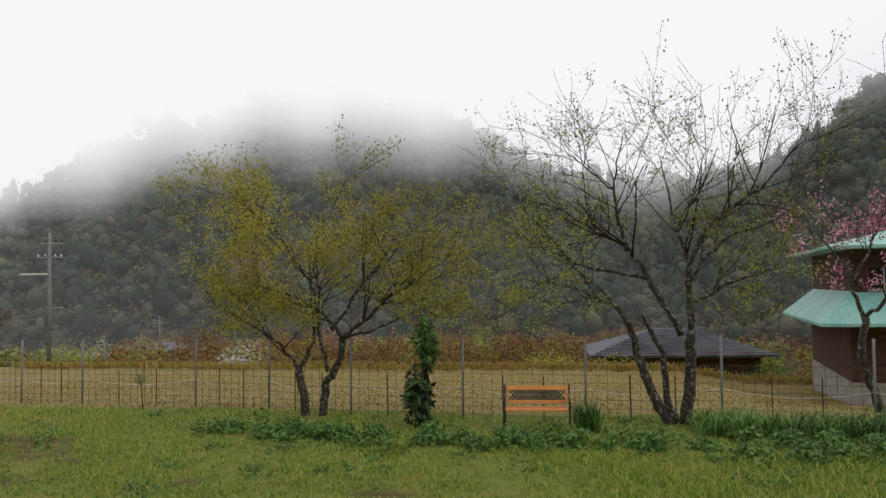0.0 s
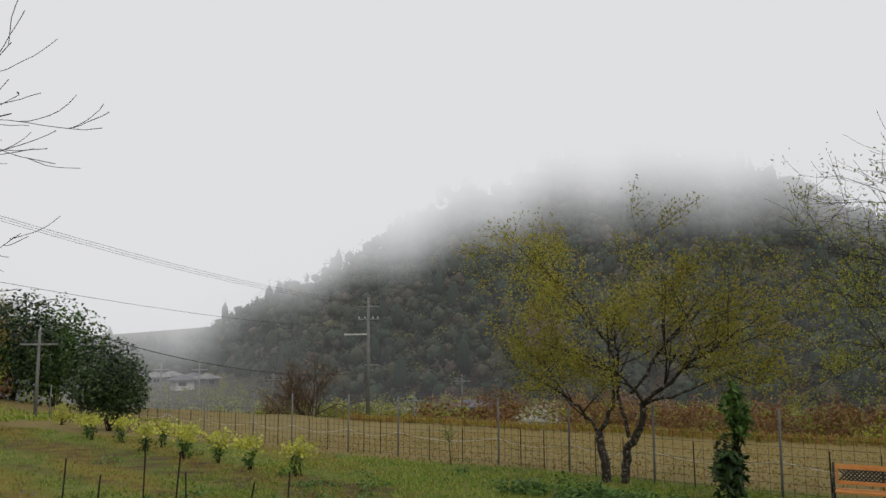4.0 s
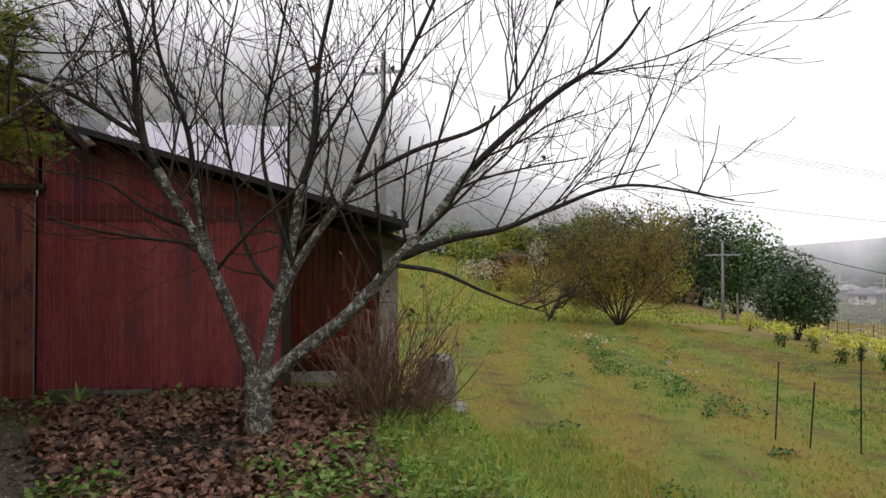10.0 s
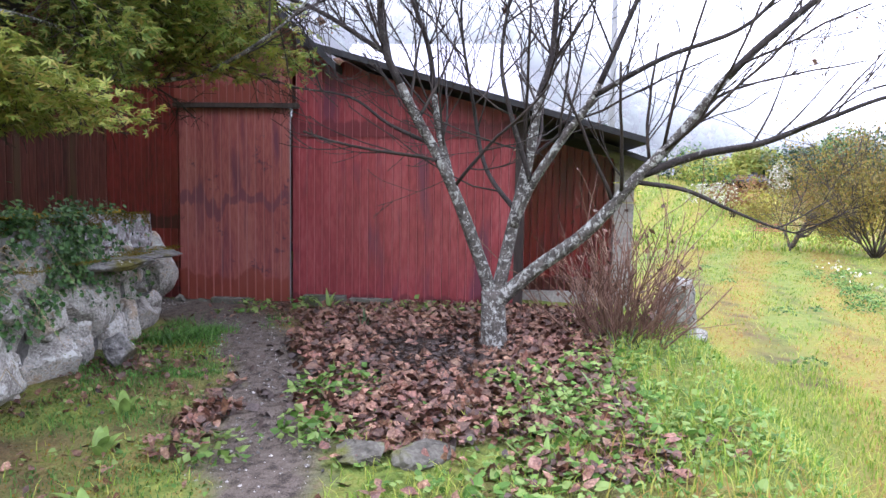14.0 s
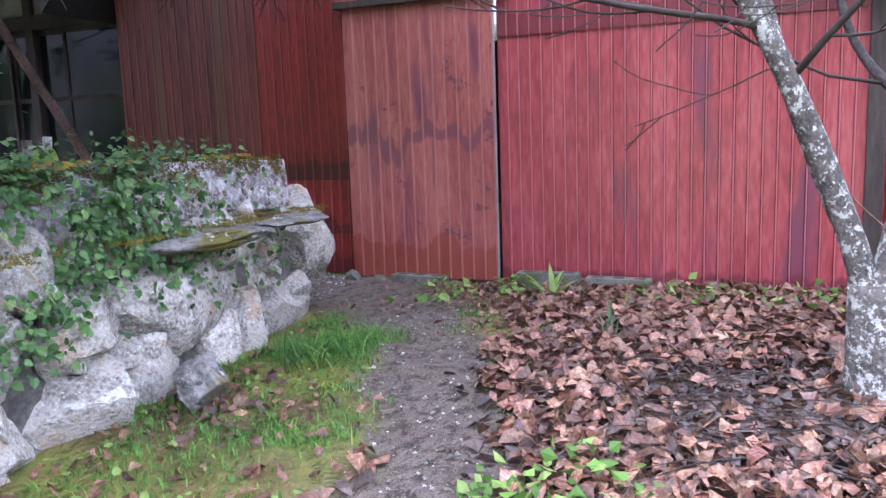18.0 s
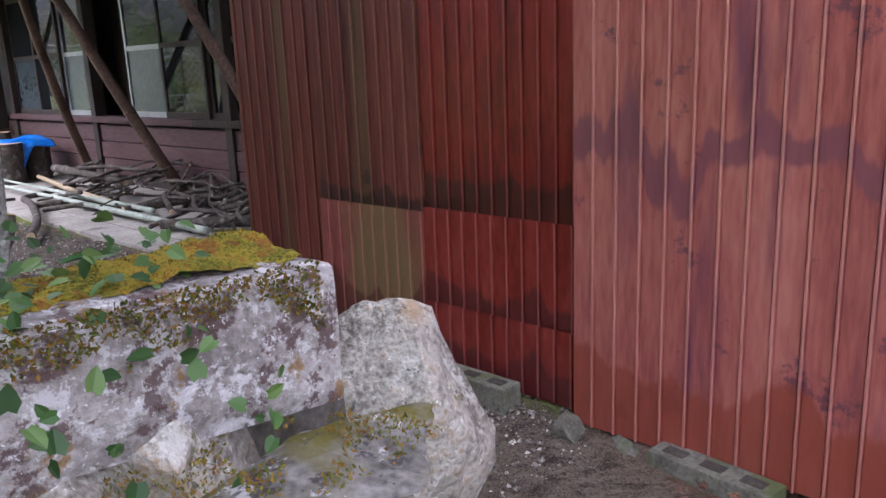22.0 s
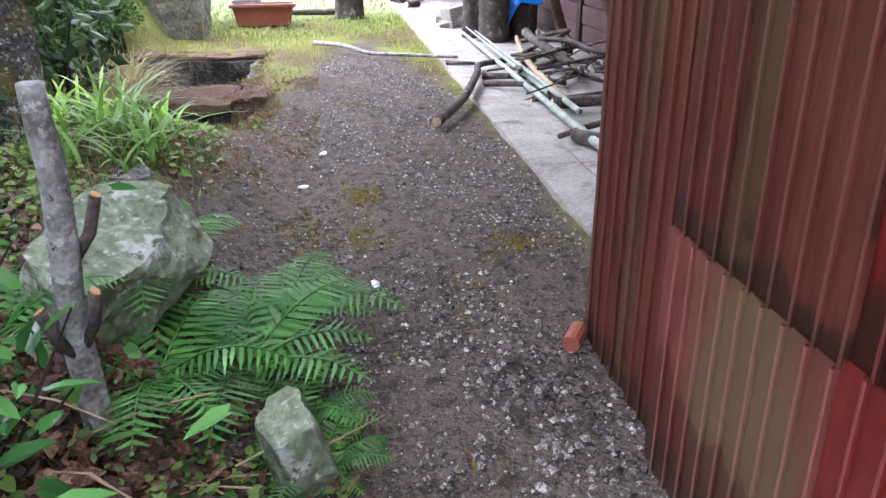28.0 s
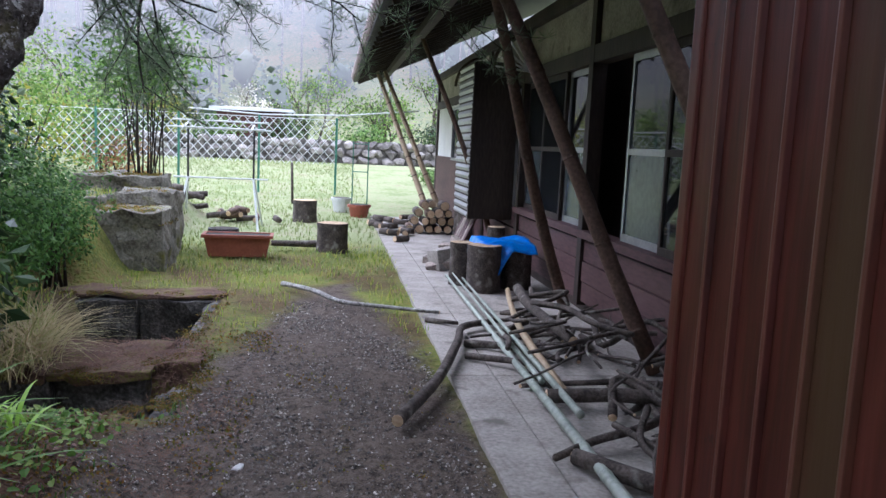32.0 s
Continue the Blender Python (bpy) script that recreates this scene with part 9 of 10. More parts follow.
# planters and pots
pl = thing("long_planter", (-6.25, -14.5, hz(-6.25, -14.5)), "terracotta-coloured long planter on the grass", "planter", rz=2)
bm = box((-0.40, -0.16, 0.02), (0.40, 0.16, 0.28), 0.02)
for v in bm.verts:
    if v.co.z < 0.1:
        v.co.x *= 0.88
        v.co.y *= 0.82
put("tub", bm, TERRACOTTA, pl)
for lo, hi in (((-0.43, -0.19, 0.26), (0.43, -0.15, 0.30)), ((-0.43, 0.15, 0.26), (0.43, 0.19, 0.30)), ((-0.43, -0.15, 0.26), (-0.39, 0.15, 0.30)), ((0.39, -0.15, 0.26), (0.43, 0.15, 0.30))):
    put("rim", box(lo, hi, 0.006), TERRACOTTA, pl)
put("soil", box((-0.385, -0.145, 0.275), (0.385, 0.145, 0.288)), SOIL, pl)


def pot(x, y, r, h, material, label):
    t = thing("plant_pot", (x, y, hz(x, y)), label, "pot")
    s = Soup()
    tube(s, [(0, 0, 0), (0, 0, h * 0.8), (0, 0, h * 0.8 + 0.001), (0, 0, h)], [r * 0.75, r * 0.95, r * 1.08, r * 1.08], 16)
    put("body", s, material, t, smooth=False)
    s = Soup()
    tube(s, [(0, 0, h), (0, 0, h + 0.004)], r * 0.92, 16)
    put("soil", s, SOIL, t)
    return t


pot(-5.95, -15.4, 0.19, 0.26, BLACK_POT, "black plastic pot full of dark sticks")
tp = pot(-7.95, -20.2, 0.22, 0.25, TERRACOTTA, "terracotta pot with a green wire trellis")
for dx in (-0.15, 0.15):
    s = Soup()
    tube(s, [(dx, 0, 0.2), (dx, 0, 1.5)], 0.012, 6)
    put("trellis_post", s, GREEN_STEEL, tp)
for z in (0.9, 1.45):
    s = Soup()
    tube(s, [(-0.15, 0, z), (0.15, 0, z)], 0.01, 6)
    put("trellis_bar", s, GREEN_STEEL, tp)
pot(-7.6, -21.0, 0.20, 0.3, WHITE_PAINT, "white plastic pot on the lawn")


# clothes-drying stands
def drying_stand():
    t = thing("drying_stand", (-5.6, -17.7, hz(-5.6, -17.7)), "white steel clothes-drying stand on splayed legs", "drying stand")
    for x in (-0.52, 0.52):
        for y in (-0.42, 0.42):
            s = Soup()
            tube(s, [(x + 0.12 * (1 if x > 0 else -1), y, 0), (x, y * 0.05, 0.82)], 0.018, 7)
            put("leg", s, WHITE_PAINT, t)
        s = Soup()
        tube(s, [(x, 0, 0.75), (x, 0, 1.72)], 0.018, 7)
        put("upright", s, BLACK_POT, t)
        s = Soup()
        tube(s, [(x, -0.55, 1.60), (x, 0, 1.70), (x, 0.55, 1.60)], 0.016, 7)
        put("arm", s, WHITE_PAINT, t)
    for z, y in ((0.82, 0), (1.62, -0.5), (1.62, 0.5), (1.74, 0)):
        s = Soup()
        tube(s, [(-0.75, y, z), (0.75, y, z)], 0.014, 7)
        put("rail", s, WHITE_PAINT, t)


drying_stand()


def net_fence():
    t = thing("net_fence", (0, 0, 0), "white diamond netting on green steel posts", "fence")
    y = -24.3
    for x in (-7.48, -5.6, -3.7, -1.8, 0.2):
        z = hz(x, y)
        s = Soup()
        tube(s, [(x, y, z - 0.1), (x, y, z + 1.9)], 0.03, 8)
        put("post", s, GREEN_STEEL, t)
    for x0, x1 in ((-7.48, -5.6), (-5.6, -3.7), (-3.7, -1.8), (-1.8, 0.2)):
        s = Soup()
        z = hz((x0 + x1) / 2, y)
        zl, zh = z + 0.75, z + 1.85
        n = 9
        for k in range(-4, n + 1):
            for sg in (1, -1):
                xa = x0 + (x1 - x0) * k / n
                xb = xa + (zh - zl) * 0.9
                pa, pb = (xa, zl), (xb, zh)
                lo = max(x0, xa)
                hi = min(x1, xb)
                if hi <= lo:
                    continue
                f = lambda q: zl + (q - xa) / 0.9
                za, zb = f(lo), f(hi)
                if sg < 0:
                    za, zb = zl + zh - za, zl + zh - zb
                beam(s, (lo, y, za), (hi, y, zb), 0.014, 0.014)
        beam(s, (x0, y, zh), (x1, y, zh), 0.016, 0.016)
        put("net_panel", s, WHITE_PAINT, t)


net_fence()
s = Soup()
tube(s, [(-9.0, -19.6, 2.15), (-7.6, -20.4, 2.02), (-6.0, -21.0, 1.98), (-4.4, -21.6, 2.06)], 0.016, 6)
put("washing_line", s, WHITE_PAINT, None, "white washing line tied to the eave prop", category="washing line")
log("garden_post", [(-6.55, -22.0, 0.1), (-6.52, -22.0, 1.0)], 0.03, 0.03, LOG_BARK, None, "short grey wooden post on the lawn", "post")


# ---- stones, pond pits and plants left of the path ----
PIT = mat("dark_damp_pit_stone", [(0.02, 0.019, 0.016), (0.065, 0.062, 0.054), (0.16, 0.15, 0.13)], scale=6, fine=40, rough=0.85, bump=1.0, deep=0.03, rnd="object", vary=0.2, stain=(0.08, 0.075, 0.015), stain_scale=5, stain_at=0.60)
BOULDER = mat("brown_grey_garden_boulder", [(0.075, 0.068, 0.05), (0.16, 0.15, 0.115), (0.26, 0.245, 0.195)], scale=5, fine=35, rough=0.9, bump=1.0, deep=0.02, rnd="object", vary=0.2, stain=(0.15, 0.15, 0.03), stain_scale=3, stain_at=0.58, speck=(((0.03, 0.028, 0.024), 12, 0.60),))
RED_MOSS = mat("red_brown_moss_slab", [(0.06, 0.035, 0.024), (0.13, 0.075, 0.05), (0.12, 0.115, 0.022)], scale=7, fine=50, rough=0.95, bump=1.0, deep=0.02, rnd="object", vary=0.15)


def worn_block(name, lo, hi, material, label, seed, amp=0.03):
    """A squared stone with broken, uneven faces, standing at its own centre."""
    c = [(a + b) / 2 for a, b in zip(lo, hi)]
    bm = box([a - q for a, q in zip(lo, c)], [b - q for b, q in zip(hi, c)], 0.015)
    bmesh.ops.subdivide_edges(bm, edges=[e for e in bm.edges if e.calc_length() > 0.08], cuts=6, use_grid_fill=True)
    off = Vector((seed * 3.7, seed * 1.3, seed * 2.1))
    for v in bm.verts:
        v.co += noise.noise_vector(v.co * 4 + off) * amp + noise.noise_vector(v.co * 14 + off) * amp * 0.4
    return put(name, bm, material, None, label, category="stone", at=pose(*c))


LINING, BRIDGE, BLOCK = "dark damp stone lining the dry pond pit", "needle-covered stone bridge across the dry pond", "mossy earth-capped block at the pond's edge"
for i, (lo, hi, m, lb) in enumerate([
        ((-5.62, -12.24, -0.8), (-4.9, -11.94, -0.05), PIT, LINING), ((-6.36, -12.26, -0.8), (-5.64, -12.0, -0.06), PIT, LINING), ((-6.48, -11.98, -0.8), (-6.28, -10.2, -0.07), PIT, LINING),
        ((-6.28, -10.10, -0.8), (-5.74, -9.46, -0.035), PIT, LINING), ((-5.72, -10.12, -0.8), (-5.0, -9.42, -0.035), PIT, LINING), ((-6.58, -9.40, -0.8), (-6.40, -8.95, -0.09), PIT, LINING), ((-5.36, -9.4, -0.8), (-5.16, -8.5, -0.03), PIT, LINING),
        ((-6.45, -12.44, -0.045), (-4.9, -12.03, -0.005), RED_MOSS, BLOCK), ((-6.30, -10.17, -0.04), (-5.70, -9.40, 0.03), RED_MOSS, BRIDGE), ((-5.69, -10.18, -0.04), (-5.0, -9.40, 0.04), RED_MOSS, BRIDGE), ((-6.56, -9.97, -0.24), (-6.24, -9.58, 0.025), RED_MOSS, BLOCK), ((-6.62, -9.36, -0.20), (-6.46, -9.12, -0.02), PIT, BLOCK)]):
    worn_block("pond_stone", lo, hi, m, lb, i + 1, 0.045)
needle_rng = np.random.RandomState(93)
s = Soup()
P = patch(-6.6, -5.0, -10.15, -9.42, 7000, needle_rng, lambda x, y: (x > -6.28) | (y < -9.55))
P[:, 2] = 0.048 + 0.012 * fbm(P[:, 0], P[:, 1], 6.0)
Q = np.concatenate([patch(-7.0, -6.35, -12.4, -7.8, 5200, needle_rng, lambda x, y: np.clip(0.4 + 0.8 * fbm(x, y, 2.4, 4.0), 0, 1)), patch(-6.9, -6.2, -9.0, -7.2, 3000, needle_rng, lambda x, y: np.clip(0.5 + 0.8 * fbm(x, y, 3.0, 1.0), 0, 1))])
Q[:, 2] = np.maximum(Q[:, 2], -0.02) + 0.014
P = np.concatenate([P, Q])
leaves(s, P, 0.055, 0.06, 0.0, needle_rng, face=np.tile([0, 0, 1.0], (len(P), 1)), tilt=0.3)
put("fallen_needles", s, RED_STEM, None, "red-brown fallen needles on the pond slabs", category="needles", kind="stuff")
s = Soup()
rim = []
for ax, ay, bx, by, z, n in ((-6.60, -8.95, -5.85, -8.45, 0.0, 60), (-6.66, -9.4, -6.55, -8.95, 0.0, 22), (-6.30, -9.46, -5.8, -9.40, 0.01, 26), (-6.58, -9.9, -6.26, -9.58, 0.025, 22), (-6.44, -12.0, -6.36, -10.3, 0.0, 40), (-6.4, -11.97, -5.0, -11.95, 0.01, 22)):
    f = needle_rng.uniform(0, 1, n)
    rim.append(np.stack([ax + (bx - ax) * f + needle_rng.normal(size=n) * 0.045, ay + (by - ay) * f + needle_rng.normal(size=n) * 0.045, z + 0 * f], 1))
clumps(s, np.concatenate(rim), 0.045, 0.022, 60, 0.013, needle_rng)
Q = patch(-7.95, -6.3, -9.6, -5.6, 260, needle_rng, lambda x, y: np.clip(-0.1 + 1.2 * fbm(x, y, 2.1, 6.0), 0, 1))
Q = np.concatenate([Q] + [np.stack([cx + needle_rng.normal(size=26) * 0.06, cy + needle_rng.normal(size=26) * 0.07, 0 * np.ones(26)], 1) for cx, cy in ((-7.21, -7.2), (-7.2, -6.59), (-7.83, -6.47), (-6.7, -8.4))])
clumps(s, Q, 0.04, 0.008, 40, 0.012, needle_rng)
put("moss_cushions", s, MOSS, None, "low yellow-green moss on the pond rim and path", category="moss", kind="stuff")
FERN_STONE = mat("greenish_grey_stone", [(0.10, 0.125, 0.075), (0.19, 0.225, 0.145), (0.30, 0.34, 0.235)], scale=5, fine=35, rough=0.9, bump=1.0, deep=0.03, stain=(0.11, 0.12, 0.03), stain_scale=4, stain_at=0.58, speck=(((0.42, 0.43, 0.38), 7, 0.56), ((0.05, 0.055, 0.03), 12, 0.60), ((0.5, 0.5, 0.46), 34, 0.60)))
for i, (lo, hi, lb) in enumerate([((-5.60, -14.0, -0.1), (-4.86, -13.3, 0.64), "squared grey boulder with a mossy flat top"), ((-5.52, -14.85, 0.0), (-4.9, -14.15, 0.80), "tall squared dark boulder of the rock garden"),
                                  ((-5.25, -15.6, 0.55), (-4.2, -14.75, 0.95), "flat-topped slab of the rock garden"), ((-4.8, -14.6, 0.0), (-3.9, -13.5, 0.75), "big grey boulder of the rock garden")]):
    worn_block("garden_boulder", lo, hi, BOULDER, lb, 21 + i, 0.06)
s = Soup()
P = np.concatenate([np.stack([needle_rng.uniform(x0, x1, n), needle_rng.uniform(y0, y1, n), np.full(n, z)], 1) for x0, x1, y0, y1, z, n in ((-5.5, -4.9, -13.95, -13.34, 0.64, 90), (-5.15, -4.3, -15.5, -14.8, 0.95, 70), (-5.58, -5.5, -13.9, -13.3, 0.5, 14), (-5.45, -5.0, -14.8, -14.2, 0.8, 30))])
clumps(s, P, 0.06, 0.03, 50, 0.016, needle_rng)
put("boulder_moss", s, MOSS, None, "olive moss lying on the boulder tops", category="moss", kind="stuff")
bush("azalea_bush", (-4.45, -12.75, 0.15), (1.0, 1.0, 1.25), 2600, LEAF_MID, 0.05, 648, "dense green azalea bush beside the boulders", lumps=9)
rock("fern_stone", (-6.42, -5.52, 0.40), (0.62, 0.46, 0.46), 332, FERN_STONE, None, "pale lichened boulder among ferns", 70, cuts=12, rough=0.04)
rock("fern_stone", (-6.94, -4.96, 0.07), (0.20, 0.27, 0.36), 333, FERN_STONE, None, "pointed grey stone at the path's edge", 10, cuts=12, rough=0.04)
rock("fern_stone", (-6.15, -6.6, 0.25), (0.5, 0.4, 0.3), 334, MOSS_STONE, None, "low mossy stone in the bed", 40)
for i, (x, y) in enumerate([(-6.9, -7.35), (-7.0, -8.0), (-7.2, -6.1)]):
    rock("white_chip", (x, y, hz(x, y) + 0.012), (0.07, 0.045, 0.025), 340 + i, PLASTER, None, "small white stone chip on the path", 40 * i, detail=2)
pipe = Soup()
tube(pipe, [(-7.86, -5.60, 0.03), (-7.80, -5.50, 0.028)], 0.030, 12)
put("drain_pipe", pipe, TERRACOTTA, None, "stub of reddish drain pipe at the shed corner", category="pipe")


def gravel():
    rng = np.random.RandomState(61)
    chip = np.array([(1, 0, -0.4), (0, 1, -0.4), (-1, 0, -0.4), (0, -1, -0.4), (0.45, 0.1, 0.8), (-0.35, -0.1, 1.0)], float)
    tri = [(0, 1, 4), (1, 2, 5, 4), (2, 3, 5), (3, 0, 4, 5)]
    s = Soup()
    P = np.concatenate([patch(-7.85, -7.25, -5.9, -3.7, 700, rng, lambda x, y: np.clip((-7.35 - x) / 0.3, 0.1, 1)), patch(-8.15, -6.4, -11.8, -3.4, 52000, rng, lambda x, y: covers(x, y)[0] * np.clip(0.5 + 0.7 * fbm(x, y, 1.7, 3.0), 0.1, 1)),
                        patch(-7.0, -3.2, -2.9, -1.1, 3600, rng, lambda x, y: covers(x, y)[0])])
    k = len(P)
    coarse = (1 + 0.65 * np.exp(-((P[:, 0] + 7.55) ** 2 / 0.06 + (P[:, 1] + 4.95) ** 2 / 0.5)))[:, None, None]
    S = (0.0035 + 0.011 * rng.uniform(0, 1, (k, 1, 1)) ** 3.5) * coarse * rng.uniform(0.6, 1.2, (k, 6, 1)) * np.array([1, 1, 0.6])
    a = rng.uniform(0, 6.28, k)
    R = np.stack([np.stack([np.cos(a), -np.sin(a), 0 * a], 1), np.stack([np.sin(a), np.cos(a), 0 * a], 1), np.stack([0 * a, 0 * a, 1 + 0 * a], 1)], 1)
    V = np.einsum("kij,knj->kni", R, chip[None] * S) + P[:, None] + [0, 0, 0.006]
    s.add_many(V, 6, tri)
    put("gravel", s, PEBBLE, None, "loose grey gravel on the path", category="gravel", kind="stuff")
    s = Soup()
    P = patch(-8.1, -5.6, -11.5, -3.6, 15000, rng, lambda x, y: np.clip(0.5 + 0.6 * fbm(x, y, 2.2), 0, 1))
    leaves(s, P + [0, 0, 0.012], 0.024, 0.4, 0.0, rng, face=np.tile([0, 0, 1.0], (len(P), 1)), tilt=0.3)
    P = patch(-7.85, -7.5, -5.6, -5.2, 36, rng)
    leaves(s, P + [0, 0, 0.02], 0.05, 0.6, 0.0, rng, face=np.tile([0, 0, 1.0], (len(P), 1)), tilt=0.5)
    put("leaf_crumbs", s, DARK_LITTER, None, "dark crumbs of old leaves on the path", category="leaf litter", kind="stuff")


gravel()


def bed_litter():
    rng = np.random.RandomState(97)
    s = Soup()
    P = patch(-7.15, -5.6, -5.3, -3.7, 2600, rng, lambda x, y: np.clip((x + 7.2) / 0.3, 0, 1))
    leaves(s, P + [0, 0, 0.02], 0.06, 0.5, 0.05, rng, face=np.tile([0, 0, 1.0], (len(P), 1)), tilt=0.5)
    put("leaf_litter", s, LITTER, None, "red-brown dead leaves on the planting bed", category="leaf litter", kind="stuff")
    s = Soup()
    P = patch(-7.15, -5.8, -5.2, -3.8, 260, rng)
    clumps(s, P, 0.05, 0.05, 9, 0.03, rng, 0.7)
    put("seedlings", s, LEAF_BED, None, "small green seedlings among the dead leaves", category="weeds", kind="stuff")
    for i in range(14):
        x, y, a = rng.uniform(-6.9, -6.2), rng.uniform(-4.7, -4.1), rng.uniform(-0.5, 0.5)
        L, z = rng.uniform(0.25, 0.5), hz(x, y) + 0.05
        s = Soup()
        tube(s, [(x - L / 2 * math.cos(a), y - L / 2 * math.sin(a), z), (x, y, z + 0.03), (x + L / 2 * math.cos(a), y + L / 2 * math.sin(a), z + 0.005)], [0.003, 0.0035, 0.0015], 5)
        put("dead_stalk", s, STALK, None, "bleached dead stalk lying on the bed", category="stalk", group="dead stalks on the bed")


LEAF_BED = leafy("fresh_green_seedling_leaves", [(0.05, 0.14, 0.03), (0.09, 0.22, 0.05), (0.15, 0.30, 0.07)], through_light=0.3, rough=0.4)
STALK = mat("bleached_stalk", [(0.30, 0.22, 0.13), (0.44, 0.35, 0.22)], scale=20, fine=80, rough=0.8, bump=0.2)
bed_litter()


def fern(at, n, L, seed):
    rng = np.random.RandomState(seed)
    t = thing("fern", at, "bright green fern with arching fronds", "fern", "ferns beside the path")
    for k in range(n):
        a = 6.283 * k / n + rng.normal() * 0.3
        ll = L * rng.uniform(0.75, 1.15)
        m = 18
        ts = np.linspace(0, 1, m)
        rise = rng.uniform(0.45, 0.8)
        C = np.stack([np.cos(a) * ll * ts * 0.9, np.sin(a) * ll * ts * 0.9, ll * (rise * ts * 1.25 - 0.9 * rise * ts ** 2.2)], 1)
        s = Soup()
        tube(s, C, np.linspace(0.004, 0.0015, m), 4, caps=False)
        T = np.gradient(C, axis=0)
        T /= np.linalg.norm(T, axis=1)[:, None]
        S = np.cross(T, [0, 0, 1.0])
        S /= np.linalg.norm(S, axis=1)[:, None]
        N = np.cross(S, T)
        out = []
        for j in range(2, m):
            w = ll * 0.24 * math.sin(math.pi * min(1, ts[j] * 0.88 + 0.12)) ** 0.7 + 0.006
            g0 = ll / m * 0.34 * (1 - 0.4 * ts[j])
            for sg in (1, -1):
                d = S[j] * sg * 0.93 + T[j] * 0.32 - N[j] * rng.uniform(0.05, 0.3)
                b, g = C[j], T[j] * g0
                out.append([b - g * 0.5, b + d * w * 0.12 - g, b + d * w * 0.55 - g * 0.8, b + d * w, b + d * w * 0.55 + g * 0.8, b + d * w * 0.12 + g])
        s.add_many(np.array(out).reshape(-1, 3), 6, [(0, 1, 2, 4, 5), (2, 3, 4)])
        put("frond", s, FERN, t)


for i, (x, y, n, L) in enumerate([(-6.75, -5.45, 11, 0.52), (-6.85, -5.85, 10, 0.46), (-6.55, -5.25, 10, 0.46), (-6.45, -5.7, 9, 0.5), (-6.92, -5.25, 8, 0.28), (-6.2, -5.2, 9, 0.42), (-6.98, -5.0, 8, 0.2), (-7.0, -4.5, 7, 0.16), (-6.98, -4.3, 7, 0.15)]):
    fern((x, y, hz(x, y)), n, L, 400 + i)

st = thing("cut_stump", (-6.49, -4.95, 0.24), "pale grey lichened stem of a cut sapling", "stump")
s = Soup()
tube(s, smooth_line([(0.0, -0.02, -0.1), (0.01, 0.0, 0.25), (-0.015, 0.02, 0.55), (-0.02, 0.05, 0.80)]), np.linspace(0.036, 0.026, 19), 11, knob=0.05)
put("stem", s, PALE_BARK, st, smooth=True)
for x, y, z, dx in ((-0.06, 0.04, 0.36, -0.02), (0.05, 0.06, 0.33, 0.02), (-0.075, -0.03, 0.55, -0.02)):
    s = Soup()
    tube(s, [(0, 0, z - 0.16), (x * 0.7, y * 0.7, z - 0.08), (x, y, z)], [0.012, 0.014, 0.013], 8)
    sh = put("side_stem", s, LOG_BARK, st, smooth=True)
    s = Soup()
    tube(s, [(x, y, z), (x + dx * 0.1, y, z + 0.003)], 0.0125, 8)
    put("cut_face", s, ORANGE_CUT, sh, "fresh orange cut face")
log("bare_stake", [(-6.1, -4.62, 0.3), (-6.11, -4.6, 1.02)], 0.03, 0.028, LOG_BARK, None, "short brown stake in the planting bed", "stake")
for i, (x, y, h) in enumerate([(-6.62, -5.75, 0.62), (-6.1, -4.5, 0.5)]):
    tree("twiggy_seedling", (x, y, hz(x, y)), [((0.02, 0, 1), h, 0.005)], dict(segs=4, wander=0.04, up=[0.08, 0.05], kids=[2], angle=(20, 45), ratio=0.25, **{"from": [0.6]}, rmin=0.002), 500 + i, LEAF_MID, 0.05, 1, 0.03, "thin dark-stemmed seedling in the bed", "plant")
LEAF_GLOSS = leafy("glossy_green_undergrowth", [(0.04, 0.13, 0.03), (0.075, 0.22, 0.05), (0.13, 0.32, 0.08)], through_light=0.25, rough=0.2)


def leafy_plant(at, n, size, seed, label, material, r=0.17, h=0.42, ratio=0.42):
    rng = np.random.RandomState(seed)
    s, st_ = Soup(), Soup()
    t = thing("broadleaf_plant", at, label, "plant")
    P = rng.normal(size=(n, 3)) * [r, r, 0] + np.stack([0 * rng.uniform(size=n), 0 * rng.uniform(size=n), rng.uniform(0.1, 1, n) * h], 1)
    rounded(s, P, size, rng, 0.5, (0, 0, 1.0), ratio * 1.15)
    for p in P[::3]:
        tube(st_, [(p[0] * 0.3, p[1] * 0.3, -0.05), tuple(p)], [0.005, 0.003], 4)
    put("stem", st_, TWIG, t, kind="stuff")
    put("foliage", s, material, t)


for i, (x, y, n, sz, m) in enumerate([(-6.28, -4.72, 80, 0.085, LEAF_GLOSS), (-5.8, -4.2, 90, 0.12, LEAF_GLOSS), (-6.05, -4.85, 80, 0.09, LEAF_GLOSS), (-5.6, -4.9, 90, 0.12, LEAF_GLOSS), (-5.75, -5.4, 70, 0.11, LEAF_MID), (-5.5, -6.4, 70, 0.12, LEAF_DARK)]):
    leafy_plant((x, y, hz(x, y)), n, sz, 520 + i, "broad-leaved green undergrowth in the bed", m)
tuft("strap_leaf_plant", (-6.54, -4.2, hz(-6.54, -4.2)), 8, 0.50, 0.055, STRAP_BRIGHT, "clump of pale green strap leaves", 63, 0.85, 0.02)
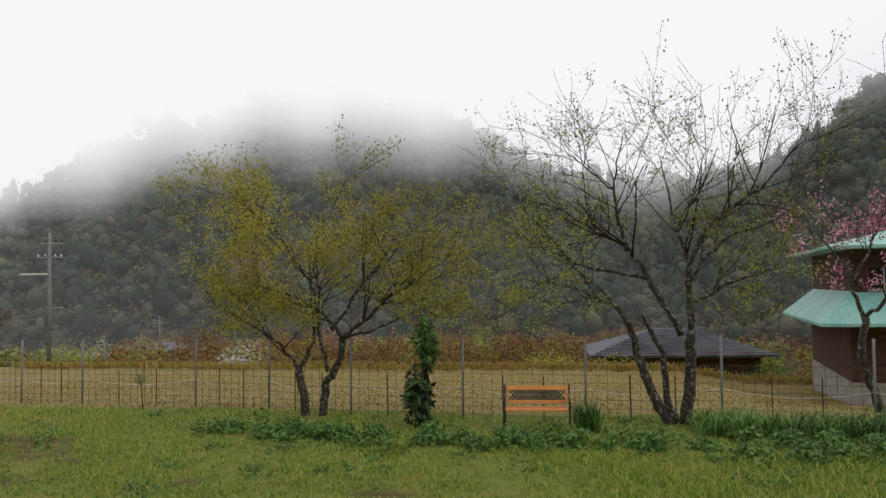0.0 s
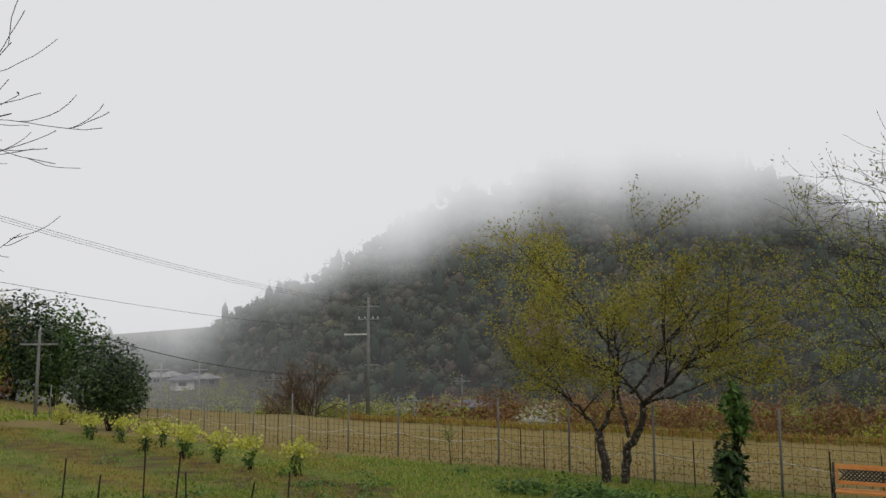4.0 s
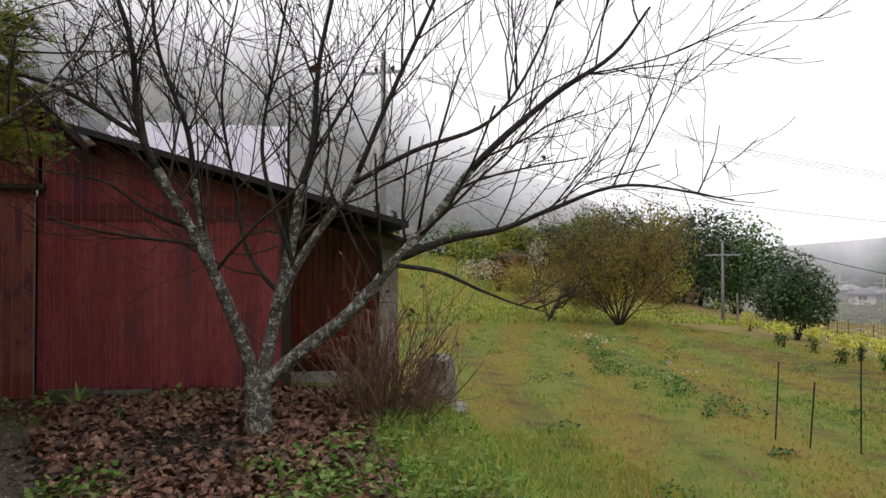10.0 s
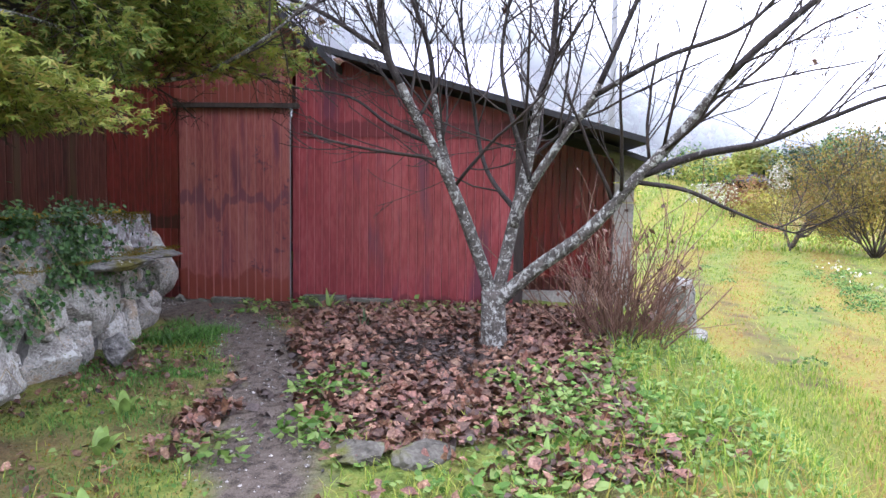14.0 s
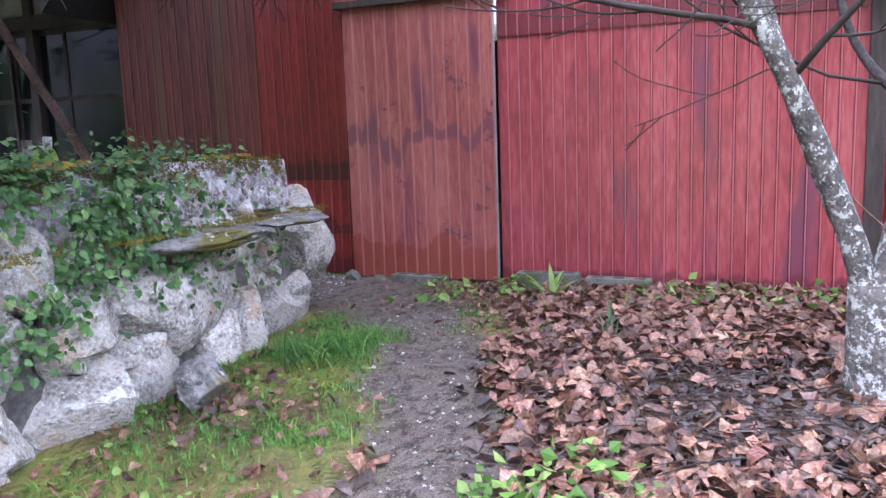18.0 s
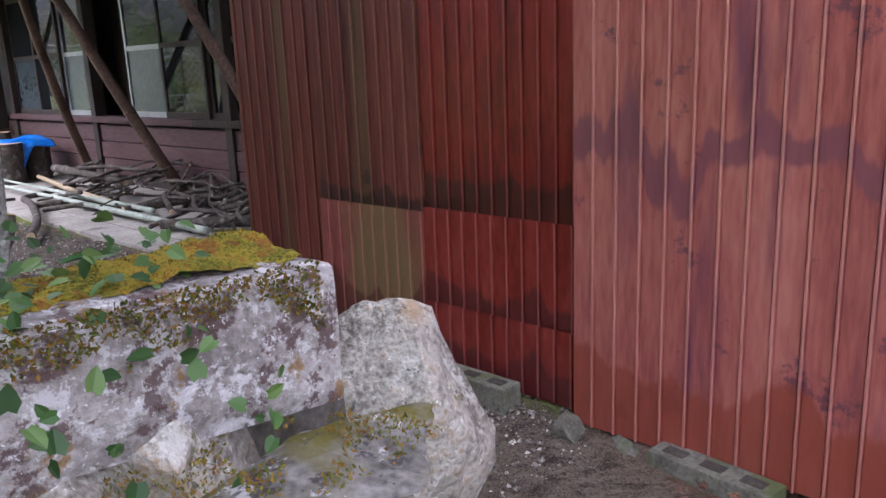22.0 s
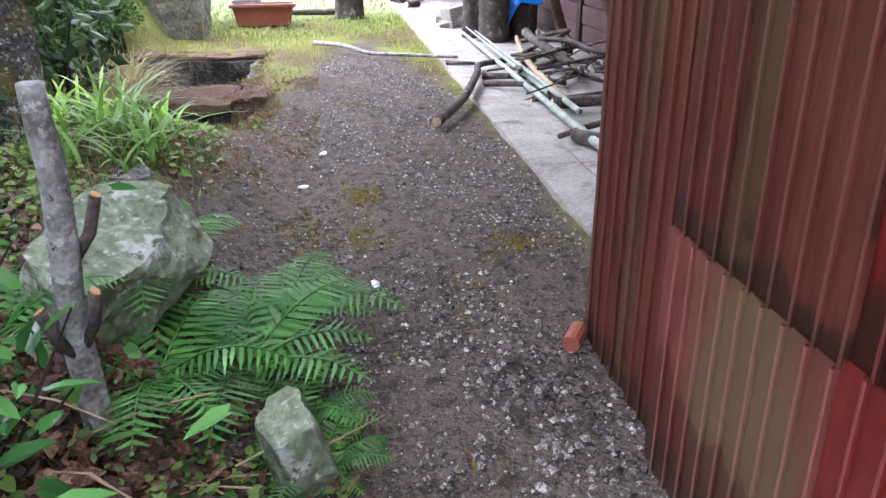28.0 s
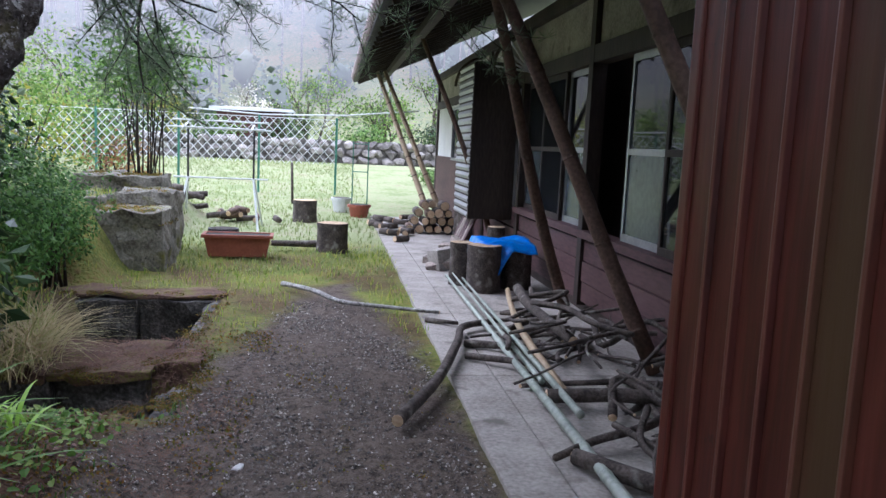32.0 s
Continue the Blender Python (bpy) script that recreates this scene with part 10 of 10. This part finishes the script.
tuft("strap_leaf_plant", (-6.28, -4.0, hz(-6.28, -4.0)), 5, 0.40, 0.05, STRAP_BRIGHT, "clump of pale green strap leaves", 61, 1.2, 0.02)
for i, (x, y, n, h) in enumerate([(-6.05, -7.2, 26, 0.32), (-5.85, -7.65, 24, 0.32), (-6.2, -6.95, 18, 0.26), (-5.95, -6.75, 22, 0.30), (-5.6, -7.9, 18, 0.30), (-6.2, -6.75, 14, 0.22), (-5.4, -8.3, 20, 0.3), (-6.15, -7.65, 16, 0.2)]):
    tuft("lily_clump", (x, y, hz(x, y)), n, h * 1.1, 0.026, STRAP_BRIGHT if i % 3 == 1 else STRAP, "clump of arching green lily leaves", 600 + i, 1.5, 0.07)
BLEACHED = leafy("bleached_straw_blades", [(0.40, 0.33, 0.16), (0.50, 0.42, 0.24), (0.44, 0.32, 0.18), (0.30, 0.30, 0.10)], vary=0.2, through_light=0.4)
for i, (x, y, n, h) in enumerate([(-5.56, -9.55, 230, 0.46), (-5.42, -10.0, 150, 0.46), (-5.52, -9.25, 110, 0.40)]):
    tuft("dead_grass_clump", (x, y, 0.03), n, h, 0.010, BLEACHED, "drooping clump of straw-coloured dead grass", 620 + i, 1.7, 0.07, "grass")
LEAF_AZALEA = leafy("mid_green_azalea_leaves", [(0.04, 0.10, 0.02), (0.07, 0.16, 0.03), (0.11, 0.22, 0.05)])
bush("azalea_bush", (-4.75, -10.6, 0.0), (1.6, 1.7, 1.75), 6500, LEAF_AZALEA, 0.05, 640, "dense dark green clipped azalea bush", lumps=14)
bush("azalea_bush", (-4.9, -12.0, 0.1), (1.3, 1.2, 1.2), 3200, LEAF_AZALEA, 0.05, 641, "dense dark green azalea bush", lumps=10)
bush("aucuba_bush", (-5.15, -9.2, 0.0), (1.0, 1.0, 1.0), 500, LEAF_DARK, 0.13, 642, "glossy broad-leaved evergreen bush", lumps=8)
bush("camellia_bush", (-3.6, -9.5, 0.2), (2.6, 2.6, 3.8), 8000, LEAF_DARK, 0.09, 643, "tall dark camellia with glossy leaves", lumps=14)
bush("camellia_bush", (-3.9, -6.2, 0.3), (2.2, 2.4, 3.8), 6000, LEAF_DARK, 0.09, 644, "tall dark camellia with glossy leaves", lumps=12)
# Mostly out of view: added to keep sky light off the house front.
for i, (x, y, w, h) in enumerate([(-2.6, -11.6, 3.0, 4.6), (-2.4, -7.6, 3.0, 5.0), (-2.0, -4.6, 2.8, 4.6), (-3.9, -11.3, 1.9, 3.0)]):
    bush("evergreen_tree", (x, y, 0.3), (w, w, h), 7000, LEAF_DARK, 0.12, 660 + i, "tall dense dark evergreen added beside the yard to block light", "tree", lumps=16, stems=10)
bush("garden_shrub", (-3.4, -13.5, 0.9), (1.8, 2.0, 1.9), 1800, LEAF_OLIVE, 0.07, 645, "loose yellow-green garden shrub", lumps=10)
bush("garden_shrub", (-2.6, -17.5, 0.6), (2.6, 2.6, 2.6), 2000, LEAF_BRIGHT, 0.08, 646, "loose fresh green garden shrub", lumps=10)
bush("garden_shrub", (-4.3, -16.4, 0.6), (1.3, 1.3, 1.1), 700, LEAF_RUST, 0.06, 647, "small reddish garden shrub", lumps=7)


def nandina():
    rng = np.random.RandomState(65)
    t = thing("nandina", (-4.95, -15.3, 0.8), "clump of tall dark nandina canes with airy leaves", "shrub")
    s2 = Soup()
    for i in range(20):
        a, q = rng.uniform(0, 6.28), rng.uniform(0, 0.35)
        b = np.array([math.cos(a) * 0.25 * rng.uniform(), math.sin(a) * 0.25 * rng.uniform(), -0.2])
        e = np.array([math.cos(a) * q, math.sin(a) * q, rng.uniform(1.3, 1.75)])
        s = Soup()
        tube(s, [b, (b + e) / 2 + rng.normal(size=3) * 0.03, e], [0.011, 0.009, 0.006], 6)
        put("cane", s, TWIG, t, smooth=True)
        P = e + rng.normal(size=(130, 3)) * [0.28, 0.28, 0.22]
        leaves(s2, P, 0.095, 0.38, -0.1, rng)
    put("foliage", s2, LEAF_MID, t)


nandina()


def old_tree():
    rng = np.random.RandomState(67)
    t = thing("old_tree", (0, 0, 0), "old mossy garden tree with a bent limb", "tree")
    s = Soup()
    tr = smooth_line([(-5.60, -7.1, -0.1), (-5.60, -7.12, 0.35), (-5.63, -7.15, 1.0), (-5.53, -7.2, 1.7), (-5.42, -7.3, 2.6), (-5.3, -7.4, 3.6)])
    tube(s, tr, np.linspace(0.165, 0.10, len(tr)) + 0.05 * np.exp(-np.linspace(0, 9, len(tr))), 20, knob=0.10)
    put("trunk", s, MOSSY_BARK, t, smooth=True)
    a_, h_ = rng.uniform(0, 6.283, 5000), 0.62 * rng.uniform(0, 1, 5000) ** 1.6
    r_ = 0.205 - 0.08 * h_ + 0.012 * rng.normal(size=5000)
    P = np.stack([-5.61 + r_ * np.cos(a_), -7.12 + r_ * np.sin(a_), h_], 1)
    P = P[fbm(a_ * 2, h_ * 6, 1.0, 3.0) + 0.5 > h_ * 1.2]
    s = Soup()
    leaves(s, P, 0.02, 0.5, 0.4, rng)
    put("moss", s, MOSS, t, "yellow-green moss at the trunk's foot", kind="stuff")
    for run, r0, r1 in (([(-5.62, -7.12, 0.98), (-5.82, -7.2, 1.19), (-5.96, -7.35, 1.35), (-6.08, -7.46, 1.58), (-6.15, -7.5, 1.74)], 0.115, 0.12), ([(-6.14, -7.5, 1.68), (-6.22, -7.54, 1.84), (-6.27, -7.6, 2.0), (-6.26, -7.7, 2.4), (-6.2, -7.8, 3.0), (-6.3, -8.0, 3.8)], 0.10, 0.06),
                        ([(-5.92, -7.33, 1.38), (-5.95, -7.4, 1.54), (-6.05, -7.5, 1.94), (-6.1, -7.6, 2.6), (-6.0, -7.7, 3.4)], 0.075, 0.055), ([(-6.13, -7.5, 1.72), (-6.16, -7.54, 1.95), (-6.15, -7.6, 2.5)], 0.045, 0.035)):
        s = Soup()
        lb = smooth_line(run)
        tube(s, lb, np.linspace(r0, r1, len(lb)), 16, knob=0.15)
        put("limb", s, MOSSY_BARK, t, smooth=True)
    rock("burl", (-6.14, -7.48, 1.71), (0.30, 0.26, 0.27), 351, MOSSY_BARK, t, "dark knobbly burl where the limb forks", 20, cuts=7, rough=0.12)
    c = dict(segs=6, wander=0.10, up=[0.0, 0.0, 0.02], kids=[6, 5], angle=(25, 60), ratio=0.5, **{"from": [0.25, 0.2]}, rmin=0.003, thin=0.5)
    needles = Soup()
    for a, b, L in (((-6.25, -7.8, 2.5), (-0.3, -0.9, 0.06), 1.7), ((-6.2, -7.9, 2.9), (-0.2, -1, 0.0), 2.0), ((-6.2, -7.8, 2.6), (0.3, -0.9, 0.1), 2.0), ((-6.25, -7.75, 2.35), (-0.5, -0.9, 0.02), 1.9), ((-6.2, -7.75, 2.2), (0.1, -1, -0.05), 1.5), ((-6.25, -7.9, 2.75), (-0.75, -0.8, 0.0), 2.3)):
        s, tips = Soup(), []
        branch(s, tips, np.array(a), np.array(b) / np.linalg.norm(b), L, 0.026, 0, c, rng)
        put("bough", s, DARK_BARK, t, smooth=True)
        P = np.repeat(np.array(tips), 22, 0)
        leaves(needles, P, 0.085, 0.05, 0.35, rng)
    put("needles", needles, NEEDLE, t, kind="stuff")
    # crown overhead, out of view, added dense to shade the path below
    P = rng.normal(size=(16000, 3)) * [1.3, 2.0, 0.5] + [-5.6, -7.2, 5.0]
    s = Soup()
    leaves(s, P, 0.15, 0.45, 0.2, rng)
    put("crown", s, LEAF_DARK, t)


old_tree()


def eave_maple():
    rng = np.random.RandomState(69)
    t = thing("maple_bough", (0, 0, 0), "bough of fresh maple leaves by the eave", "tree")
    L = smooth_line([(-5.3, -7.4, 3.5), (-6.2, -8.4, 3.5), (-7.0, -9.4, 3.4), (-7.6, -10.3, 3.2)])
    s = Soup()
    tube(s, L, np.linspace(0.02, 0.006, len(L)), 7)
    put("bough", s, BARK, t, smooth=True)
    c = dict(segs=5, wander=0.10, up=[0.0, -0.02, -0.03], kids=[5, 4], angle=(22, 55), ratio=0.5, **{"from": [0.2, 0.2]}, rmin=0.002, thin=0.55)
    tw, tips = Soup(), []
    for j in range(12):
        i = int(rng.uniform(0.4, 1.0) * (len(L) - 1))
        d = turn_dir((L[-1] - L[0]) / np.linalg.norm(L[-1] - L[0]), radians(rng.uniform(20, 60)), rng)
        branch(tw, tips, L[i], d, 0.6 * rng.uniform(0.7, 1.2), 0.006, 0, c, rng)
    put("twig", tw, TWIG, t, smooth=True)
    ls = Soup()
    P = np.array(tips)
    maple_leaves(ls, P + rng.normal(size=P.shape) * 0.03, 0.06, rng)
    put("foliage", ls, LEAF_BRIGHT, t)


eave_maple()


# ---- beyond the lawn ----
def far_wall():
    rng = np.random.RandomState(73)
    w = thing("dry_stone_wall", (0, 0, 0), "low dry stone wall at the lawn's far side", "wall")
    meshes = [rock_mesh("stone", (0.62, 0.5, 0.42), 700 + k, LAWN_STONE, 2, 14) for k in range(8)]
    y = -38.0
    for row in range(3):
        x = -17.0 + 0.2 * row
        while x < 6:
            k = rng.uniform(0.7, 1.25)
            put("stone", meshes[rng.randint(8)], None, w, at=pose(x, y + rng.normal() * 0.05 - 0.05 * row, hz(x, y) + 0.14 + 0.33 * row, rng.uniform(-15, 15), rng.uniform(-15, 15), rng.uniform(0, 360)) @ Matrix.Diagonal((k, k, 1, 1)))
            x += 0.52 * k
    s = Soup()
    bbox(s, (-17, y - 0.8, 0.2), (6, y - 0.1, hz(-5, y) + 0.95))
    put("core", s, MORTAR, w)


far_wall()
rq = np.random.RandomState(75)
for i, (x, y, w, h, m, ls) in enumerate([(-12, -40.5, 3.2, 1.7, LEAF_DARK, 0.1), (-8.8, -40.2, 3.0, 1.6, LEAF_MID, 0.1), (-5.6, -40.5, 3.2, 1.8, LEAF_DARK, 0.1), (-2.5, -40.3, 3.0, 1.6, LEAF_MID, 0.1), (0.8, -40.0, 3.2, 2.0, LEAF_DARK, 0.1), (-14.5, -41, 3, 2.4, LEAF_MID, 0.1),
                                         (-10.5, -27.5, 1.6, 0.6, LEAF_MID, 0.07), (2.5, -33, 4, 3.6, LEAF_BRIGHT, 0.12), (0.5, -28, 3.0, 2.6, LEAF_OLIVE, 0.1), (-1.5, -26.0, 2.0, 2.2, LEAF_MID, 0.09)]):
    bush("hedge_bush", (x, y, hz(x, y) + (0.3 if y < -39 else 0)), (w, w * 0.8, h), 1300, m, ls * 1.5, 760 + i, "rounded green bush beyond the lawn", lumps=10, group="bushes beyond the lawn")
for i, (x, y, L, m, ls, pt) in enumerate([(-10.0, -43, 2.6, LEAF_BRIGHT, 0.16, 5), (-6.4, -44, 2.9, LEAF_BRIGHT, 0.16, 5), (-3.5, -42, 2.0, WHITE_BLOOM, 0.14, 5), (-13.0, -45, 3.0, LEAF_BRIGHT, 0.16, 5), (0.5, -44, 2.8, LEAF_OLIVE, 0.15, 4), (-15.5, -36, 2.6, LEAF_BRIGHT, 0.15, 5), (-17, -30, 2.8, LEAF_BRIGHT, 0.15, 5), (3.5, -40, 3.0, LEAF_BRIGHT, 0.15, 5)]):
    tree("spring_tree", (x, y, hz(x, y)), [((0.1, 0, 1), L, 0.12), ((-0.3, 0.2, 1), L * 0.85, 0.08)], dict(segs=5, wander=0.1, up=[0.05, 0.04, 0.03], kids=[6, 6], angle=(25, 60), ratio=0.62, **{"from": [0.3, 0.2]}, rmin=0.01, thin=0.55), 780 + i, m, ls, pt, 0.2,
         "tree in fresh pale spring leaf beyond the lawn", group="spring trees beyond the lawn")
far_house("garden_hut", (-3.8, -41.5, hz(-3.8, -41.5)), 3.0, 2.0, 2.2, 0.07, BROWN_WALL, WHITE_PAINT, 0, "open hut with a white flat roof", 0.3)
s = Soup()
for i in range(150):
    az, r = radians(rq.uniform(150, 215)), rq.uniform(64, 90)
    x, y = -r * math.sin(az), r * math.cos(az)
    z = hz(x, y)
    tube(s, [(x, y, z - 0.5), (x + rq.normal() * 0.2, y, z + rq.uniform(7, 12))], [0.12, 0.06], 5, caps=False)
put("conifer_trunks", s, LOG_BARK, None, "tall pale bare trunks on the hillside", category="trees", kind="stuff")
